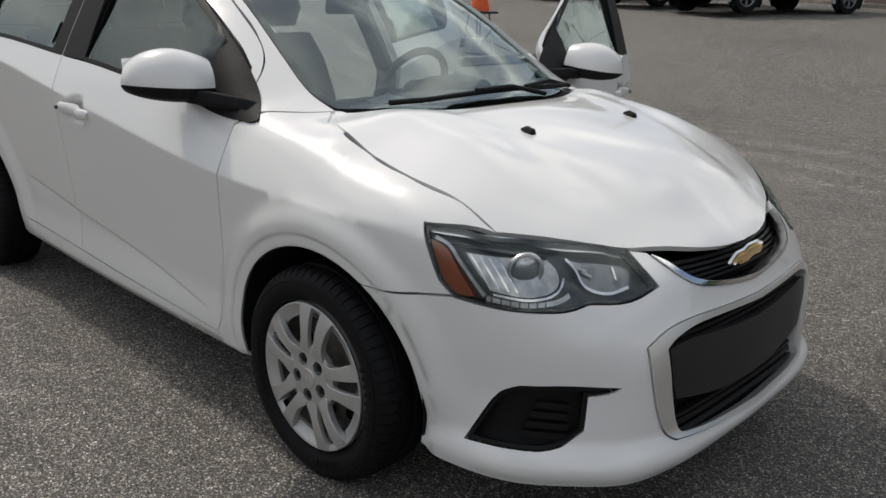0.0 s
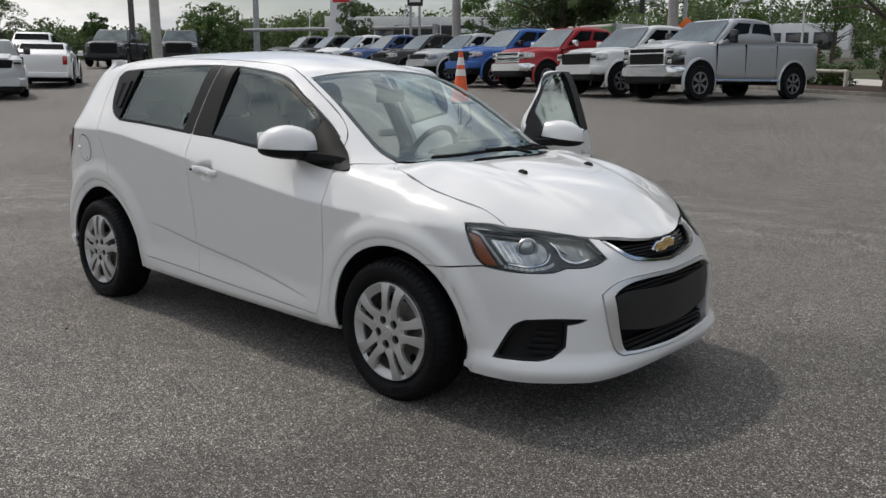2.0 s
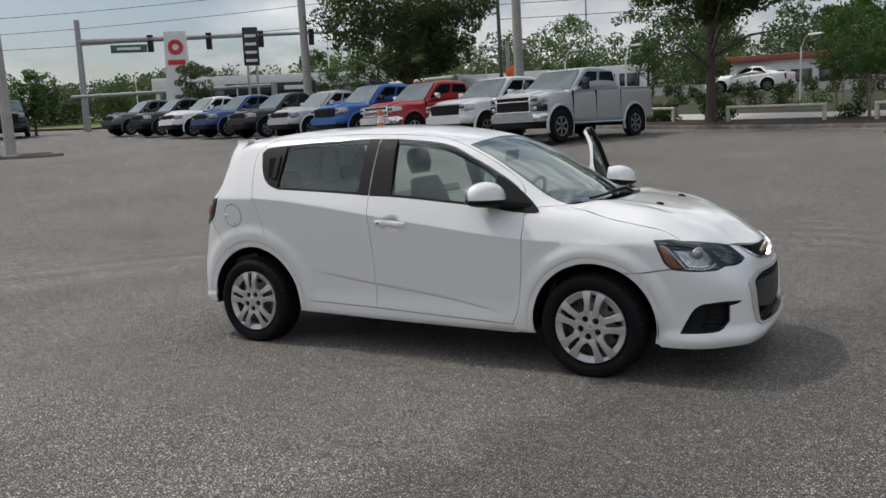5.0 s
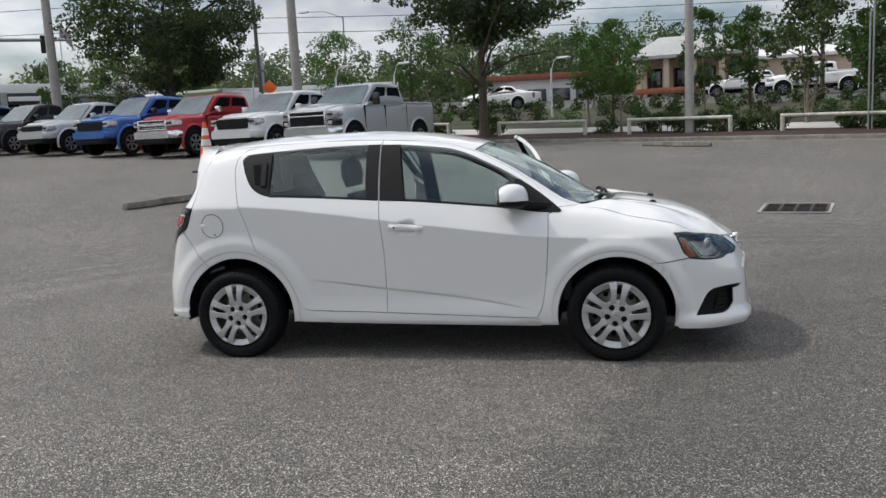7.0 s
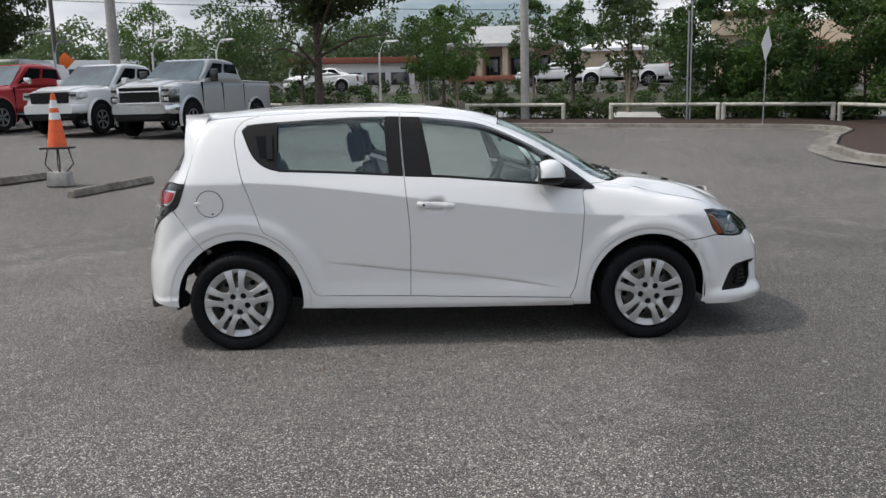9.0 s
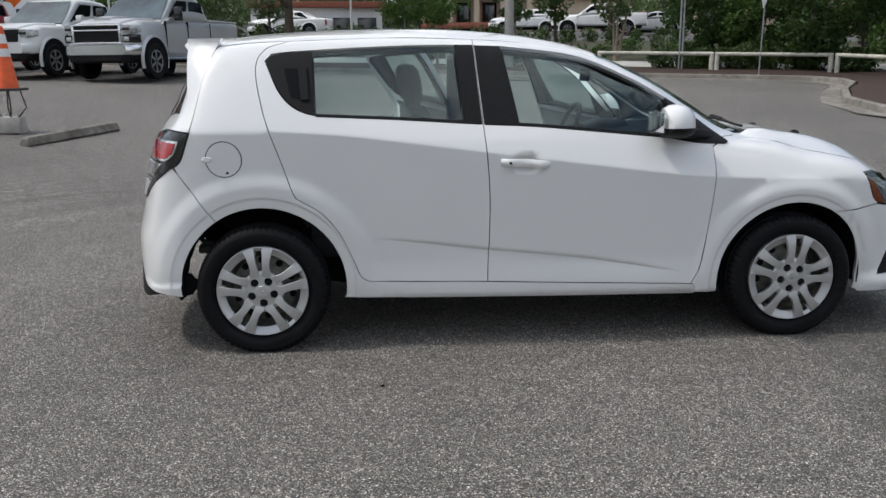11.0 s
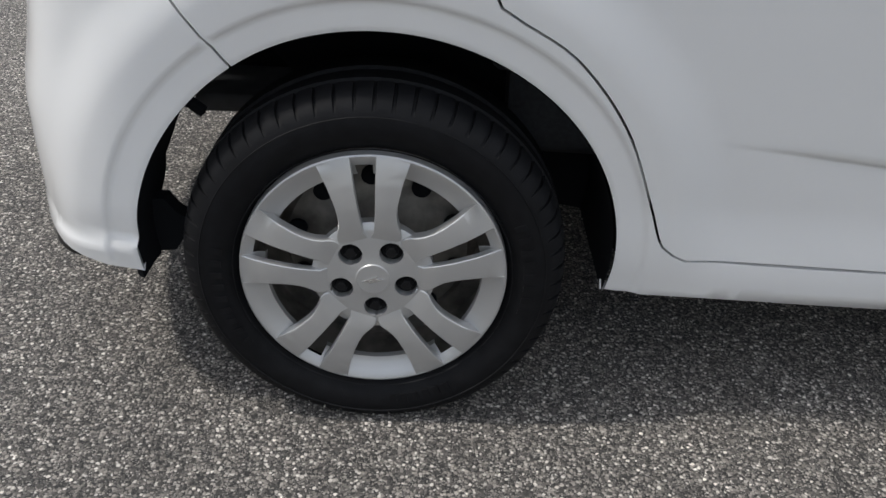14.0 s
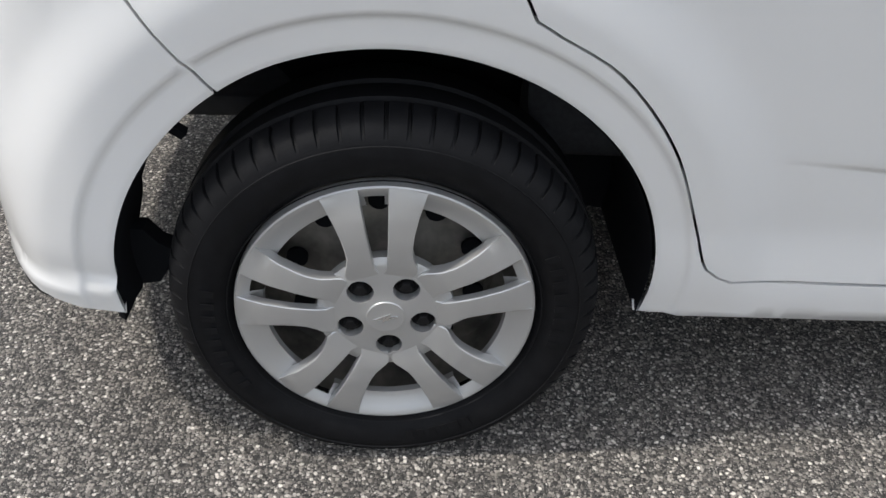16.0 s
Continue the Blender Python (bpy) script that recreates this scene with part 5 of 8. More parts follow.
def wipers(car):
    """Two wipers at rest on the glass, with arms from the cowl."""
    for pivot, tip, knee in (((1.20, .22), (1.10, -.44), (1.17, -.10)), ((1.12, .47), (1.17, -.13), (1.17, .15))):
        b = bmesh.new()
        a, k, t = (Vector(on_top([p[0]], [p[1]])[0]) for p in (pivot, knee, tip))
        tube(b, [a + Vector((0, 0, .008)), a.lerp(k, .5) + Vector((0, 0, .034)), k + Vector((0, 0, .022))], .008, 6)
        arm = part("wiper", b, BLACK_TRIM, car)
        b = bmesh.new()
        pts = []
        for i in range(13):
            f = i / 12
            q = Vector((1.205 - .12 * abs(t.y + (k.y - t.y) * 2 * f) ** 1.6 - .035, t.y + (k.y - t.y) * 2 * f, 0))
            z = on_top([q.x], [q.y])[0][2]
            pts.append((q.x, q.y, z + .014))
        tube(b, pts, .008, 6)
        part("wiper_blade", b, BLACK_TRIM, arm)


COVER = 1.012


def wheel(car):
    """Tyre with grooved shoulders, dark steel wheel, silver cover with five pairs of spokes."""
    R0 = .307
    b = bmesh.new()
    shape = [(.206, -.060), (.2135, -.076), (.223, -.089), (.238, -.099), (.255, -.103), (.270, -.1025), (.283, -.0985), (.296, -.0905), (.3045, -.081), (.3095, -.067), (.3125, -.050), (.3075, -.0485), (.3075, -.041), (.3135, -.039), (.314, -.012), (.308, -.010), (.308, .010), (.314, .012), (.3135, .060), (.3045, .081), (.283, .0985), (.250, .103), (.212, .092), (.196, .082)]
    prof = [(q if q < .22 else .22 + (q - .22) * .926, h) for q, h in shape]
    blocks, rows = 64, []
    for k in range(blocks):
        for f, cut in ((0, 0), (.80, 0), (.83, 1), (.97, 1)):
            a = 2 * math.pi * (k + f) / blocks
            c, s = math.cos(a), math.sin(a)
            rows.append([b.verts.new(((r - (.005 if cut and 7 <= i <= 10 else 0)) * c, h, (r - (.005 if cut and 7 <= i <= 10 else 0)) * s)) for i, (r, h) in enumerate(prof)])
    for k in range(len(rows)):
        p, q = rows[k], rows[(k + 1) % len(rows)]
        for i in range(len(prof) - 1):
            b.faces.new((p[i], p[i + 1], q[i + 1], q[i]))
    for v in b.verts:
        if v.co.z < -.292:
            v.co.y *= 1 + 1.2 * (-.292 - v.co.z)
            v.co.z = -.292
    bmesh.ops.recalc_face_normals(b, faces=b.faces)
    tyre = mesh_of("tyre", b)
    # raised marks and rings on the wall
    b = bmesh.new()
    for r in (.219, .2705):
        lathe(b, [(r - .0012, -.0965 - (.006 if r > .25 else 0)), (r, -.0985 - (.0052 if r > .25 else 0)), (r + .0012, -.0965 - (.006 if r > .25 else 0))], 96)
    for base, n, gap in ((212, 9, 5.2), (24, 8, 5.2), (300, 6, 4.4)):
        for k in range(n):
            a = base - k * gap
            box(b, -.0052, .0052, -.0008, .0008, -.0095, .0095, 0, Matrix.Rotation(radians(-(a - 90)), 4, "Y") @ Matrix.Translation((0, -.1034, .2455)))
    marks = mesh_of("wall_lettering", b)
    b = bmesh.new()
    lathe(b, [(.0, .0), (.075, -.012), (.10, .0), (.150, .006), (.165, .022), (.198, .026), (.204, -.03), (.214, -.058), (.217, -.066), (.208, -.066)], 60)
    disc = mesh_of("steel_disc", b)
    # dark caps on the uncut disc, painting the shade inside its round holes
    b = bmesh.new()
    lathe(b, [(0, -.003), (.016, -.003), (.016, .004)], 14)
    hole_me = mesh_of("disc_hole", b)
    # cover: a hub with five nut openings, ten flat blades, a dished rim band
    pol = lambda r, a: (r * math.cos(radians(a)), r * math.sin(radians(a)))
    holes = [[(pol(.0535, 54 + 72 * k)[0] + .0185 * math.cos(t * math.pi / 12), pol(.0535, 54 + 72 * k)[1] + .0185 * math.sin(t * math.pi / 12)) for t in range(24)] for k in range(5)]
    V, F = fill(arc((0, 0, .0955), 0, 357, 119), holes, .006, [np.array(arc((0, 0, q), 0, 354, 59)) for q in (.0255, .0268, .085)])
    r = np.hypot(V[:, 0], V[:, 1])
    h = np.interp(r, [0, .0255, .0268, .029, .033, .05, .07, .085, .0955], [.0128, .0126, .0108, .0108, .0095, .0085, .0078, .0060, .0015])
    me_v = [(x, -k, z) for (x, z), k in zip(V, h)]
    count, faces = {}, []
    for f in F:
        f = tuple(int(i) for i in f)
        x0, x1, x2 = (V[i] for i in f)
        if (x1[0] - x0[0]) * (x2[1] - x0[1]) - (x1[1] - x0[1]) * (x2[0] - x0[0]) < 0:
            f = f[::-1]
        faces.append(f)
        for p, q in ((f[0], f[1]), (f[1], f[2]), (f[2], f[0])):
            count[(p, q)] = 1
    for p, q in [e for e in count if (e[1], e[0]) not in count]:
        k = len(me_v)
        vp, vq = me_v[p], me_v[q]
        me_v += [vq, vp, (vp[0], vp[1] + .016, vp[2]), (vq[0], vq[1] + .016, vq[2])]
        faces.append((k, k + 1, k + 2, k + 3))
    hub_cap = bpy.data.meshes.new("hub_cap")
    hub_cap.from_pydata(me_v, [], faces)
    bb = bmesh.new()
    bb.from_mesh(hub_cap)
    bmesh.ops.remove_doubles(bb, verts=bb.verts, dist=.00005)
    bb.to_mesh(hub_cap)
    bb.free()
    blades = []
    for side in (1, -1):
        bb, rows = bmesh.new(), []
        for q in np.linspace(.070, .2046, 24):
            slot = np.interp(q, [.070, .0735, .078, .12, .2046], [.3, .5, 5.6, 5.8, 5.4])
            gap = np.interp(q, [.070, .085, .093, .100, .110, .124, .141, .166, .2046], [34, 35.2, 31.5, 27.2, 23.4, 21.0, 19.8, 19.2, 19.6])
            top = np.interp(q, [.070, .085, .10, .13, .165, .19, .2046], [.0072, .0108, .0135, .0155, .0135, .0085, .0043])
            d = math.degrees(.0014 / q)
            col = []
            for a, z in ((slot, max(top - .013, -.018)), (slot, top - .0010), (slot + d, top), ((slot + gap) / 2, top + .0003), (gap - d, top - .0012), (gap, top - .0024 * min(1, (.2046 - q) / .03)), (gap, max(top - .020, -.018))):
                x, y = pol(q, 90 + side * a)
                col.append(bb.verts.new((x, -z, y)))
            rows.append(col)
        for p, q in zip(rows, rows[1:]):
            for m in range(6):
                bb.faces.new((p[m], p[m + 1], q[m + 1], q[m]))
        bb.faces.new(rows[0])
        bb.faces.new(rows[-1])
        bmesh.ops.recalc_face_normals(bb, faces=bb.faces)
        blades.append(mesh_of("spoke", bb))
    band = [(.1685, -.022), (.1700, -.0125), (.1745, -.0112), (.1800, -.0088), (.1880, -.0045), (.1905, -.0030), (.1960, .0004), (.2010, .0032), (.2046, .0042), (.2070, .0030), (.2085, -.004), (.2085, -.016)]
    bb, turns = bmesh.new(), 180
    rows = [[bb.verts.new((pol(q, 360 * m / turns)[0], -z, pol(q, 360 * m / turns)[1])) for q, z in band] for m in range(turns)]
    for m in range(turns):
        a = (360 * (m + .5) / turns - 90) % 72
        first = 4 if min(a, 72 - a) < 5.0 else 0      # the slot runs on into the band
        for t in range(first, len(band) - 1):
            bb.faces.new((rows[m][t], rows[m][t + 1], rows[(m + 1) % turns][t + 1], rows[(m + 1) % turns][t]))
    bmesh.ops.delete(bb, geom=[v for v in bb.verts if not v.link_faces], context="VERTS")
    bmesh.ops.recalc_face_normals(bb, faces=bb.faces)
    cover = mesh_of("wheel_cover", bb)
    plastic = (cover, hub_cap, *blades)
    bb = bmesh.new()
    lathe(bb, [(0, -.0075), (.0085, -.007), (.0105, -.0045), (.0115, .003)], 6)
    lathe(bb, [(.010, .003), (.0125, .002), (.0185, .006)], 18)
    nut = mesh_of("lug_nut", bb)
    bb = bmesh.new()
    plate(bb, [(-.018, -.003), (-.004, -.003), (-.006, -.007), (.018, .001), (.006, .001), (.008, .006)], .001)
    logo = mesh_of("centre_mark", bb)
    for me in plastic:
        me.materials.append(SILVER)
        me.shade_smooth()
        me.set_sharp_from_angle(angle=radians(28))
    for me, mat in ((tyre, RUBBER), (marks, RUBBER), (disc, STEEL), (nut, BLACK_TRIM), (logo, CHROME), (hole_me, DARK)):
        me.materials.append(mat)
        me.shade_smooth()
        me.set_sharp_from_angle(angle=radians(35))
    for x in (1.2625, -1.2625):
        for s in (1, -1):
            w = part("wheel", disc, STEEL, car)
            w.matrix_basis = Matrix.Translation((x, -s * .748, .2925)) @ Matrix.Rotation(0 if s == 1 else math.pi, 4, "Z") @ Matrix.Rotation(radians(-2.0 if x < 0 else -.6), 4, "X")
            spin = radians(8 if x > 0 else -4) * s
            part("tyre", tyre, RUBBER, w)
            part("wall_lettering", marks, RUBBER, w)
            pieces = [("wheel_cover", cover, 0), ("hub_cap", hub_cap, 0)] + [("spoke", me, 72 * k) for me in blades for k in range(5)]
            for piece, me, a in pieces:
                c = part(piece, me, SILVER, w, "silver wheel cover with paired spokes" if piece == "wheel_cover" else "", smooth=False)
                c.location.y, c.scale, c.rotation_euler.y = -.091, (COVER, 1, COVER), spin - radians(a)
            for k in range(10):
                hx, hz = pol(.134, 36 * k + 18 - math.degrees(spin))
                part("disc_hole", hole_me, DARK, w).location = (hx, -.006, hz)
            for k in range(5):
                px, pz = pol(.0535, 54 + 72 * k - math.degrees(spin))
                nu = part("lug_nut", nut, BLACK_TRIM, w)
                nu.location = (px * COVER, -.091, pz * COVER)
            lo = part("centre_mark", logo, CHROME, w)
            lo.location.y, lo.rotation_euler.y = -.1048, spin


# ---- the lot ----
MULCH = shader("pine_bark_mulch", (.060, .034, .024), .95, vary=.6, scale=14, bump=.6, bump_scale=45)
GRASS = shader("mown_grass", (.085, .125, .035), .9, vary=.45, scale=3, second=(.13, .13, .05), bump=.5, bump_scale=30)
SIDEWALK = shader("pale_sidewalk", (.55, .53, .49), .85, vary=.15, scale=5)
RAIL = shader("weathered_rail", (.60, .58, .50), .8, vary=.25, scale=7, stain=.5, stain_scale=3)
POLE = shader("concrete_pole", (.40, .385, .36), .8, vary=.15, scale=8, stain=.4, stain_scale=.7)
GALV = shader("galvanised_steel", (.36, .37, .38), .5, metal=.5, vary=.2, scale=4)
DARK_POLE = shader("dark_pole", (.10, .095, .09), .7, vary=.3, scale=6)
BARK = shader("bark", (.10, .078, .060), .95, vary=.45, scale=9, bump=.8, bump_scale=25)
PALE_BARK = shader("pale_bark", (.28, .23, .18), .9, vary=.35, scale=12, bump=.4, bump_scale=40)
ORANGE = shader("orange_plastic", (.80, .115, .022), .5, vary=.15, scale=12, stain=.3, stain_scale=4)
REFLECTIVE = shader("reflective_band", (.72, .72, .70), .4, vary=.1, scale=30)
KERB_STONE = shader("kerb_concrete", (.27, .25, .22), .9, vary=.35, scale=5, bump=.35, bump_scale=70, stain=.7, stain_scale=.8)
LOT_GREY = shader("far_asphalt", (.10, .098, .093), .9, vary=.3, scale=.6, bump=.2, bump_scale=40, stain=.3, stain_scale=.3)
BANK = shader("mulch_and_grass", (.045, .030, .021), .95, vary=.5, scale=.5, second=(.05, .075, .024), bump=.6, bump_scale=14, stain=.5, stain_scale=1.2)
SIGN_ORANGE = shader("sign_orange", (.85, .16, .02), .45)
BLACK_PLASTIC = shader("black_plastic", (.02, .02, .02), .5, vary=.3, scale=20)
STUCCO = shader("tan_stucco", (.56, .46, .34), .9, vary=.10, scale=3, bump=.2, bump_scale=60)
STUCCO_PINK = shader("rose_stucco", (.52, .40, .32), .9, vary=.10, scale=3)
ROOF_GREY = shader("grey_metal_roof", (.42, .42, .41), .6, vary=.12, scale=2)
WHITE_WALL = shader("white_fascia", (.72, .72, .71), .6, vary=.06, scale=2)
BROWN = shader("brown_fascia", (.20, .12, .08), .8, vary=.2, scale=4)
BRICK_RED = shader("red_brown_trim", (.30, .10, .06), .8, vary=.3, scale=5)
SHOP_GLASS = shader("shop_glass", (.015, .017, .018), .08, coat=.5)
SIGN_RED = shader("sign_red", (.55, .02, .03), .4)
SIGN_GREEN = shader("sign_green", (.04, .12, .09), .5)
FLAG = shader("faded_flag", (.30, .24, .30), .9, vary=.6, scale=3, second=(.5, .5, .52))


def leaf_material(name, base, gap=.35):
    m = shader(name, base, .55, vary=.0, island=gap)
    p = m.node_tree.nodes["Principled BSDF"]
    p.inputs["Subsurface Weight"].default_value = 0
    nt = m.node_tree
    out = nt.nodes["Material Output"]
    tr, mix = nt.nodes.new("ShaderNodeBsdfTranslucent"), nt.nodes.new("ShaderNodeMixShader")
    tr.inputs["Color"].default_value = (base[0] * 1.5, base[1] * 1.6, base[2] * .8, 1)
    mix.inputs["Fac"].default_value = .35
    nt.links.new(p.outputs["BSDF"], mix.inputs[1])
    nt.links.new(tr.outputs["BSDF"], mix.inputs[2])
    nt.links.new(mix.outputs["Shader"], out.inputs["Surface"])
    return m


OAK = leaf_material("oak_leaves", (.040, .062, .021))
YOUNG = leaf_material("bright_leaves", (.068, .128, .029))
DENSE = leaf_material("dense_leaves", (.044, .086, .022))
HEDGE = leaf_material("hedge_leaves", (.044, .074, .021))
FAR = leaf_material("far_leaves", (.078, .112, .050))
FAR_DARK = leaf_material("far_dark_leaves", (.056, .084, .040))


def soft(v, k):
    return .5 * (v + math.sqrt(v * v + k * k)) - .5 * k


def rise(x, y):
    """The slope of the whole neighbourhood against the car's own stand."""
    return -.006 * x + .020 * (y - 1.5)


def ground_z(x, y):
    """The lot is level round the car and rises gently beyond it and towards the far side."""
    t = min(max((math.hypot(x, y) - 3) / 9, 0), 1)
    return (.016 * soft(y - 1.5, 3) + .018 * soft(-x - 4, 3) + rise(x, y)) * t * t * (3 - 2 * t)


# the surroundings are drawn on a plan of their own and laid round the car's stand with this matrix
PLAN_EYE, PLAN_SCALE = Vector((1.6, -5.6, 1.42)), .91
SURROUNDINGS = Matrix.Translation(PLAN_EYE) @ Matrix.Rotation(.0065, 4, "Z") @ Matrix.Scale(PLAN_SCALE, 4) @ Matrix.Translation(-PLAN_EYE)
TO_PLAN = SURROUNDINGS.inverted()


def lot_z(x, y):
    """The height of the lot: the level stand of the car, going over into the surroundings."""
    p = TO_PLAN @ Vector((x, y, 0))
    far = (SURROUNDINGS @ Vector((p.x, p.y, ground_z(max(p.x, -80), min(p.y, 80))))).z
    t = min(max((math.hypot(x, y) - 5) / 9, 0), 1)
    t = t * t * (3 - 2 * t)
    return ground_z(x, y) * (1 - t) + far * t if t < 1 else far


def make_ground():
    xs = sorted({-900, -600, -400, -250, -180, -140, -110, -90, *range(-80, 81, 2), 90, 110, 140, 180, 250, 400, 600, 900})
    ys = sorted({-600, -300, -150, -80, -50, *range(-32, 81, 2), 90, 110, 140, 180, 250, 400, 600, 1000})
    bm = bmesh.new()
    grid = [[bm.verts.new((x, y, lot_z(x, y))) for y in ys] for x in xs]
    for i in range(len(xs) - 1):
        for j in range(len(ys) - 1):
            bm.faces.new((grid[i][j], grid[i + 1][j], grid[i + 1][j + 1], grid[i][j + 1]))
    return solid("ground", bm, ASPHALT, "worn grey asphalt lot with pale aggregate", "ground", kind="structure")


# the kerb runs straight behind the row of trucks, then turns towards the car's front
K0, KD, KN = Vector((-12, 30.4)), Vector((.9321, -.3622)), Vector((.3622, .9321))


def along(s, off=0.0):
    return K0 + KD * s + KN * off


KERB = [along(-40), along(-20), along(0), along(8), along(16), along(22), along(25.2)] + [Vector(p) for p in ((12.4, 20.7), (12.7, 19.6), (12.2, 18.2), (10.6, 15.8), (9.2, 13.2), (8.7, 11.0), (9.2, 8.6), (11.0, 6.9), (14, 6.0), (20, 5), (40, 3))]


def ribbon(name, near, far, z_near, z_far, material, label, category, rows=2, bump=None, skip_first=False):
    """A strip of ground between two lines of points, above the lot."""
    bm = bmesh.new()
    grid = []
    for i, (a, b) in enumerate(zip(near, far)):
        col = []
        for j in range(rows + 1):
            f = j / rows
            p = a.lerp(b, f)
            col.append(bm.verts.new((p.x, p.y, ground_z(p.x, p.y) + z_near + (z_far - z_near) * f + (bump(p.x, p.y, f) if bump else 0))))
        grid.append(col)
    for p, q in zip(grid, grid[1:]):
        for j in range(rows):
            bm.faces.new((p[j], q[j], q[j + 1], p[j + 1]))
    bmesh.ops.recalc_face_normals(bm, faces=bm.faces)
    return solid(name, bm, material, label, category, kind="structure")


def make_kerb():
    bm = bmesh.new()
    pts = []
    for a, b in zip(KERB, KERB[1:]):
        n = max(1, int((b - a).length / 1.5))
        pts += [a.lerp(b, i / n) for i in range(n)]
    pts.append(KERB[-1])
    prof = [(-.45, .004), (-.02, .012), (0, .13), (.03, .15), (.15, .15), (.16, .0)]
    rows = []
    for i, p in enumerate(pts):
        d = (pts[min(i + 1, len(pts) - 1)] - pts[max(i - 1, 0)]).normalized()
        n = Vector((-d.y, d.x))
        rows.append([bm.verts.new((*(p + n * o), ground_z(*(p + n * o)) + h)) for o, h in prof])
    for p, q in zip(rows, rows[1:]):
        for j in range(len(prof) - 1):
            bm.faces.new((p[j], q[j], q[j + 1], p[j + 1]))
    bmesh.ops.recalc_face_normals(bm, faces=bm.faces)
    solid("kerb", bm, KERB_STONE, "stained concrete kerb and gutter", "kerb", kind="structure")


def make_beds():
    straight = [along(s) for s in (-40, -30, -20, -12, -6, 0, 4, 8, 12, 16, 20, 24)]
    inner = [along(25.4, .16)] + [Vector(p) for p in ((12.56, 20.7), (12.86, 19.6), (12.4, 18.1), (10.78, 15.7), (9.38, 13.1), (8.9, 11.0), (9.36, 8.7), (11.1, 7.1), (14.1, 6.2), (20, 5.2), (40, 3.2))]
    lip = [p + KN * .16 for p in straight]
    ribbon("mulch_bed", lip + inner, [p + KN * 2.6 for p in lip] + [along(28, 2.6), Vector((18, 24)), Vector((19, 22)), Vector((19, 19)), Vector((18, 17)), Vector((17, 15)), Vector((17, 13)), Vector((18, 11.5)), Vector((20, 10)), Vector((22, 9)), Vector((28, 8)), Vector((44, 7))], .125, .20, MULCH, "reddish bark mulch bed behind the kerb", "mulch", rows=6, bump=lambda x, y, f: (.06 + .06 * noise.noise(Vector((x * 1.3, y * 1.3, 0))) + .03 * noise.noise(Vector((x * 6, y * 6, 4)))) * min(1, f * 5) * min(1, (1 - f) * 6))
    ends = straight + [along(28), along(34), along(42), along(55)]
    ribbon("sidewalk", [p + KN * 2.78 for p in ends], [p + KN * 4.6 for p in ends], .21, .36, SIDEWALK, "pale concrete sidewalk behind the hedge", "sidewalk")
    ends = [along(s) for s in (-70, -50, -40, -30, -20, -12, -6, 0, 4, 8, 12, 16, 20, 24, 28, 34, 42, 55, 75)]
    ribbon("grass_bank", [p + KN * 4.62 for p in ends], [p + KN * 16 for p in ends], .34, .95, BANK, "planted bank of mulch and grass rising to the next lot", "grass", rows=8, bump=lambda x, y, f: .10 * noise.noise(Vector((x * .4, y * .4, 3))))
    ribbon("upper_lot", [p + KN * 16.02 for p in ends], [p + KN * 70 for p in ends], .95, 1.6, LOT_GREY, "grey pavement of the lot beyond the bank", "pavement", rows=3)
    # grassy bed at the far corner of the lot
    ribbon("grass_island", [Vector(p) for p in ((-75, 40), (-66, 41.5), (-58, 42.5), (-50, 44.5))], [Vector(p) for p in ((-84, 62), (-74, 64), (-62, 64), (-52, 62))], .15, .6, GRASS, "rough grass island at the edge of the lot", "grass", rows=5, bump=lambda x, y, f: .25 * noise.noise(Vector((x * .3, y * .3, 1))))


def far_stops():
    parking_stop((-30.2, 15.0), (-28.4, 17.6), ground_z)
    parking_stop((-28.8, 14.6), (-26.9, 17.0), ground_z)


def make_rails():
    """Low rails of round bars on two posts, along the bed."""
    for s0, s1 in ((2.6, 6.3), (8.75, 12.5), (14.27, 17.95), (19.67, 23.33), (23.5, 26.95)):
        a, b = along(s0, 1.3), along(s1, 1.3)
        rail_between(a, b)
    rail_between(along(27.15, 1.25), Vector((14.35, 18.6)))
    rail_between(Vector((14.2, 18.0)), Vector((12.9, 14.6)))
    rail_between(Vector((12.8, 14.2)), Vector((12.2, 10.6)))


def rail_between(a, b):
    za, zb = ground_z(*a), ground_z(*b)
    t = thing("guard_rail", "low weathered pale rail on two posts in mulch", "rail", "rails along the bed")
    bm = bmesh.new()
    d = (b - a).normalized()
    e0, e1 = a - d * .06, b + d * .06
    tube(bm, [(*e0, za + .74), (*e1, zb + .74)], .065, 10)
    part("rail", bm, RAIL, t)
    for p, z in ((a, za), (b, zb)):
        bm = bmesh.new()
        tube(bm, [(*p, z + .05), (*p, z + .76)], .075, 10)
        part("post", bm, RAIL, t)


# ---- plants ----


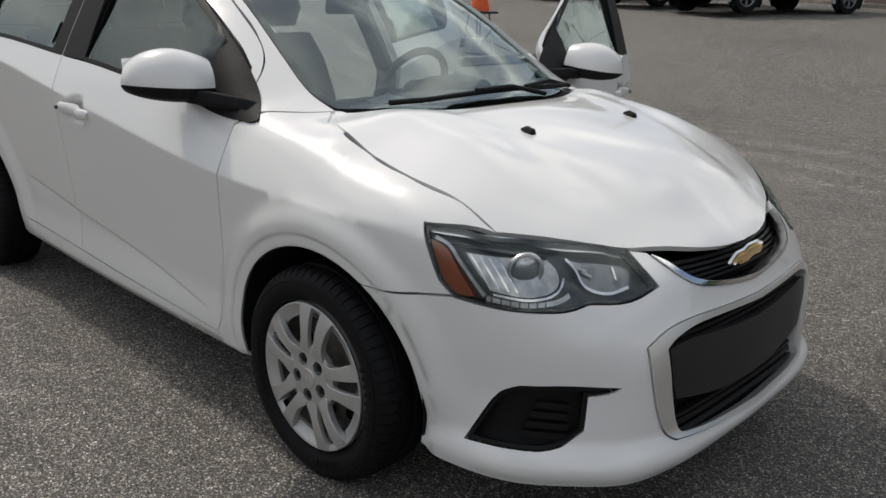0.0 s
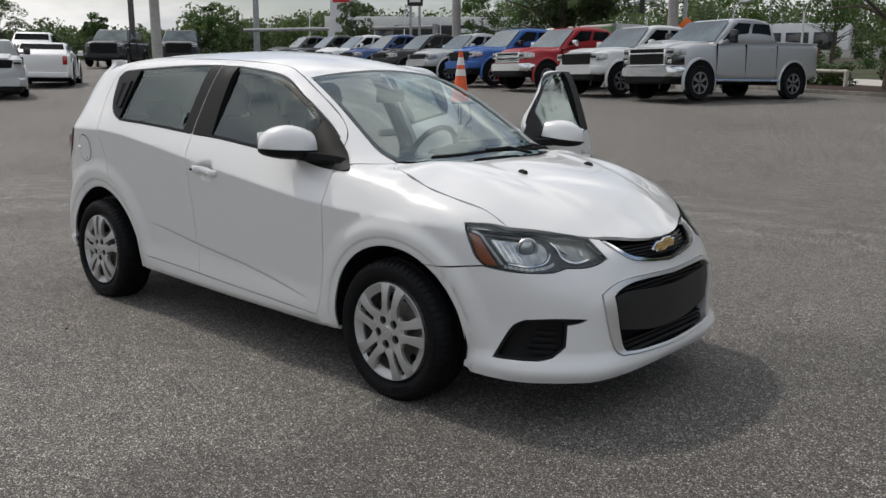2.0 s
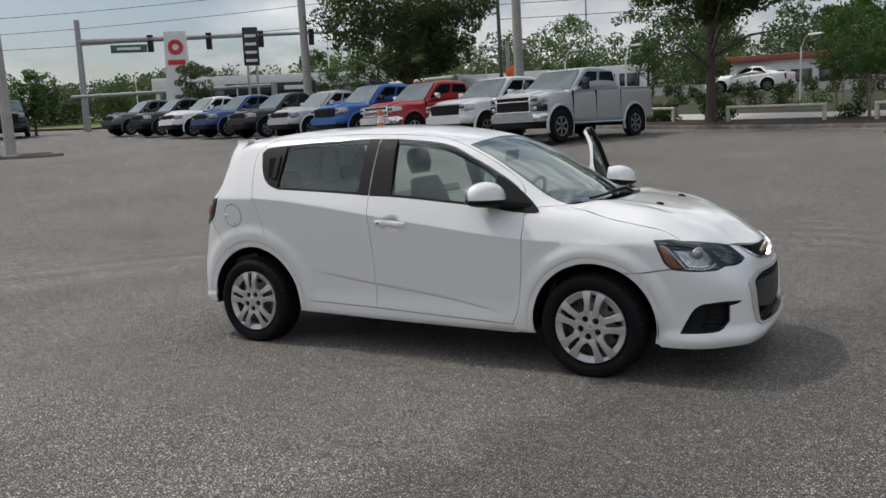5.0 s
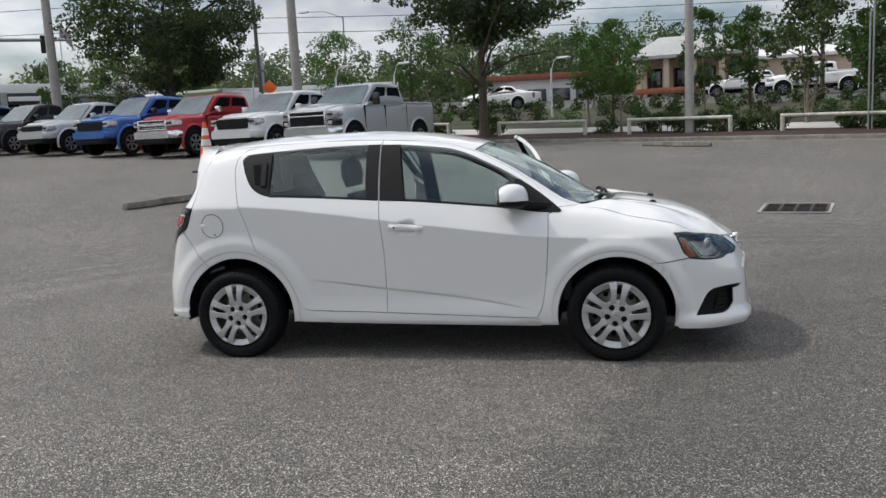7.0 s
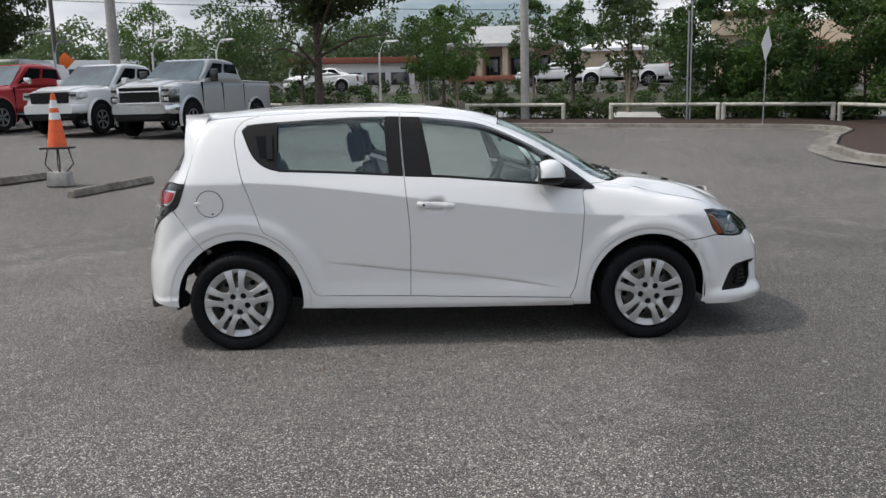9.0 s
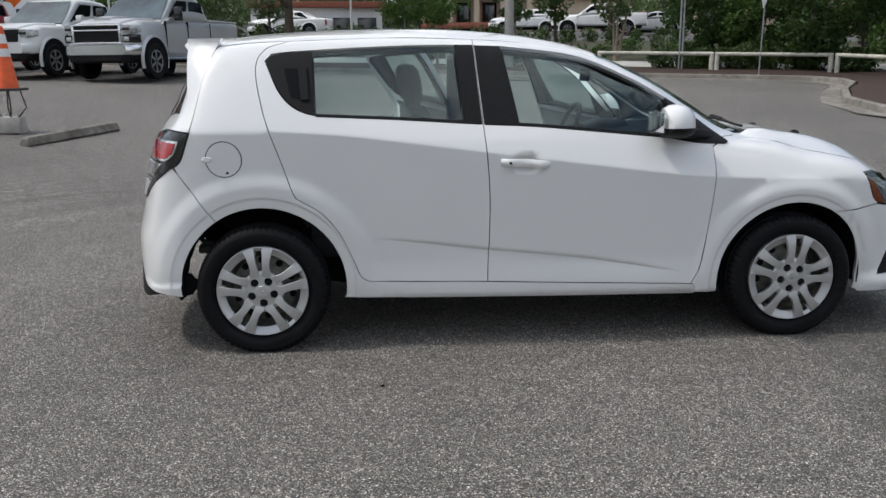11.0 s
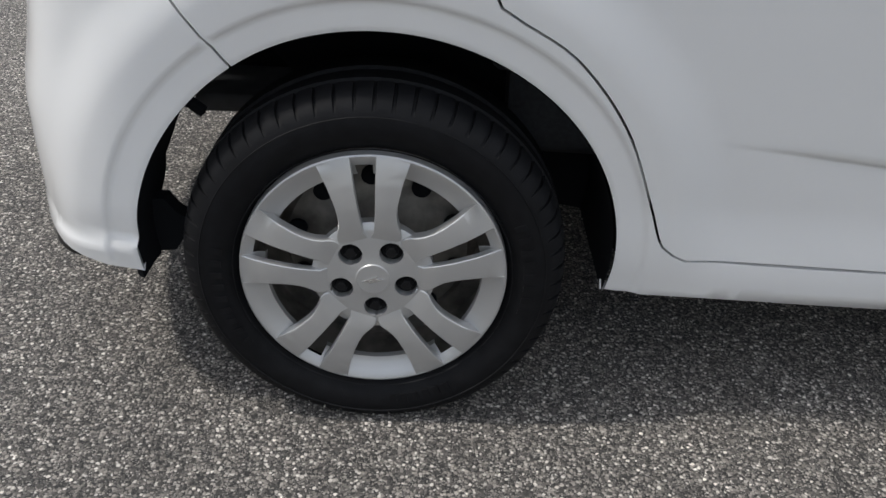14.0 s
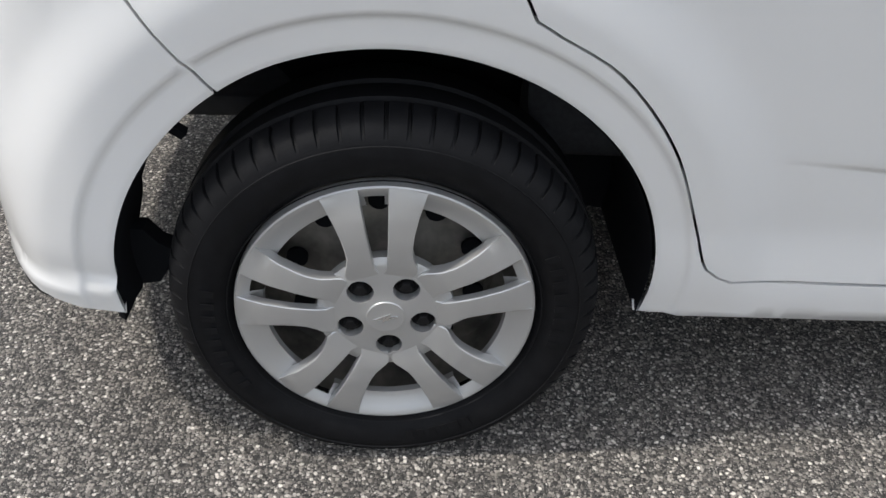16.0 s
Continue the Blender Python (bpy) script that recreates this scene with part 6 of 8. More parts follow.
def leaves_mesh(name, centres, radii, per, size, seed, flat=1.0, shell=.55):
    """Leaf tufts round many centres: small folded quads turned at random, denser towards each clump's skin."""
    rng = np.random.default_rng(seed)
    C, R = np.repeat(np.array(centres), per, 0), np.repeat(np.array(radii), per)
    n = len(C)
    d = rng.normal(size=(n, 3))
    d /= np.linalg.norm(d, axis=1)[:, None]
    r = R * (shell + (1 - shell) * rng.random(n) ** .7)
    p = C + d * r[:, None] * np.array((1, 1, flat))
    a = rng.normal(size=(n, 3))
    a /= np.linalg.norm(a, axis=1)[:, None]
    b = np.cross(a, rng.normal(size=(n, 3)))
    b /= np.linalg.norm(b, axis=1)[:, None]
    s = size * (.6 + .8 * rng.random(n))[:, None]
    V = np.stack((p - a * s, p - b * s * .55, p + a * s, p + b * s * .55), 1).reshape(-1, 3)
    me = bpy.data.meshes.new(name)
    me.from_pydata(V.tolist(), [], [(4 * i, 4 * i + 1, 4 * i + 2, 4 * i + 3) for i in range(n)])
    return me


def tree(x, y, height, crown_r, crown_z, leaf, bark, trunk_r, clumps, per, size, seed, label, squash=.8, z=None, clump_r=None, stems=1, gaps=-.22):
    """A tapered trunk with limbs, and a crown of leaf clumps at the limbs' ends."""
    rng = random.Random(seed)
    z0 = ground_z(x, y) if z is None else z
    t = thing("tree", label, "tree", at=Matrix.Translation((x, y, z0)))
    bm = bmesh.new()
    tips = []
    for st in range(stems):
        lean = (rng.uniform(-.05, .05) + (.12 * math.cos(st * 2.4) if stems > 1 else 0), rng.uniform(-.05, .05) + (.12 * math.sin(st * 2.4) if stems > 1 else 0))
        top = height * .72
        pts = [(lean[0] * k * top, lean[1] * k * top + .04 * math.sin(k * 5 + st), top * k) for k in (0, .12, .3, .5, .75, 1)]
        tube(bm, pts, trunk_r, 9, radii=[trunk_r * f for f in (1.35, 1.0, .85, .7, .45, .18)])
        for k in range(max(4, 10 // stems)):
            f = rng.uniform(crown_z * .62, .95)
            a = rng.uniform(0, 6.283)
            p = Vector((lean[0] * top * f, lean[1] * top * f, top * f))
            q = p + Vector((math.cos(a), math.sin(a), rng.uniform(.15, .7))) * crown_r * rng.uniform(.5, .85)
            tube(bm, [p, p.lerp(q, .5) + Vector((0, 0, .06 * crown_r)), q], trunk_r * .3, 6, radii=[trunk_r * .38, trunk_r * .24, trunk_r * .08])
            tips.append(q)
    part("trunk", bm, bark, t)
    centres, radii = [], []
    mid = height * (crown_z + 1) / 2
    half = height * (1 - crown_z) / 2
    cr = clump_r or crown_r * .28
    while len(centres) < clumps:
        a, h, r = rng.uniform(0, 6.283), rng.uniform(-1, 1), rng.random() ** .55
        w = math.sqrt(max(0, 1 - abs(h) ** 2.2)) * (1 if h > -.3 else .9)
        px, py = crown_r * r * w * math.cos(a), crown_r * r * w * math.sin(a)
        if noise.noise(Vector((px * .5 + seed, py * .5, h * 2))) < gaps:
            continue
        centres.append((px, py, mid + h * half))
        radii.append(cr * rng.uniform(.55, 1.15))
    part("crown", leaves_mesh("crown", centres, radii, per, size, seed, squash), leaf, t, smooth=False)
    return t


def upper_z(x, y):
    off = (Vector((x, y)) - K0).dot(KN)
    return ground_z(x, y) + .95 + .65 * (off - 16) / 54


def shrub(x, y, r, h, leaf, seed, label, n=420, size=.055, dz=.18):
    t = thing("shrub", label, "shrub", "shrubs on the bank", at=Matrix.Translation((x, y, ground_z(x, y) + dz)))
    rng = random.Random(seed)
    cs = [(rng.uniform(-.45, .45) * r, rng.uniform(-.45, .45) * r, h * rng.uniform(.35, .7)) for _ in range(6)]
    part("foliage", leaves_mesh("foliage", cs, [r * .6] * 6, n // 6, size, seed, h / (2 * r) + .3), leaf, t, smooth=False)
    bm = bmesh.new()
    for k in range(3):
        a = k * 2.1
        tube(bm, [(0, 0, -.05), (.3 * r * math.cos(a), .3 * r * math.sin(a), h * .5)], .02, 5)
    part("stem", bm, BARK, t)


def hedge(s0, s1, off, width, height, seed):
    a, b = along(s0, off), along(s1, off)
    n = max(2, int((b - a).length / .17))
    rng = random.Random(seed)
    cs = []
    for i in range(n):
        p = a.lerp(b, (i + .5) / n)
        for k in range(4):
            q = p + KN * rng.uniform(-.5, .5) * width
            cs.append((q.x, q.y, ground_z(q.x, q.y) + (.25 + rng.uniform(.02, .82) * height)))
    t = thing("hedge", "clipped dark green hedge with leafy lower stems", "hedge", "hedges behind the rails")
    part("foliage", leaves_mesh("foliage", cs, [.22] * len(cs), 58, .05, seed, .8, .3), HEDGE, t, smooth=False)
    bm = bmesh.new()
    for i in range(n):
        p = a.lerp(b, (i + .5) / n)
        z = ground_z(p.x, p.y)
        tube(bm, [(p.x, p.y, z + .1), (p.x + rng.uniform(-.1, .1), p.y, z + .2 + height * .6)], .014, 5)
    part("stem", bm, BARK, t)
    tagged(t.children[1], kind="stuff")


def make_plants():
    tree(-21.0, 34.2, 9.6, 4.8, .30, OAK, BARK, .30, 300, 120, .095, 11, "large live oak with a broad dark green crown", squash=.62, clump_r=.85, gaps=-.06)
    tree(-4.0, 28.4, 9.4, 4.8, .45, OAK, BARK, .19, 260, 110, .085, 12, "large live oak with open dark green crown", squash=.62, clump_r=.80, gaps=-.06)
    tree(1.5, 27.6, 4.3, 1.35, .42, YOUNG, PALE_BARK, .055, 44, 80, .060, 13, "young tree with bright green leaves in mulch")
    tree(.2, 31.2, 4.4, 1.3, .38, YOUNG, PALE_BARK, .055, 40, 80, .060, 31, "young tree with bright green leaves on the bank")
    tree(4.9, 30.2, 4.9, 1.15, .38, DENSE, PALE_BARK, .06, 44, 90, .060, 14, "slim young tree with dark green leaves")
    tree(8.2, 27.4, 4.5, 1.35, .42, OAK, PALE_BARK, .06, 30, 62, .085, 15, "young tree with several pale stems", stems=3)
    for k, (x, y, h, r) in enumerate(((10.6, 25.4, 4.6, 1.6), (12.2, 24.4, 4.2, 1.6), (13.4, 22.9, 4.1, 1.6), (15.0, 22.4, 4.4, 1.7), (15.6, 20.6, 4.1, 1.6), (17.2, 21.4, 4.6, 1.9), (16.3, 18.4, 3.9, 1.6), (18.0, 17.0, 4.2, 1.7), (17.6, 14.0, 4.0, 1.6))):
        tree(x, y, h * 1.12, r, .10, YOUNG if k % 3 == 1 else DENSE, BARK, .05, 95, 190, .058, 40 + k, "bushy young tree with fresh green foliage", squash=.9)
    tree(11.6, 40.5, 9.2, 2.6, .55, OAK, BARK, .14, 60, 60, .13, 61, "tall slender tree beyond the bank")
    # trees on the grass bank and along the street
    rng = random.Random(5)
    for k, (s, off, h, r) in enumerate(((-26, 8, 5.2, 2.2), (-21, 10, 5.0, 2.0), (-17, 7, 4.8, 1.9), (-6, 9, 5.0, 2.2), (-3, 12, 5.6, 2.3), (4, 7.5, 4.6, 1.7), (11, 8, 4.4, 1.4), (17, 8.5, 4.4, 1.5), (31, 12, 5.4, 2.2), (34, 9, 5.0, 2.2), (38, 7, 5.0, 2.2), (43, 10, 5.5, 2.4))):
        p = along(s, off)
        tree(p.x, p.y, h, r * .85, .34, (YOUNG, DENSE, FAR)[k % 3], BARK, .08, 52, 80, .068, 80 + k, "leafy street tree on the grass bank", z=ground_z(p.x, p.y) + .3 + .05 * (off - 5))
    for k in range(54):
        s, off = -24 + 1.3 * k + rng.uniform(-.5, .5), rng.choice((6.0, 7.2, 8.4, 9.6, 11.0))
        p = along(s, off)
        shrub(p.x, p.y, rng.uniform(.45, .75), rng.uniform(.6, .95), (HEDGE, DENSE, OAK)[k % 3], 200 + k, "rounded dark green shrub in mulch on the bank", dz=.24 + .05 * (off - 4.6))
    for k in range(38):
        p = along(-7 + 1.12 * k + rng.uniform(-.2, .2), 14.6 + rng.uniform(-.4, .4))
        shrub(p.x, p.y, rng.uniform(.42, .58), rng.uniform(.75, 1.0), (HEDGE, OAK)[k % 2], 400 + k, "rounded dark green shrub at the edge of the upper lot", n=300, size=.07, dz=.22 + .61 * (14.6 - 4.62) / 11.38)
    for i, (s0, s1) in enumerate(((2.2, 6.0), (7.3, 8.5), (12.75, 13.4), (14.5, 19.75), (21.3, 28.0))):
        hedge(s0, s1, 1.95, .60, .80, 300 + i)
    # trees at the street's far side, left
    for k, (x, y, h, r) in enumerate(((-56, 27, 3.6, 1.2), (-62, 30, 3.0, 1.2), (-52.5, 34, 4.2, 1.2), (-38.5, 36, 4.3, 1.5), (-36, 46, 5.0, 1.7), (-31.5, 47, 5.4, 2.1), (-28, 48, 5.2, 2.2), (-70, 26, 5.0, 2.0))):
        tree(x, y, h, r, .3, (DENSE, FAR_DARK)[k % 2], BARK, .09, 40, 110, .075, 120 + k, "small roadside tree with dense green crown")


def far_woods():
    """The wooded skyline all round the lot, past picking apart."""
    rng = random.Random(9)
    near, dark = ([], []), ([], [])
    for k in range(640):
        a = radians(rng.uniform(28, 176))
        d = rng.uniform(84, 120)
        x, y = d * math.cos(a), d * math.sin(a)
        h = rng.uniform(4.5, 8.5) * (1.0 + .25 * noise.noise(Vector((a * 7, 0, 0)))) * (.38 if math.degrees(a) > 148 else .62 if math.degrees(a) > 128 else 1) + (1.5 if 70 < math.degrees(a) < 105 else 0)
        base = ground_z(max(x, -80), min(y, 80))
        dest = near if rng.random() < .55 else dark
        for j in range(5):
            dest[0].append((x + rng.uniform(-2, 2), y + rng.uniform(-2, 2), base + h * (.25 + .17 * j) * rng.uniform(.85, 1.1)))
            dest[1].append(rng.uniform(1.3, 2.3) * (1.15 - .12 * j))
    for k in range(260):   # round the rest of the horizon, behind the camera
        a = radians(rng.uniform(180, 388))
        d = rng.uniform(70, 100)
        x, y = d * math.cos(a), d * math.sin(a)
        for j in range(4):
            dark[0].append((x + rng.uniform(-2, 2), y + rng.uniform(-2, 2), 1.0 + 2.3 * j))
            dark[1].append(rng.uniform(1.6, 2.6))
    for (c, r), mat in ((near, FAR), (dark, FAR_DARK)):
        me = leaves_mesh("far_woods", c, r, 95, .20, 77, .9, .4)
        me.materials.append(mat)
        woods = new("far_woods", me)
        woods.matrix_basis = LAID
        tagged(woods, "distant belt of green trees", "woods", kind="stuff")


# ---- vehicles ----
TINT = shader("tinted_glass", (.006, .0075, .008), .06, spec=.10)
# windshield base is lightened and mottled to paint in the sky's reflection
SCREEN = shader("screen_glass_sky_tone", (.075, .115, .125), .05, spec=.8, vary=.6, scale=1.2)
ALLOY = shader("alloy_rim", (.30, .30, .31), .35, metal=.7, vary=.2, scale=14)
LAMP_GLASS = shader("lamp_glass", (.62, .63, .63), .15, metal=.4, coat=1.0, vary=.5, scale=9)


def paint(name, c, metal=.35):
    return shader(name, c, .36, metal=metal, coat=.35)


PAINTS = {"silver": paint("silver_paint", (.52, .53, .54), .5), "pale": paint("pale_silver_paint", (.64, .65, .65), .35), "red": paint("red_paint", (.33, .010, .018), .2), "blue": paint("blue_paint", (.018, .10, .34), .25),
          "grey": paint("light_grey_paint", (.46, .47, .47), .3), "black": paint("black_paint", (.012, .013, .016), .2), "steel_blue": paint("steel_blue_paint", (.035, .075, .20), .4), "white": paint("white_truck_paint", (.78, .78, .77), 0), "dark_grey": paint("dark_grey_paint", (.09, .092, .095), .5)}


def vehicle_wheel(root, x, y, r, rim, w=.13):
    bm = bmesh.new()
    lathe(bm, [(r * .60, -w * .8), (r * .72, -w), (r * .93, -w * .95), (r, -w * .62), (r, w * .62), (r * .93, w * .95), (r * .6, w * .8)], 28)
    t = part("wheel", bm, RUBBER, root)
    t.location = (x, y, r)
    s = 1 if y > 0 else -1
    bm = bmesh.new()
    lathe(bm, [(0, s * .02), (r * .16, s * .022), (r * .2, 0), (r * .5, -s * .03), (r * .58, s * .03), (r * .63, s * .02)], 24)
    hub = part("rim", bm, BLACK_TRIM if rim is not None else SILVER, t)
    hub.location.y = s * w * .55
    if rim is not None:
        bm = bmesh.new()
        lathe(bm, [(r * .575, s * .030), (r * .60, s * .040), (r * .635, s * .036), (r * .645, s * .020)], 28)
        part("rim_ring", bm, rim, hub)
        for k in range(6):
            bm = bmesh.new()
            for a in (-.10, .10):
                box(bm, -r * .04, r * .04, -.010, .010, r * .08, r * .60, .006, Matrix.Rotation(k * math.pi / 3 + a, 4, "Y"))
            sp = part("spoke", bm, rim, hub)
            sp.location.y = s * .02


def quad_plate(bm, pts, thick):
    """A pane through four or more points in one plane, with thickness."""
    P = [Vector(p) for p in pts]
    n = (P[1] - P[0]).cross(P[2] - P[0]).normalized() * thick
    a, b = [bm.verts.new(p) for p in P], [bm.verts.new(p + n) for p in P]
    k = len(P)
    fs = [bm.faces.new(a), bm.faces.new(b[::-1])] + [bm.faces.new((a[i], b[i], b[(i + 1) % k], a[(i + 1) % k])) for i in range(k)]
    bmesh.ops.recalc_face_normals(bm, faces=fs)
    return bm


def pickup(name, paint_key, label, place, turn, L=5.6, W=1.0, H=1.85, WB=3.6, hood=1.20, belt=1.26, grille=BLACK_TRIM, surround=None, bumper=None, lower=BLACK_TRIM, rim=ALLOY, r=.40, kind="pickup", scoop=False, towing=False, bar=None, group="trucks parked in a row"):
    """A pickup or off-road car: body, bed, cab with panes, grille, lamps, bumpers, mirrors, wheels. x points ahead; the origin lies under its middle."""
    P = PAINTS[paint_key]
    root = thing(name, label, "truck" if kind == "pickup" else "car", group, at=Matrix.Translation(place) @ Matrix.Rotation(turn, 4, "Z"))
    f, b = WB / 2 + .92, WB / 2 - L + .92
    zb = {"pickup": .55, "suv": .46, "sedan": .28}[kind]
    ends = f - .30
    body = loft([(b, W * .88, W * .86, zb + .20, belt - .02, .08), (b + .05, W * .94, W * .92, zb + .12, belt + .03, .10), (b + .25, W * .985, W * .97, zb + .04, belt + .05, .12), (b + 1.2, W, W * .985, zb, belt + .05, .13), (.0, W, W * .970, zb - .02, belt, .15), (WB / 2 - .75, W, W * .960, zb, belt - .02, .17),
                 (WB / 2 - .2, W, W * .950, zb + .04, belt * .4 + hood * .6 - .01, .19), (WB / 2 + .25, W, W * .94, zb + .06, hood + .005, .20), (ends - .18, W * .995, W * .92, zb + .08, hood - .04, .20), (ends, W * .97, W * .88, zb + .10, hood - .075, .19), (f - .15, W * .92, W * .82, zb + .12, hood - .12, .17), (f - .06, W * .84, W * .75, zb + .14, hood - .17, .14), (f - .02, W * .74, W * .66, zb + .17, hood - .22, .10)], 5)
    body = part("body", body, P, root)
    bm = loft([(WB / 2 - .62, W * .78, W * .70, belt - .2, hood + .07, .08), (WB / 2 + .2, W * .76, W * .68, hood - .2, hood + .055, .08), (f - .30, W * .72, W * .62, hood - .25, hood - .01, .08), (f - .10, W * .66, W * .56, hood - .3, hood - .09, .07)], 3)
    part("hood", bm, P, root)
    if scoop:
        bm = loft([(WB / 2 - .1, .30, .26, hood, hood + .105, .03), (WB / 2 + .35, .30, .24, hood, hood + .10, .03), (WB / 2 + .62, .26, .20, hood - .03, hood + .055, .02)], 3)
        part("hood_scoop", bm, P, root)
    # cab
    back = b + 1.85 if kind == "pickup" else b + (.25 if kind == "suv" else .75)
    tr, tf = (back + .16, WB / 2 - 1.42) if kind == "pickup" else ((back + .30, WB / 2 - 1.42) if kind == "suv" else (back + .75, WB / 2 - 1.55))
    base_f = WB / 2 - .52
    w0, w1 = W * .955, W * .78
    low, roof = belt - .05, tf - tr
    bm = loft([(back, w0 * .94, w0 * .90, low, low + .10, .04), (back + (tr - back) * .5, w0 * .97, w0 * .90, low, (low + H) / 2, .12), (tr - .04, w0 * .985, w1 * 1.0, low, H - .10, .15), (tr + .10, w0, w1 * 1.02, low, H - .045, .17), (tr + roof * .35, w0, w1 * 1.03, low, H - .005, .18), (tr + roof * .7, w0, w1 * 1.03, low, H, .18),
               (tf - .12, w0, w1 * 1.02, low, H - .025, .17), (tf + .04, w0, w1 * 1.02, low, H - .075, .16), (tf + (base_f - tf) * .5, w0, w0 * .90, low, (low + H) / 2 - .035, .12), (base_f, w0, w0 * .93, low - .1, low - .02, .05)], 5)
    cab = part("cab", bm, P, root)

    def cab_at(x_f, h):
        """A point of the cab's side: share from rear to front, share of the height."""
        x0, x1 = back + (tr - back) * h, base_f + (tf - base_f) * h
        return Vector((x0 + (x1 - x0) * x_f, w0 + (w1 - w0) * h, belt - .05 + (H - belt + .05) * h))
    front = [Vector((base_f + (tf - base_f) * h + .006, sy * (w0 + (w1 - w0) * h) * (.93 - .05 * h), belt - .05 + (H - belt + .05) * h + .004)) for h, sy in ((.10, 1), (.10, -1), (.90, -1), (.90, 1))]
    part("windshield", quad_plate(bmesh.new(), front, .006), SCREEN, cab)
    rear = [Vector((back + (tr - back) * h - .006, sy * (w0 + (w1 - w0) * h) * .86, belt - .05 + (H - belt + .05) * h)) for h, sy in ((.2, 1), (.2, -1), (.86, -1), (.86, 1))]
    part("rear_window", quad_plate(bmesh.new(), rear, -.006), TINT, cab)
    cuts = ((.09, .47), (.53, .90)) if kind != "suv" else ((.05, .27), (.31, .60), (.64, .91))
    for x0, x1 in cuts:
        for s in (1, -1):
            q = [cab_at(x0, .16), cab_at(x1 + (.02 if x1 > .85 else 0), .16), cab_at(x1 - (.06 if x1 > .85 else 0), .80), cab_at(x0 + .01, .80)]
            part("side_window", quad_plate(bmesh.new(), [Vector((v.x, s * (v.y + .010 + .035 * (v.z - belt)), v.z)) for v in q], .005 * s), TINT, cab)
    if kind == "pickup":
        # dark slab on the closed body in place of the bed's shaded hollow
        bm = bmesh.new()
        box(bm, b + .12, back - .03, -W * .86, W * .86, belt + .035, belt + .062, .01)
        part("bed_opening", bm, DARK, root)
        for s in (1, -1):
            bm = bmesh.new()
            box(bm, b + .08, back - .02, s * W * .90 - .04, s * W * .90 + .04, belt + .03, belt + .085, .02)
            part("bed_rail", bm, P, root)
    # face
    zg0, zg1 = (zb + .33 if kind == "pickup" else hood - .40), hood - .13
    bm = loft([(f - .12, W * .66, W * .68, zg0, zg1, .05), (f + .005, W * .62, W * .65, zg0 + .02, zg1 - .02, .05)], 3)
    g = part("grille", bm, grille, root)
    if surround is not None:
        for z in (zg0, zg1 - .03) + ((.5 * (zg0 + zg1),) if bar else (zg0 + .66 * (zg1 - zg0),) if towing else ()):
            bm = bmesh.new()
            box(bm, f - .10, f + .03, -W * .66, W * .66, z, z + .040, .012)
            part("grille_bar", bm, surround, g)
        for s in (1, -1):
            bm = bmesh.new()
            box(bm, f - .10, f + .025, s * W * .63 - .035, s * W * .63 + .035, zg0, zg1, .015)
            part("grille_bar", bm, surround, g)
    for k in range(int((zg1 - zg0 - .1) / .075)):
        bm = bmesh.new()
        z = zg0 + .07 + k * .075
        box(bm, f - .02, f + .014, -W * .58, W * .58, z, z + .018, .004)
        part("grille_slat", bm, surround if bar else BLACK_TRIM, g)
    for s in (1, -1):
        bm = loft([(f - .42, .05, .04, hood - .30, hood - .15, .03, s * W * .90), (f - .22, .12, .10, hood - .33, hood - .13, .04, s * W * .84), (f - .03, .13, .12, hood - .34, hood - .14, .04, s * W * .77)], 3)
        hl = part("headlight", bm, LAMP_GLASS, root)
        bm = bmesh.new()
        box(bm, f - .06, f - .015, s * W * .77 - .10, s * W * .77 + .10, hood - .27, hood - .20, .01)
        part("lamp_unit", bm, GLOSS_BLACK, hl)
        if towing:
            bm = loft([(f - .36, .05, .05, zg0 + .02, hood - .36, .03, s * W * .92), (f - .16, .12, .12, zg0 + .02, hood - .36, .04, s * W * .85), (f - .02, .12, .12, zg0 + .03, hood - .37, .04, s * W * .78)], 3)
            lo = part("lower_lamp", bm, GLOSS_BLACK, root)
            bm = bmesh.new()
            box(bm, f - .06, f - .008, s * W * .78 - .07, s * W * .78 + .07, zg0 + .06, hood - .42, .015)
            part("lamp_unit", bm, LAMP_GLASS, lo)
    bm = loft([(f - .40, W * .99, W * .985, zb + .06, zb + .32, .06), (f - .10, W * .97, W * .96, zb + .04, zb + .32, .07), (f + .09, W * .80, W * .80, zb + .06, zb + .30, .07)], 3)
    part("front_bumper", bm, bumper or P, root)
    bm = loft([(f - .40, W * .90, W * .95, zb - .14, zb + .09, .05), (f - .02, W * .80, W * .88, zb - .13, zb + .09, .05), (f + .07, W * .62, W * .72, zb - .08, zb + .09, .04)], 3)
    part("lower_fascia", bm, lower, root)
    for s in (1, -1):
        bm = bmesh.new()
        lathe(bm, [(0, -.02), (.055, -.018), (.06, .01)], 14)
        bmesh.ops.transform(bm, matrix=Matrix.Translation((f + .06, s * W * .66, zb + .19)) @ Matrix.Rotation(radians(90), 4, "Z"), verts=bm.verts)
        part("fog_lamp", bm, GLOSS_BLACK, root)
        size = 2.0 if towing else 1.15
        back_set = .52 if kind == "pickup" else .34
        bm = bmesh.new()
        box(bm, -.07, .07, -.10, .10, -.09 * size, .09 * size, .03, Matrix.Translation((base_f - back_set, s * (W + .13), belt + .16)))
        box(bm, -.03, .03, -.12, .04, -.025, .025, .01, Matrix.Translation((base_f - back_set, s * (W + .0), belt + .10)))
        part("mirror", bm, (GLOSS_BLACK if towing else CHROME) if surround is CHROME else (GLOSS_BLACK if paint_key in ("silver", "black", "blue") else P), root)
        bm = bmesh.new()
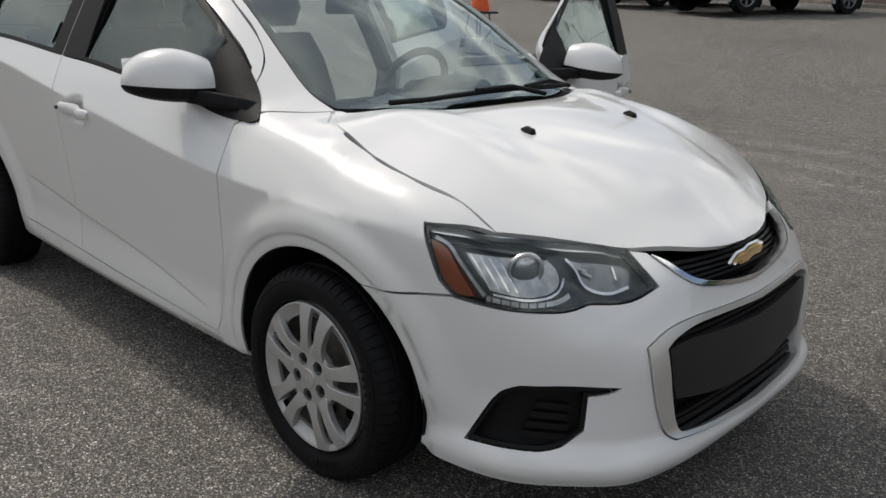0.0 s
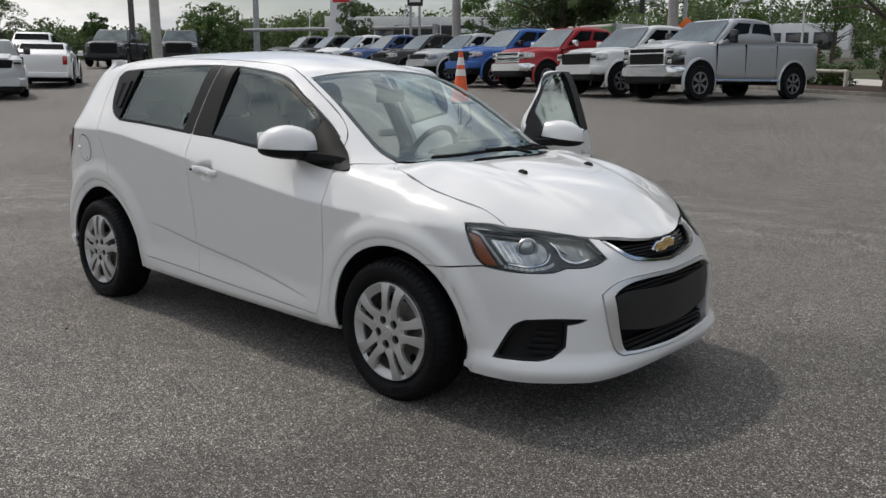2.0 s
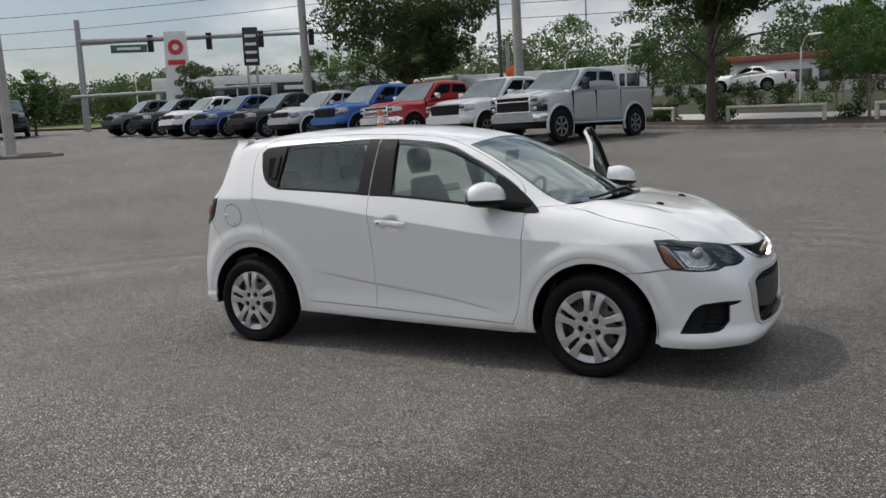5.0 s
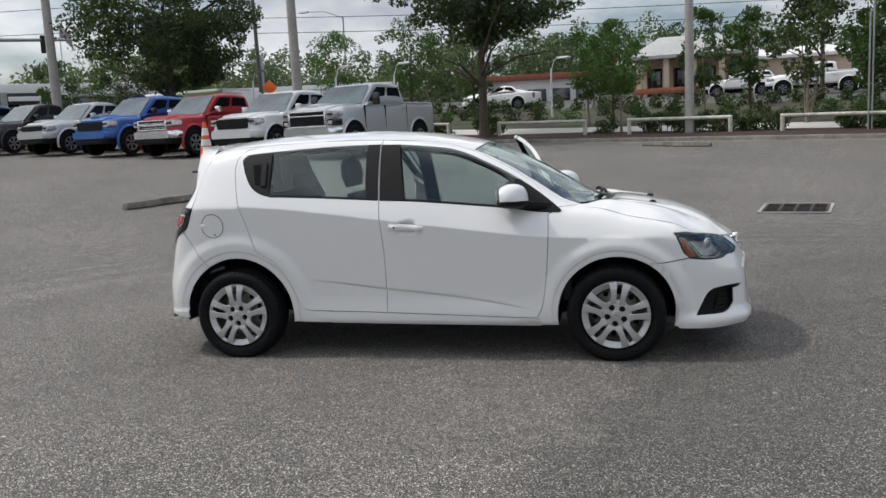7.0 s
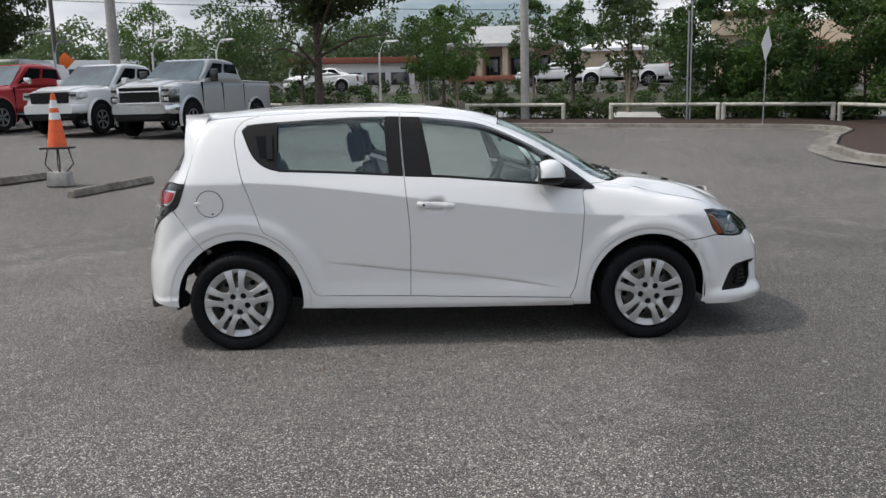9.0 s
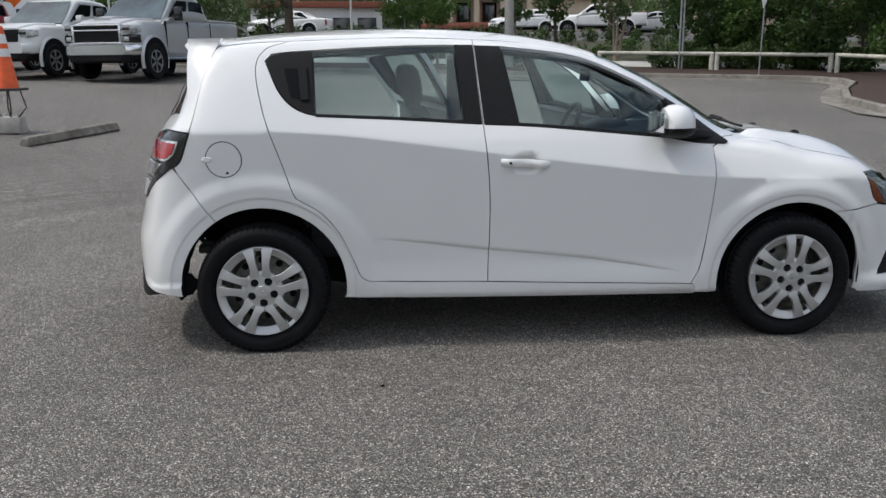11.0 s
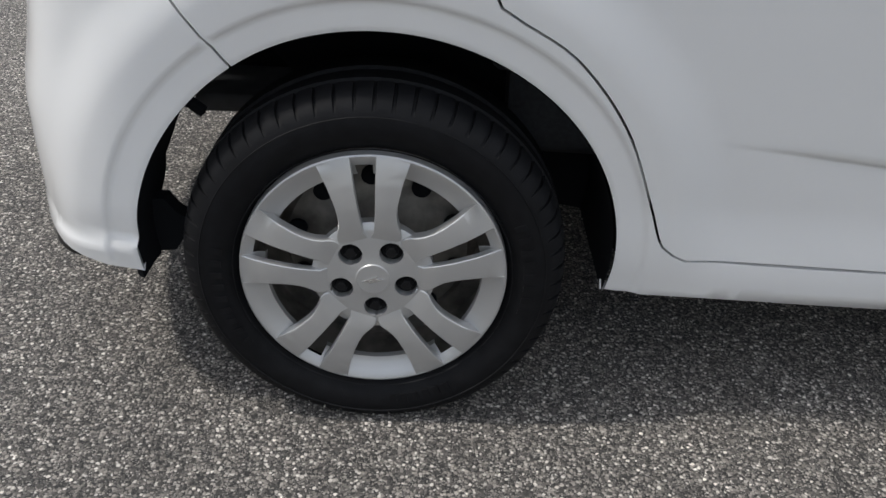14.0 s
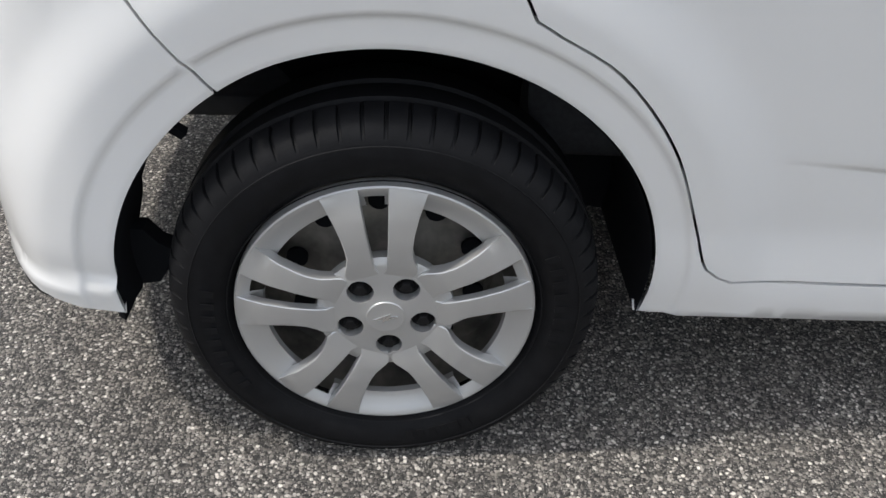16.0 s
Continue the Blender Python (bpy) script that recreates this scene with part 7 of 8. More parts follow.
        box(bm, b - .02, b + .12, s * W * .84 - .08, s * W * .84 + .08, belt - .36, belt - .04, .02)
        part("tail_light", bm, RED_LENS, root)
        for x in (WB / 2, -WB / 2):
            # dark disc on the body side, painting the shade of the wheel well
            bm = bmesh.new()
            lathe(bm, [(0, -.02), (r * 1.27, -.02), (r * 1.29, -.012), (r * 1.29, .02), (0, .02)], 32)
            bmesh.ops.bisect_plane(bm, geom=bm.verts[:] + bm.edges[:] + bm.faces[:], plane_co=(0, 0, -r * .72), plane_no=(0, 0, -1), clear_outer=True)
            a = part("wheel_arch", bm, DARK, root)
            a.location = (x, s * (W - .013), r + .03)
            bm = bmesh.new()
            lathe(bm, [(r * 1.26, -.020), (r * 1.28, -.028), (r * 1.35, -.018), (r * 1.42, .006), (r * 1.42, .03), (r * 1.26, .03)], 36)
            if s == 1:
                bmesh.ops.scale(bm, vec=(1, -1, 1), verts=bm.verts)
                bmesh.ops.reverse_faces(bm, faces=bm.faces)
            bmesh.ops.bisect_plane(bm, geom=bm.verts[:] + bm.edges[:] + bm.faces[:], plane_co=(0, 0, -r * .45), plane_no=(0, 0, -1), clear_outer=True)
            a = part("fender_flare", bm, P, root)
            a.location = (x, s * (W - .004), r + .03)
            vehicle_wheel(root, x, s * (W - .085), r, rim)
        if kind != "sedan":
            bm = bmesh.new()
            tube(bm, [(-WB / 2 + .6, s * (W - .02), zb - .02), (WB / 2 - .6, s * (W - .02), zb - .02)], .04, 8)
            part("side_step", bm, CHROME if surround is CHROME else BLACK_TRIM, root)
        for x in (base_f - .10, (base_f + back) / 2 + .05, back + .06):
            bm = bmesh.new()
            box(bm, x - .0018, x + .0018, min(s * W * .93, s * (W + .0012)), max(s * W * .93, s * (W + .0012)), zb + .06, belt - .03, 0)
            part("door_seam", bm, DARK, body)
        for x in (.05, -.95):
            bm = bmesh.new()
            box(bm, x - .10, x + .10, s * (W + .002) - .014, s * (W + .002) + .014, belt - .12, belt - .09, .008)
            part("door_handle", bm, P, body)
    bm = bmesh.new()
    box(bm, b + .3, f - .4, -W * .75, W * .75, zb - .14, zb + .12, .04)
    part("chassis", bm, DARK, root)
    bm = bmesh.new()
    box(bm, b - .06, b + .10, -W * .92, W * .92, zb + .02, zb + .22, .04)
    part("rear_bumper", bm, CHROME if surround is CHROME else P, root)
    return root


def row_of_trucks():
    turn = math.atan2(-.955, -.297)
    c, s = math.cos(turn), math.sin(turn)
    spec = [("pickup_truck", "silver", "silver heavy-duty crew-cab pickup with black grille and chrome bars", dict(L=5.85, W=1.03, H=2.0, WB=3.78, hood=1.36, belt=1.40, surround=CHROME, bumper=CHROME, r=.43, towing=True, scoop=True)),
            ("pickup_truck", "pale", "pale silver crew-cab pickup with black grille", dict(L=5.8, W=1.02, H=1.93, WB=3.6, hood=1.25, belt=1.28, lower=BLACK_TRIM, r=.41)),
            ("pickup_truck", "red", "dark red crew-cab pickup with chrome grille", dict(L=5.8, W=1.01, H=1.93, WB=3.7, hood=1.24, belt=1.28, grille=GLOSS_BLACK, surround=CHROME, bumper=CHROME, r=.41, bar=True)),
            ("pickup_truck", "blue", "bright blue crew-cab pickup with hood scoop", dict(L=5.8, W=1.01, H=1.93, WB=3.7, hood=1.24, belt=1.28, r=.41, scoop=True)),
            ("pickup_truck", "grey", "light silver midsize pickup with black grille", dict(L=5.4, W=.95, H=1.80, WB=3.24, hood=1.13, belt=1.17, r=.38, scoop=True)),
            ("pickup_truck", "black", "black midsize pickup with dark wheels", dict(L=5.4, W=.95, H=1.80, WB=3.24, hood=1.13, belt=1.17, r=.38, scoop=True)),
            ("pickup_truck", "steel_blue", "dark blue midsize pickup with dark grille", dict(L=5.4, W=.95, H=1.80, WB=3.24, hood=1.13, belt=1.17, r=.38, scoop=True)),
            ("pickup_truck", "white", "white midsize pickup with black roof pillars", dict(L=5.4, W=.95, H=1.80, WB=3.24, hood=1.13, belt=1.17, r=.38, scoop=True)),
            ("pickup_truck", "black", "black midsize pickup with dark wheels", dict(L=5.4, W=.95, H=1.80, WB=3.24, hood=1.13, belt=1.17, r=.38)),
            ("pickup_truck", "dark_grey", "dark grey midsize pickup at the end of the row", dict(L=5.4, W=.95, H=1.80, WB=3.24, hood=1.13, belt=1.17, r=.38, scoop=True))]
    wheels = [(-7.12, 20.5), (-10.15, 21.3), (-13.75, 22.4), (-17.0, 23.5), (-20.6, 24.9), (-24.0, 25.9), (-27.4, 26.9), (-30.8, 27.9), (-34.6, 29.2), (-38.6, 30.5)]
    for (name, key, label, kw), (wx, wy) in zip(spec, wheels):
        big = 1.10 if key == "silver" else 1.07
        kw = dict(kw, H=kw["H"] * 1.10, hood=kw["hood"] * 1.08, belt=kw["belt"] * 1.08, r=kw["r"] * 1.05)
        ax, ay = big * kw["WB"] / 2, big * (kw["W"] - .1)
        x, y = wx - (c * ax - s * ay), wy - (s * ax + c * ay)
        truck = pickup(name, key, label, (x, y, ground_z(x, y)), turn, **kw)
        truck.matrix_basis = LAID @ Matrix.Translation((x, y, ground_z(x, y))) @ Matrix.Rotation(turn, 4, "Z") @ Matrix.Scale(big, 4)


def other_cars():
    g = "cars parked at the far side"
    pickup("sedan", "white", "white sedan with red tail lights, parked facing away", (-31.2, 12.5, ground_z(-31.2, 12.5)), radians(150), L=5.3, W=1.06, H=1.66, WB=3.2, hood=1.12, belt=1.14, r=.42, lower=BLACK_TRIM, kind="sedan", group=g)
    pickup("sedan", "pale", "silver sedan parked behind the white one", (-44.0, 17.6, ground_z(-44, 17.6)), radians(150), L=5.4, W=1.13, H=2.2, WB=3.3, hood=1.3, belt=1.4, r=.42, kind="sedan", group=g)
    pickup("hatchback", "silver", "light blue-grey small car parked nose out", (-25.25, 7.9, ground_z(-25.25, 7.9)), radians(-20), L=4.6, W=1.05, H=1.80, WB=3.0, hood=1.25, belt=1.26, r=.40, kind="sedan", group=g)
    pickup("off_road_truck", "black", "black pickup parked facing the lot", (-53.0, 27.0, ground_z(-53, 27)), radians(-44), L=7.0, W=1.32, H=2.55, WB=4.4, hood=1.66, belt=1.7, r=.54, group=g)
    pickup("off_road_truck", "black", "black crew-cab pickup beside the grass", (-51.6, 31.2, ground_z(-51.6, 31.2)), radians(-36), L=7.0, W=1.32, H=2.55, WB=4.4, hood=1.66, belt=1.7, r=.54, group=g)
    g = "cars on the upper lot"
    z = upper_z
    pickup("sport_utility_car", "white", "white estate car on the upper lot", (9.3, 53.5, z(9.3, 53.5)), radians(172), L=4.8, W=.93, H=1.6, WB=2.8, hood=1.05, belt=1.08, r=.35, kind="suv", group=g)
    pickup("pickup_truck", "white", "white pickup on the upper lot", (13.2, 49.6, z(13.2, 49.6)), radians(168), L=5.8, W=1.0, H=1.9, WB=3.6, hood=1.2, belt=1.25, r=.40, group=g)
    pickup("sedan", "grey", "silver sedan on the upper lot", (17.3, 52.0, z(17.3, 52)), radians(175), L=4.6, W=.9, H=1.45, WB=2.7, hood=.98, belt=.98, r=.33, kind="sedan", group=g)
    pickup("sedan", "white", "white sedan on the street beyond the hedge", (-5.6, 46.5, upper_z(-5.6, 46.5)), radians(168), L=4.6, W=.9, H=1.45, WB=2.7, hood=.98, belt=.98, r=.33, kind="sedan", group=g)
    pickup("sedan", "red", "red sedan on the upper lot", (18.2, 58.0, z(18.2, 58)), radians(175), L=4.6, W=.9, H=1.45, WB=2.7, hood=.98, belt=.98, r=.33, kind="sedan", group=g)


# ---- street furniture ----


def pole(x, y, h, r, mat, label, name="light_pole", lean=0.0, arm=None, z=None, taper=.7, footing=False):
    z0 = (ground_z(x, y) if z is None else z)
    t = thing(name, label, "pole", at=Matrix.Translation((x, y, z0)))
    bm = bmesh.new()
    tube(bm, [(0, 0, -.05), (lean * h * .5, 0, h * .5), (lean * h, 0, h)], r, 14, radii=[r, r * (1 + taper) / 2, r * taper])
    part("shaft", bm, mat, t)
    if arm:
        bm = bmesh.new()
        n = Vector((arm[0], arm[1], 0))
        top = Vector((lean * h, 0, h - .1))
        tube(bm, [top, top + n * .5 + Vector((0, 0, .5)), top + n + Vector((0, 0, .6))], r * .4, 8)
        part("arm", bm, mat, t)
        bm = loft([(0, .10, .08, -.06, .06, .03), (.5, .14, .1, -.07, .06, .03), (.75, .08, .06, -.04, .04, .02)])
        head = part("lamp_head", bm, GALV, t)
        head.matrix_basis = Matrix.Translation(top + n + Vector((0, 0, .6))) @ Matrix.Rotation(math.atan2(arm[1], arm[0]), 4, "Z")
    if footing:
        bm = bmesh.new()
        lathe(bm, [(0, .0), (r * 1.8, 0), (r * 1.8, .08), (r * 1.5, .12), (0, .12)], 20, "z")
        part("footing", bm, CONCRETE, t)
    return t


def make_street():
    pole(3.90, 25.9, 9.2, .165, POLE, "square-set pale concrete light pole in the mulch", taper=.8)
    pole(-11.75, 28.0, 11, .22, POLE, "pale concrete light pole behind the trucks", lean=-.012)
    pole(-25.0, 30.6, 12, .24, POLE, "pale concrete light pole behind the trucks", lean=-.012)
    pole(-28.6, 15.9, 10.5, .22, POLE, "pale concrete light pole between parking stops", lean=-.03, footing=True)
    pole(-22.5, 49.2, 12.5, .15, DARK_POLE, "dark wooden utility pole", name="utility_pole", lean=-.02)
    pole(-52.4, 27.9, 12.5, .22, DARK_POLE, "dark utility pole beside the street", name="utility_pole", lean=-.02)
    pole(-17.0, 51.2, 7.6, .07, GALV, "thin street lamp with curved arm", name="street_lamp", arm=(-2.6, .3))
    for k, (x, y, h) in enumerate(((-60, 50, 4.2), (-57, 51, 4.3), (-54, 52, 4.4), (-50.5, 53, 4.4), (-47.5, 54.5, 4.2), (-44, 55, 4.2), (-33, 58, 3.6), (-17.5, 36.5, 3.0), (-12.4, 35, 3.0), (-9.7, 36.2, 3.1), (-1.9, 38, 3.1))):
        pole(x, y, h, .05, WHITE_WALL, "thin white lamp post", name="lamp_post", taper=.9, arm=(.35, -.2))
    # traffic signal on a long arm
    t = thing("traffic_signal", "traffic signals hanging from a long grey mast arm", "signal", at=Matrix.Translation((0, 0, rise(-44, 47))))
    bm = bmesh.new()
    z0 = ground_z(-52.5, 38.4) - rise(-44, 47) - .2
    tube(bm, [(-52.5, 38.4, z0), (-52.5, 38.4, 9.6)], .25, 12, radii=[.27, .2])
    part("mast", bm, GALV, t)
    bm = bmesh.new()
    a, b = Vector((-52.5, 38.4, 8.0)), Vector((-37.9, 51.8, 8.35))
    tube(bm, [a, b], .2, 10, radii=[.24, .10])
    part("arm", bm, GALV, t)
    for f in (.26, .48, .68, .88):
        p = a.lerp(b, f)
        head = part("signal_head", loft([(-.12, .22, .22, -.95, .32, .05), (.12, .22, .22, -.95, .32, .05)]), BLACK_PLASTIC, t)
        head.matrix_basis = Matrix.Translation(p) @ Matrix.Rotation(radians(-52), 4, "Z")
        for k in range(3):
            bm = bmesh.new()
            lathe(bm, [(0, -.02), (.12, -.02), (.14, -.16), (.13, -.16), (.12, 0)], 14)
            v = part("visor", bm, BLACK_PLASTIC, head)
            v.matrix_basis = Matrix.Translation((.12, 0, .12 - .38 * k)) @ Matrix.Rotation(radians(90), 4, "Z")
    t = thing("traffic_signal", "second mast arm with two dark signals far off", "signal", at=Matrix.Translation((0, 0, rise(-31, 58))))
    bm = bmesh.new()
    tube(bm, [(-27, 60, 1.5), (-27, 60, 7.0)], .16, 10)
    part("mast", bm, GALV, t)
    bm = bmesh.new()
    tube(bm, [(-27, 60, 6.6), (-36, 57, 5.7)], .08, 8)
    part("arm", bm, GALV, t)
    for f in (.35, .8):
        p = Vector((-27, 60, 6.6)).lerp(Vector((-36, 57, 5.7)), f)
        head = part("signal_head", loft([(-.12, .2, .2, -.9, .25, .05), (.12, .2, .2, -.9, .25, .05)]), BLACK_PLASTIC, t)
        head.matrix_basis = Matrix.Translation(p) @ Matrix.Rotation(radians(-60), 4, "Z")
    # street-name board
    t = thing("street_sign", "dark green street-name board with a pale bar", "sign", at=Matrix.Translation((-46.2, 37.6, 7.1 + rise(-46.2, 37.6))) @ Matrix.Rotation(radians(38), 4, "Z"))
    bm = bmesh.new()
    box(bm, -1.25, 1.25, -.03, .03, -.28, .28, .02)
    part("board", bm, SIGN_GREEN, t)
    bm = bmesh.new()
    box(bm, -.8, .8, -.05, -.032, -.09, .09)
    part("lettering_bar", bm, WHITE_WALL, t)
    # dealer pylon
    t = thing("pylon_sign", "white pylon with a red round emblem and bar", "sign", at=Matrix.Translation((-42.0, 38.0, ground_z(-42, 38))) @ Matrix.Rotation(radians(40), 4, "Z"))
    bm = bmesh.new()
    rows = [[bm.verts.new((sx * w, sy * .25, z)) for sx, sy in ((-1, -1), (1, -1), (1, 1), (-1, 1))] for z, w in ((0, 1.25), (1.5, 1.0), (3.5, .80), (6.7, .72))]
    for p, q in zip(rows, rows[1:]):
        for k in range(4):
            bm.faces.new((p[k], p[(k + 1) % 4], q[(k + 1) % 4], q[k]))
    bm.faces.new(rows[-1])
    bmesh.ops.recalc_face_normals(bm, faces=bm.faces)
    part("pylon", bm, WHITE_WALL, t)
    bm = bmesh.new()
    lathe(bm, [(.22, -.30), (.50, -.32), (.52, -.22)], 30)
    bmesh.ops.translate(bm, vec=(0, 0, 5.65), verts=bm.verts)
    part("round_emblem", bm, SIGN_RED, t)
    bm = bmesh.new()
    box(bm, -.58, .58, -.30, -.24, 4.45, 4.80, .02)
    part("red_bar", bm, SIGN_RED, t)
    t = thing("monument_sign", "dark panel sign on two pale posts", "sign", at=Matrix.Translation((-39.4, 42.7, ground_z(-39.4, 42.7))) @ Matrix.Rotation(radians(38), 4, "Z"))
    bm = bmesh.new()
    box(bm, -.55, .55, -.15, .15, 4.3, 7.0, .04)
    part("panel", bm, BLACK_PLASTIC, t)
    for x in (-.32, .32):
        bm = bmesh.new()
        box(bm, x - .09, x + .09, -.12, .12, -.1, 4.35, .02)
        part("post", bm, GALV, t)
    for k in range(4):
        bm = bmesh.new()
        box(bm, -.40, .40, -.17, -.152, 4.55 + .58 * k, 4.75 + .58 * k)
        part("lettering_bar", bm, WHITE_WALL, t)
    t = thing("guide_gantry", "low grey gantry beam on posts by the street", "gantry", at=Matrix.Translation((0, 0, rise(-41, 44))))
    bm = bmesh.new()
    tube(bm, [(-51.5, 36.5, 3.9), (-38.6, 44.0, 4.1)], .13, 8)
    part("beam", bm, GALV, t)
    bm = bmesh.new()
    tube(bm, [(-38.6, 44.0, 1.0), (-38.6, 44.0, 4.3)], .22, 8)
    part("post", bm, GALV, t)
    t = thing("flag", "small faded flag on a white flagpole", "flag", at=Matrix.Translation((-41.8, 55.2, 1.5 + rise(-41.8, 55.2))))
    bm = bmesh.new()
    tube(bm, [(0, 0, 0), (0, 0, 8.6)], .05, 8)
    part("flagpole", bm, WHITE_WALL, t)
    bm = bmesh.new()
    rows = []
    for i in range(9):
        f = i / 8
        x, y, z = 1.9 * f * .72, -.5 * f + .12 * math.sin(f * 9), 8.4 - 1.25 * f * f
        rows.append([bm.verts.new((x, y, z)), bm.verts.new((x, y + .05, z - 1.0))])
    for p, q in zip(rows, rows[1:]):
        bm.faces.new((p[0], p[1], q[1], q[0]))
    bmesh.ops.solidify(bm, geom=bm.faces[:], thickness=.02)
    part("cloth", bm, FLAG, t)
    # work-zone diamond on a thin post
    t = thing("warning_sign", "orange diamond work-zone sign on a thin post", "sign", at=Matrix.Translation((-24.14, 54.55, upper_z(-24.14, 54.55))) @ Matrix.Rotation(radians(16), 4, "Z"))
    bm = bmesh.new()
    box(bm, -.42, .42, -.015, .015, -.42, .42, .01, Matrix.Translation((0, -.05, 2.0)) @ Matrix.Rotation(radians(45), 4, "Y"))
    part("panel", bm, SIGN_ORANGE, t)
    bm = bmesh.new()
    box(bm, -.03, .03, -.02, .02, 0, 2.3, .004)
    part("post", bm, GALV, t)
    t = thing("regulation_sign", "small pale sign on a thin post behind the hedge", "sign", at=Matrix.Translation((*along(11.3, 5.2), ground_z(*along(11.3, 5.2)) + .2)) @ Matrix.Rotation(radians(-10), 4, "Z"))
    bm = bmesh.new()
    box(bm, -.16, .16, -.012, .012, 1.9, 2.45, .01)
    part("panel", bm, GALV, t)
    bm = bmesh.new()
    tube(bm, [(0, 0, -.1), (0, 0, 2.4)], .03, 6)
    part("post", bm, GALV, t)
    t = thing("banner", "thin white feather banner on a pole among the trees", "banner", at=Matrix.Translation((9.2, 23.4, ground_z(9.2, 23.4))))
    bm = bmesh.new()
    tube(bm, [(0, 0, 0), (0, 0, 3.9)], .028, 6)
    tube(bm, [(.14, .1, 0), (.14, .1, 4.4)], .028, 6)
    part("pole", bm, GALV, t)
    t = thing("white_pennant", "white diamond-shaped pennant among the bushes", "banner", at=Matrix.Translation((11.1, 21.5, ground_z(11.1, 21.5))))
    bm = bmesh.new()
    plate(bm, [(0, 2.15), (.20, 2.65), (.06, 3.25), (-.14, 2.7)], .02)
    part("cloth", bm, WHITE_WALL, t)
    bm = bmesh.new()
    tube(bm, [(0, .02, 0), (.06, .02, 3.25)], .02, 6)
    part("pole", bm, GALV, t)
    # overhead wires
    for k, (p, q, sag) in enumerate((((-90, 34, 12.2), (-22.5, 49.2, 11.4), .9), ((-90, 36, 11.0), (-22.5, 49.2, 10.3), .9), ((-22.5, 49.2, 11.4), (60, 62, 12.0), 1.2), ((-22.5, 49.2, 10.4), (60, 62, 11.2), 1.3), ((-22.5, 49.2, 8.6), (60, 58, 9.2), 1.0), ((-90, 30, 9.4), (-22.5, 49.2, 8.4), .8), ((-22.5, 49.2, 7.6), (60, 57, 8.3), 1.0), ((-48, 33, 12.0), (-22.5, 49.2, 11.8), .5), ((8, 34, 6.1), (44, 30, 7.0), .4))):
        bm = bmesh.new()
        a, b = (Vector((*v[:2], v[2] + rise(v[0], v[1]))) for v in (p, q))
        tube(bm, [a.lerp(b, i / 16) - Vector((0, 0, 4 * sag * (i / 16) * (1 - i / 16))) for i in range(17)], .022, 5)
        solid("overhead_wire", bm, DARK_POLE, "thin black overhead wire", "wire", "overhead wires")


def parking_stop(p, q, height=lot_z):
    a, b = Vector(p), Vector(q)
    L = (b - a).length
    bm = loft([(0, .085, .055, 0, .10, .02), (.03, .10, .065, 0, .125, .025), (L - .03, .10, .065, 0, .125, .025), (L, .085, .055, 0, .10, .02)], 2)
    m = Matrix.Translation((*a, height(*a) + .002)) @ Matrix.Rotation(math.atan2(b.y - a.y, b.x - a.x), 4, "Z") @ Matrix.Rotation(-math.atan2(height(*b) - height(*a), L), 4, "Y")
    solid("parking_stop", bm, CONCRETE_DARK, "long weathered concrete parking stop", "parking stop", "parking stops", at=m)


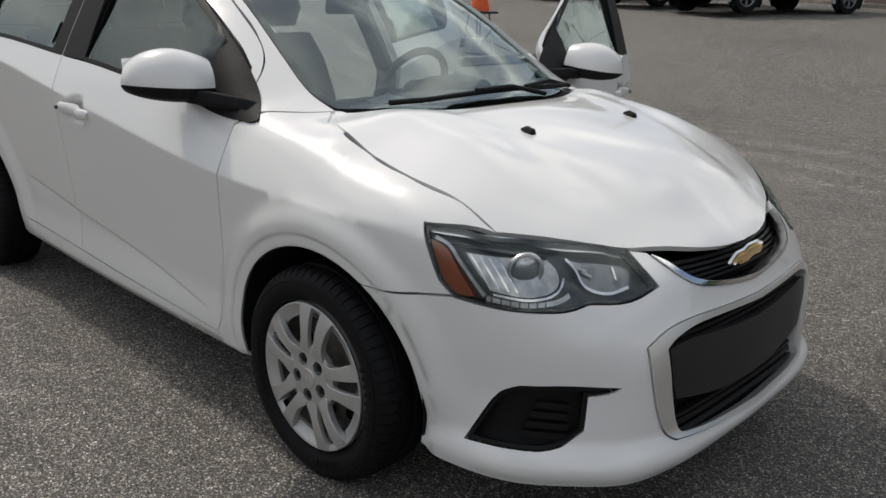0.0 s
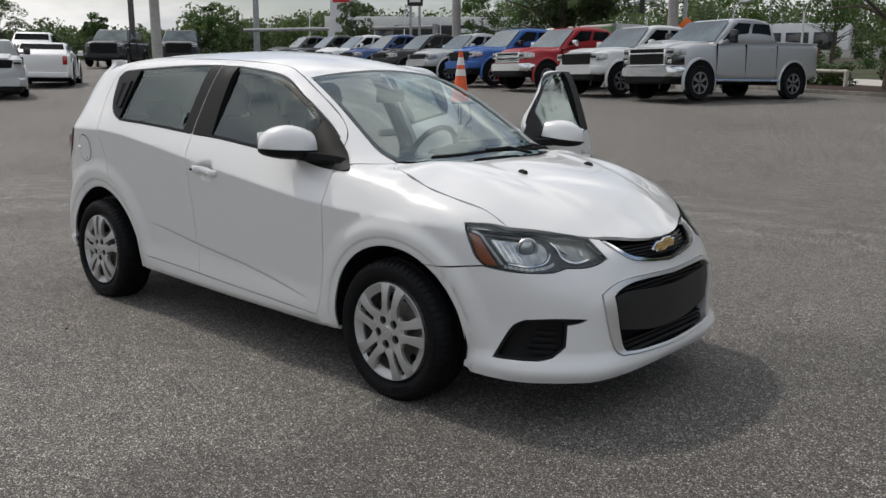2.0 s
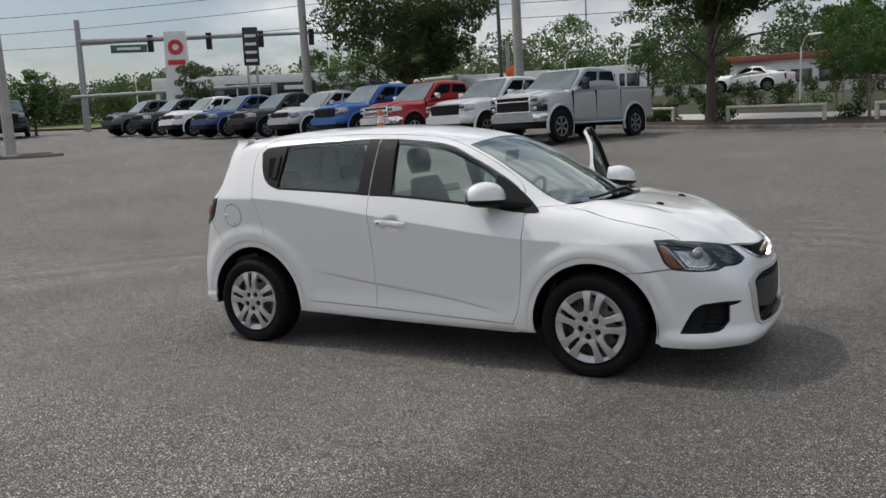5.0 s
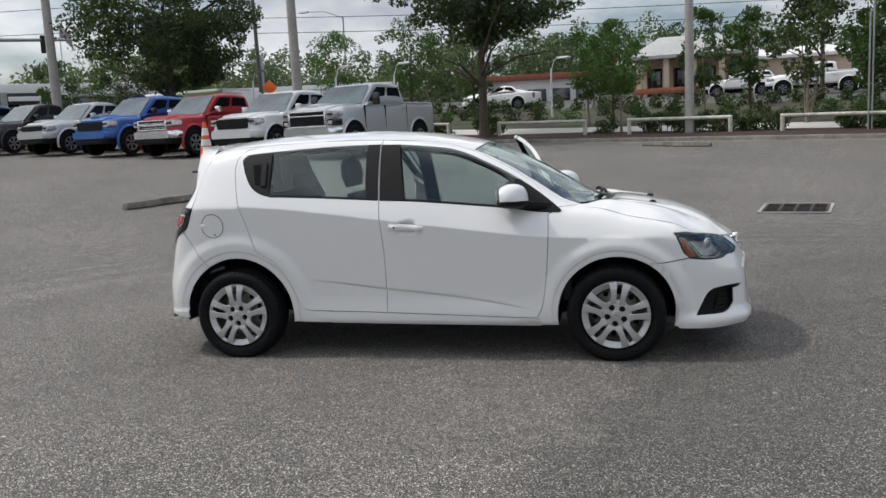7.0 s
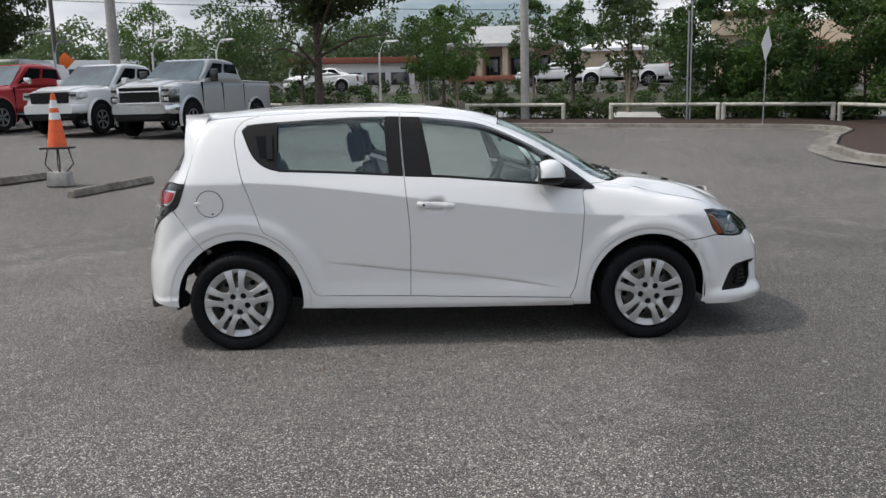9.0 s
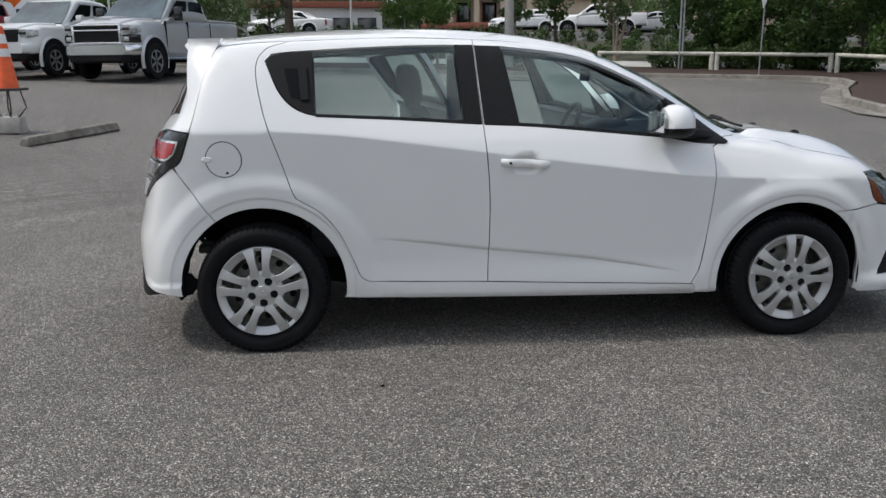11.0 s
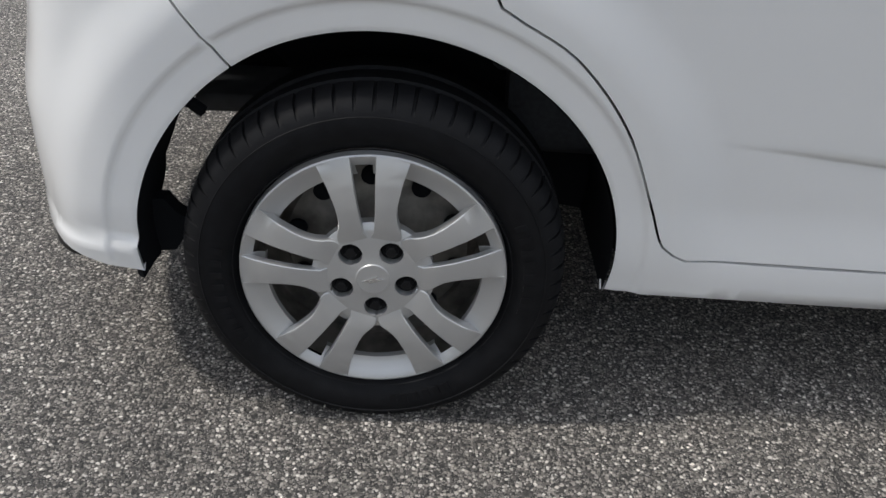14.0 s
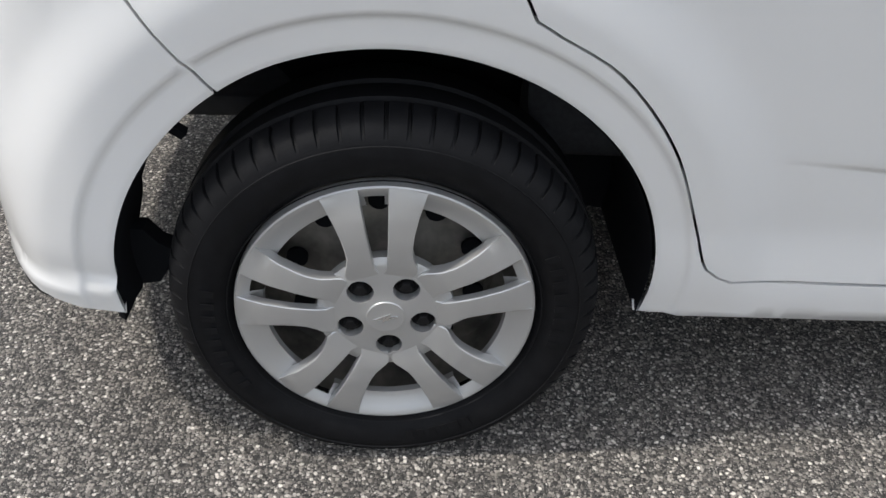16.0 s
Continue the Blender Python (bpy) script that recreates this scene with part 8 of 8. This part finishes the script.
def small_things():
    parking_stop((-5.42, 6.98), (-4.68, 8.50))
    parking_stop((-7.24, 7.25), (-6.48, 8.70))
    parking_stop((1.95, 19.95), (3.75, 18.75))
    # cone on a wire stand over a broken concrete footing
    base = (-5.97, 7.98)
    z = lot_z(*base)
    t = thing("pole_footing", "broken square concrete footing", "footing", at=Matrix.Translation((*base, z)))
    bm = bmesh.new()
    loft([(-.16, .17, .12, 0, .24, .02), (.16, .16, .11, 0, .22, .02)], bm=bm)
    part("block", bm, CONCRETE, t)
    for k, (x, y) in enumerate(((-.14, -.10), (-.05, .1), (.05, -.12), (.16, .06))):
        bm = bmesh.new()
        tube(bm, [(x * .5, y * .5, .2), (x * 1.3, y, .36), (x * .9, y * .8, .62)], .011, 6)
        part("bent_rod", bm, IRON, t)
    cone = thing("traffic_cone", "orange traffic cone with two white bands on a black base", "cone", at=Matrix.Translation((base[0], base[1], z + .60)))
    bm = bmesh.new()
    box(bm, -.21, .21, -.21, .21, 0, .035, .01)
    part("base", bm, BLACK_PLASTIC, cone)
    bm = bmesh.new()
    lathe(bm, [(.155, .03), (.15, .05), (.034, .86), (.03, .885), (0, .89)], 28, "z")
    body = part("cone", bm, ORANGE, cone)
    for z0, z1 in ((.47, .58), (.65, .78)):
        r = lambda h: .15 - (h - .05) * (.116 / .81) + .0025
        bm = bmesh.new()
        lathe(bm, [(r(z0), z0), (r(z1), z1)], 28, "z")
        part("reflective_band", bm, REFLECTIVE, body)
    # storm drain
    d = thing("storm_drain", "rusty cast-iron storm drain grate in a concrete frame", "drain", at=Matrix.Translation((3.77, 6.92, lot_z(3.77, 6.92) + .014)) @ Matrix.Rotation(radians(-16), 4, "Z") @ Matrix.Rotation(math.atan2(lot_z(3.77, 7.3) - lot_z(3.77, 6.5), .8), 4, "X"))
    bm = bmesh.new()
    for x0, x1, y0, y1 in ((-.48, .48, -.42, -.36), (-.48, .48, .36, .42), (-.48, -.42, -.36, .36), (.42, .48, -.36, .36)):
        box(bm, x0, x1, y0, y1, 0, .012)
    part("frame", bm, CONCRETE, d)
    # thin dark sheet below the bars for the shade down the drain
    bm = bmesh.new()
    box(bm, -.42, .42, -.36, .36, .001, .003)
    part("opening", bm, DARK, d)
    for k in range(5):
        bm = bmesh.new()
        x = -.42 + .84 * k / 4
        box(bm, x - .02, x + .02, -.36, .36, .002, .016, .004)
        part("bar", bm, IRON, d)
    for k in range(7):
        bm = bmesh.new()
        y = -.36 + .72 * k / 6
        box(bm, -.42, .42, y - .014, y + .014, .002, .013)
        part("cross_bar", bm, IRON, d)
    # dry leaf and pale chips on the asphalt
    rng = random.Random(3)
    bm = bmesh.new()
    a = [bm.verts.new((.012 * math.cos(t) * (1.5 if k % 2 else 1), .010 * math.sin(t), .004 + .004 * (k % 2))) for k, t in enumerate(2 * math.pi * i / 8 for i in range(8))]
    f = bm.faces.new(a)
    bmesh.ops.solidify(bm, geom=[f], thickness=.001)
    solid("dry_leaf", bm, shader("dry_leaf", (.35, .17, .06), .8, vary=.3, scale=80), "small dry brown leaf on the asphalt", "leaf", at=Matrix.Translation((-.72, -1.32, 0)))
    for x, y, s in ((2.09, -1.44, .016), (-1.02, -1.13, .013), (1.83, -1.95, .012), (-.35, -1.75, .011), (.35, -1.32, .010)):
        bm = bmesh.new()
        bmesh.ops.create_icosphere(bm, subdivisions=1, radius=s)
        for v in bm.verts:
            v.co *= rng.uniform(.7, 1.2)
            v.co.z = max(v.co.z * .5, -.003) + .003
        solid("stone_chip", bm, CONCRETE, "pale loose stone chip on the asphalt", "stone", "loose chips", at=Matrix.Translation((x, y, 0)))


# ---- buildings ----


def wall_box(root, name, x0, x1, y0, y1, z0, z1, mat, bevel=.03):
    bm = bmesh.new()
    box(bm, x0, x1, y0, y1, z0, z1, bevel)
    return part(name, bm, mat, root)


def hip_roof(root, x0, x1, y0, y1, z0, z1, mat, inset=.38):
    bm = bmesh.new()
    a = [bm.verts.new(p) for p in ((x0, y0, z0), (x1, y0, z0), (x1, y1, z0), (x0, y1, z0))]
    dx, dy = (x1 - x0) * inset, (y1 - y0) * min(inset, .45)
    b = [bm.verts.new(p) for p in ((x0 + dx, y0 + dy, z1), (x1 - dx, y0 + dy, z1), (x1 - dx, y1 - dy, z1), (x0 + dx, y1 - dy, z1))]
    c = [bm.verts.new((v.co.x, v.co.y, z0 - .25)) for v in a]
    for k in range(4):
        bm.faces.new((a[k], a[(k + 1) % 4], b[(k + 1) % 4], b[k]))
        bm.faces.new((c[k], c[(k + 1) % 4], a[(k + 1) % 4], a[k]))
    bm.faces.new(b)
    bm.faces.new(c[::-1])
    bmesh.ops.recalc_face_normals(bm, faces=bm.faces)
    return part("roof", bm, mat, root)


def make_buildings():
    # shop with a hipped metal roof over a columned porch
    t = thing("shop_building", "tan shop with columns and a grey hipped roof", "building", at=Matrix.Translation((7.7, 66.0, 2.3 + rise(7.7, 66))) @ Matrix.Rotation(radians(-8), 4, "Z"))
    wall = wall_box(t, "wall", -4.5, 4.2, 0, 9, -1.5, 3.0, STUCCO_PINK)
    hip_roof(t, -5.0, 4.7, -2.4, 10, 3.1, 4.7, ROOF_GREY, .22)
    for k in range(5):
        wall_box(t, "column", -4.5 + 2.1 * k, -4.05 + 2.1 * k, -2.0, -1.55, -1.5, 2.95, STUCCO)
    for k in range(4):
        w = wall_box(t, "window", -3.8 + 2.1 * k, -2.7 + 2.1 * k, -.06, .05, -.3, 2.2, SHOP_GLASS, .01)
        wall_box(t, "window_frame", -3.9 + 2.1 * k, -3.8 + 2.1 * k, -.09, .05, -.4, 2.3, BRICK_RED, .005)
    wall_box(t, "awning", -4.6, 4.3, -2.5, -2.2, .1, .55, BRICK_RED, .02)
    t = thing("shop_building", "long tan building with white gabled roof", "building", at=Matrix.Translation((14.5, 68.0, 2.6 + rise(14.5, 68))) @ Matrix.Rotation(radians(-8), 4, "Z"))
    wall_box(t, "wall", -4.6, 5.2, 0, 9, -1.6, 2.4, STUCCO)
    hip_roof(t, -4.9, -.4, -.4, 9.4, 2.5, 3.9, WHITE_WALL, .45)
    hip_roof(t, -.3, 5.5, -.4, 9.4, 2.5, 3.3, WHITE_WALL, .3)
    for x in (-3.2, -2.0, 2.6):
        wall_box(t, "door", x - .42, x + .42, -.05, .04, -1.2, 1.0, BROWN, .01)
    t = thing("shop_building", "tan shop with arched fronts and brown roof caps", "building", at=Matrix.Translation((25.0, 47.5, 2.0 + rise(25, 47.5))) @ Matrix.Rotation(radians(-24), 4, "Z"))
    wall = wall_box(t, "wall", -6.0, 7.0, 0, 10, -1.2, 3.7, STUCCO)
    for x0, x1 in ((-6.2, -2.2), (2.2, 7.2)):
        wall_box(t, "parapet", x0, x1, -.35, 1.2, 3.0, 4.1, STUCCO)
        wall_box(t, "roof_cap", x0 - .1, x1 + .1, -.45, 1.3, 4.1, 4.5, BROWN)
        bm = bmesh.new()
        c = (x0 + x1) / 2
        plate(bm, [(c - 1.15, -1.0), (c + 1.15, -1.0), (c + 1.15, 1.6)] + [(c + 1.15 * math.cos(radians(a)), 1.6 + 1.1 * math.sin(radians(a))) for a in range(15, 180, 15)] + [(c - 1.15, 1.6)], .1, Matrix.Translation((0, -.42, 0)))
        part("arch_window", bm, SHOP_GLASS, t)
    wall_box(t, "awning", -2.0, 2.0, -1.0, 0, 1.7, 2.2, BRICK_RED)
    # low white showroom across the street
    t = thing("showroom_building", "low white showroom with black glass band and pale roof edge", "building", at=Matrix.Translation((-50.0, 60.5, 1.7 + rise(-50, 60.5))) @ Matrix.Rotation(radians(39), 4, "Z"))
    wall_box(t, "wall", -13, 13, 0, 14, -.5, 3.6, WHITE_WALL)
    wall_box(t, "fascia", -13.2, 13.2, -.5, .3, 3.0, 4.15, WHITE_WALL)
    for k in range(12):
        wall_box(t, "window", -12.6 + 2.1 * k, -10.65 + 2.1 * k, -.08, .05, .1, 2.9, SHOP_GLASS, .01)
    sign = wall_box(t, "sign_band", -6.5, 2.0, -.7, -.52, 2.35, 3.35, BLACK_PLASTIC, .01)
    wall_box(sign, "lettering_bar", -1.0, 1.6, -.74, -.715, 2.65, 3.05, WHITE_WALL, .005)
    t = thing("showroom_building", "long pale building with dark windows far off", "building", at=Matrix.Translation((-30.5, 74, 1.7 + rise(-30.5, 74))) @ Matrix.Rotation(radians(14), 4, "Z"))
    wall_box(t, "wall", -11, 11, 0, 12, -.5, 3.3, WHITE_WALL)
    for k in range(9):
        wall_box(t, "window", -10.2 + 2.3 * k, -8.3 + 2.3 * k, -.08, .05, .6, 2.5, SHOP_GLASS, .01)
    t = thing("fuel_canopy", "low white building with red roof edge among trees", "building", at=Matrix.Translation((-5.5, 70, 2.2 + rise(-5.5, 70))) @ Matrix.Rotation(radians(5), 4, "Z"))
    wall_box(t, "wall", -5.5, 5.5, 0, 8, -1, 2.4, WHITE_WALL)
    wall_box(t, "fascia", -5.8, 5.8, -.6, .2, 2.0, 2.5, BRICK_RED)
    for k in range(5):
        wall_box(t, "window", -5 + 2.1 * k, -3.4 + 2.1 * k, -.08, .05, -.6, 1.2, SHOP_GLASS, .01)
    # delivery truck and vans behind the row
    t = thing("box_truck", "white and green delivery truck behind the pickups", "truck", at=Matrix.Translation((-20.6, 38.3, ground_z(-20.6, 38.3))) @ Matrix.Rotation(radians(-16), 4, "Z"))
    bm = loft([(-4.2, 1.15, 1.15, .7, 2.65, .12), (1.6, 1.15, 1.15, .7, 2.65, .12)])
    part("cargo_box", bm, WHITE_WALL, t)
    bm = loft([(1.7, 1.05, 1.0, .6, 2.5, .2), (2.6, 1.05, .95, .6, 2.4, .25), (3.2, 1.0, .8, .6, 1.4, .2)])
    part("cab", bm, WHITE_WALL, t)
    wall_box(t, "green_stripe", -4.0, 1.4, -1.17, -1.152, 1.9, 2.5, shader("green_stripe", (.30, .55, .25), .5), .0)
    for x in (-2.8, 2.2):
        for s in (1, -1):
            vehicle_wheel(t, x, s * .95, .42, None)


make_ground()
make_car()
small_things()
LAID = SURROUNDINGS
make_kerb()
make_beds()
row_of_trucks()
other_cars()
make_rails()
far_stops()
make_street()
make_buildings()
make_plants()
far_woods()
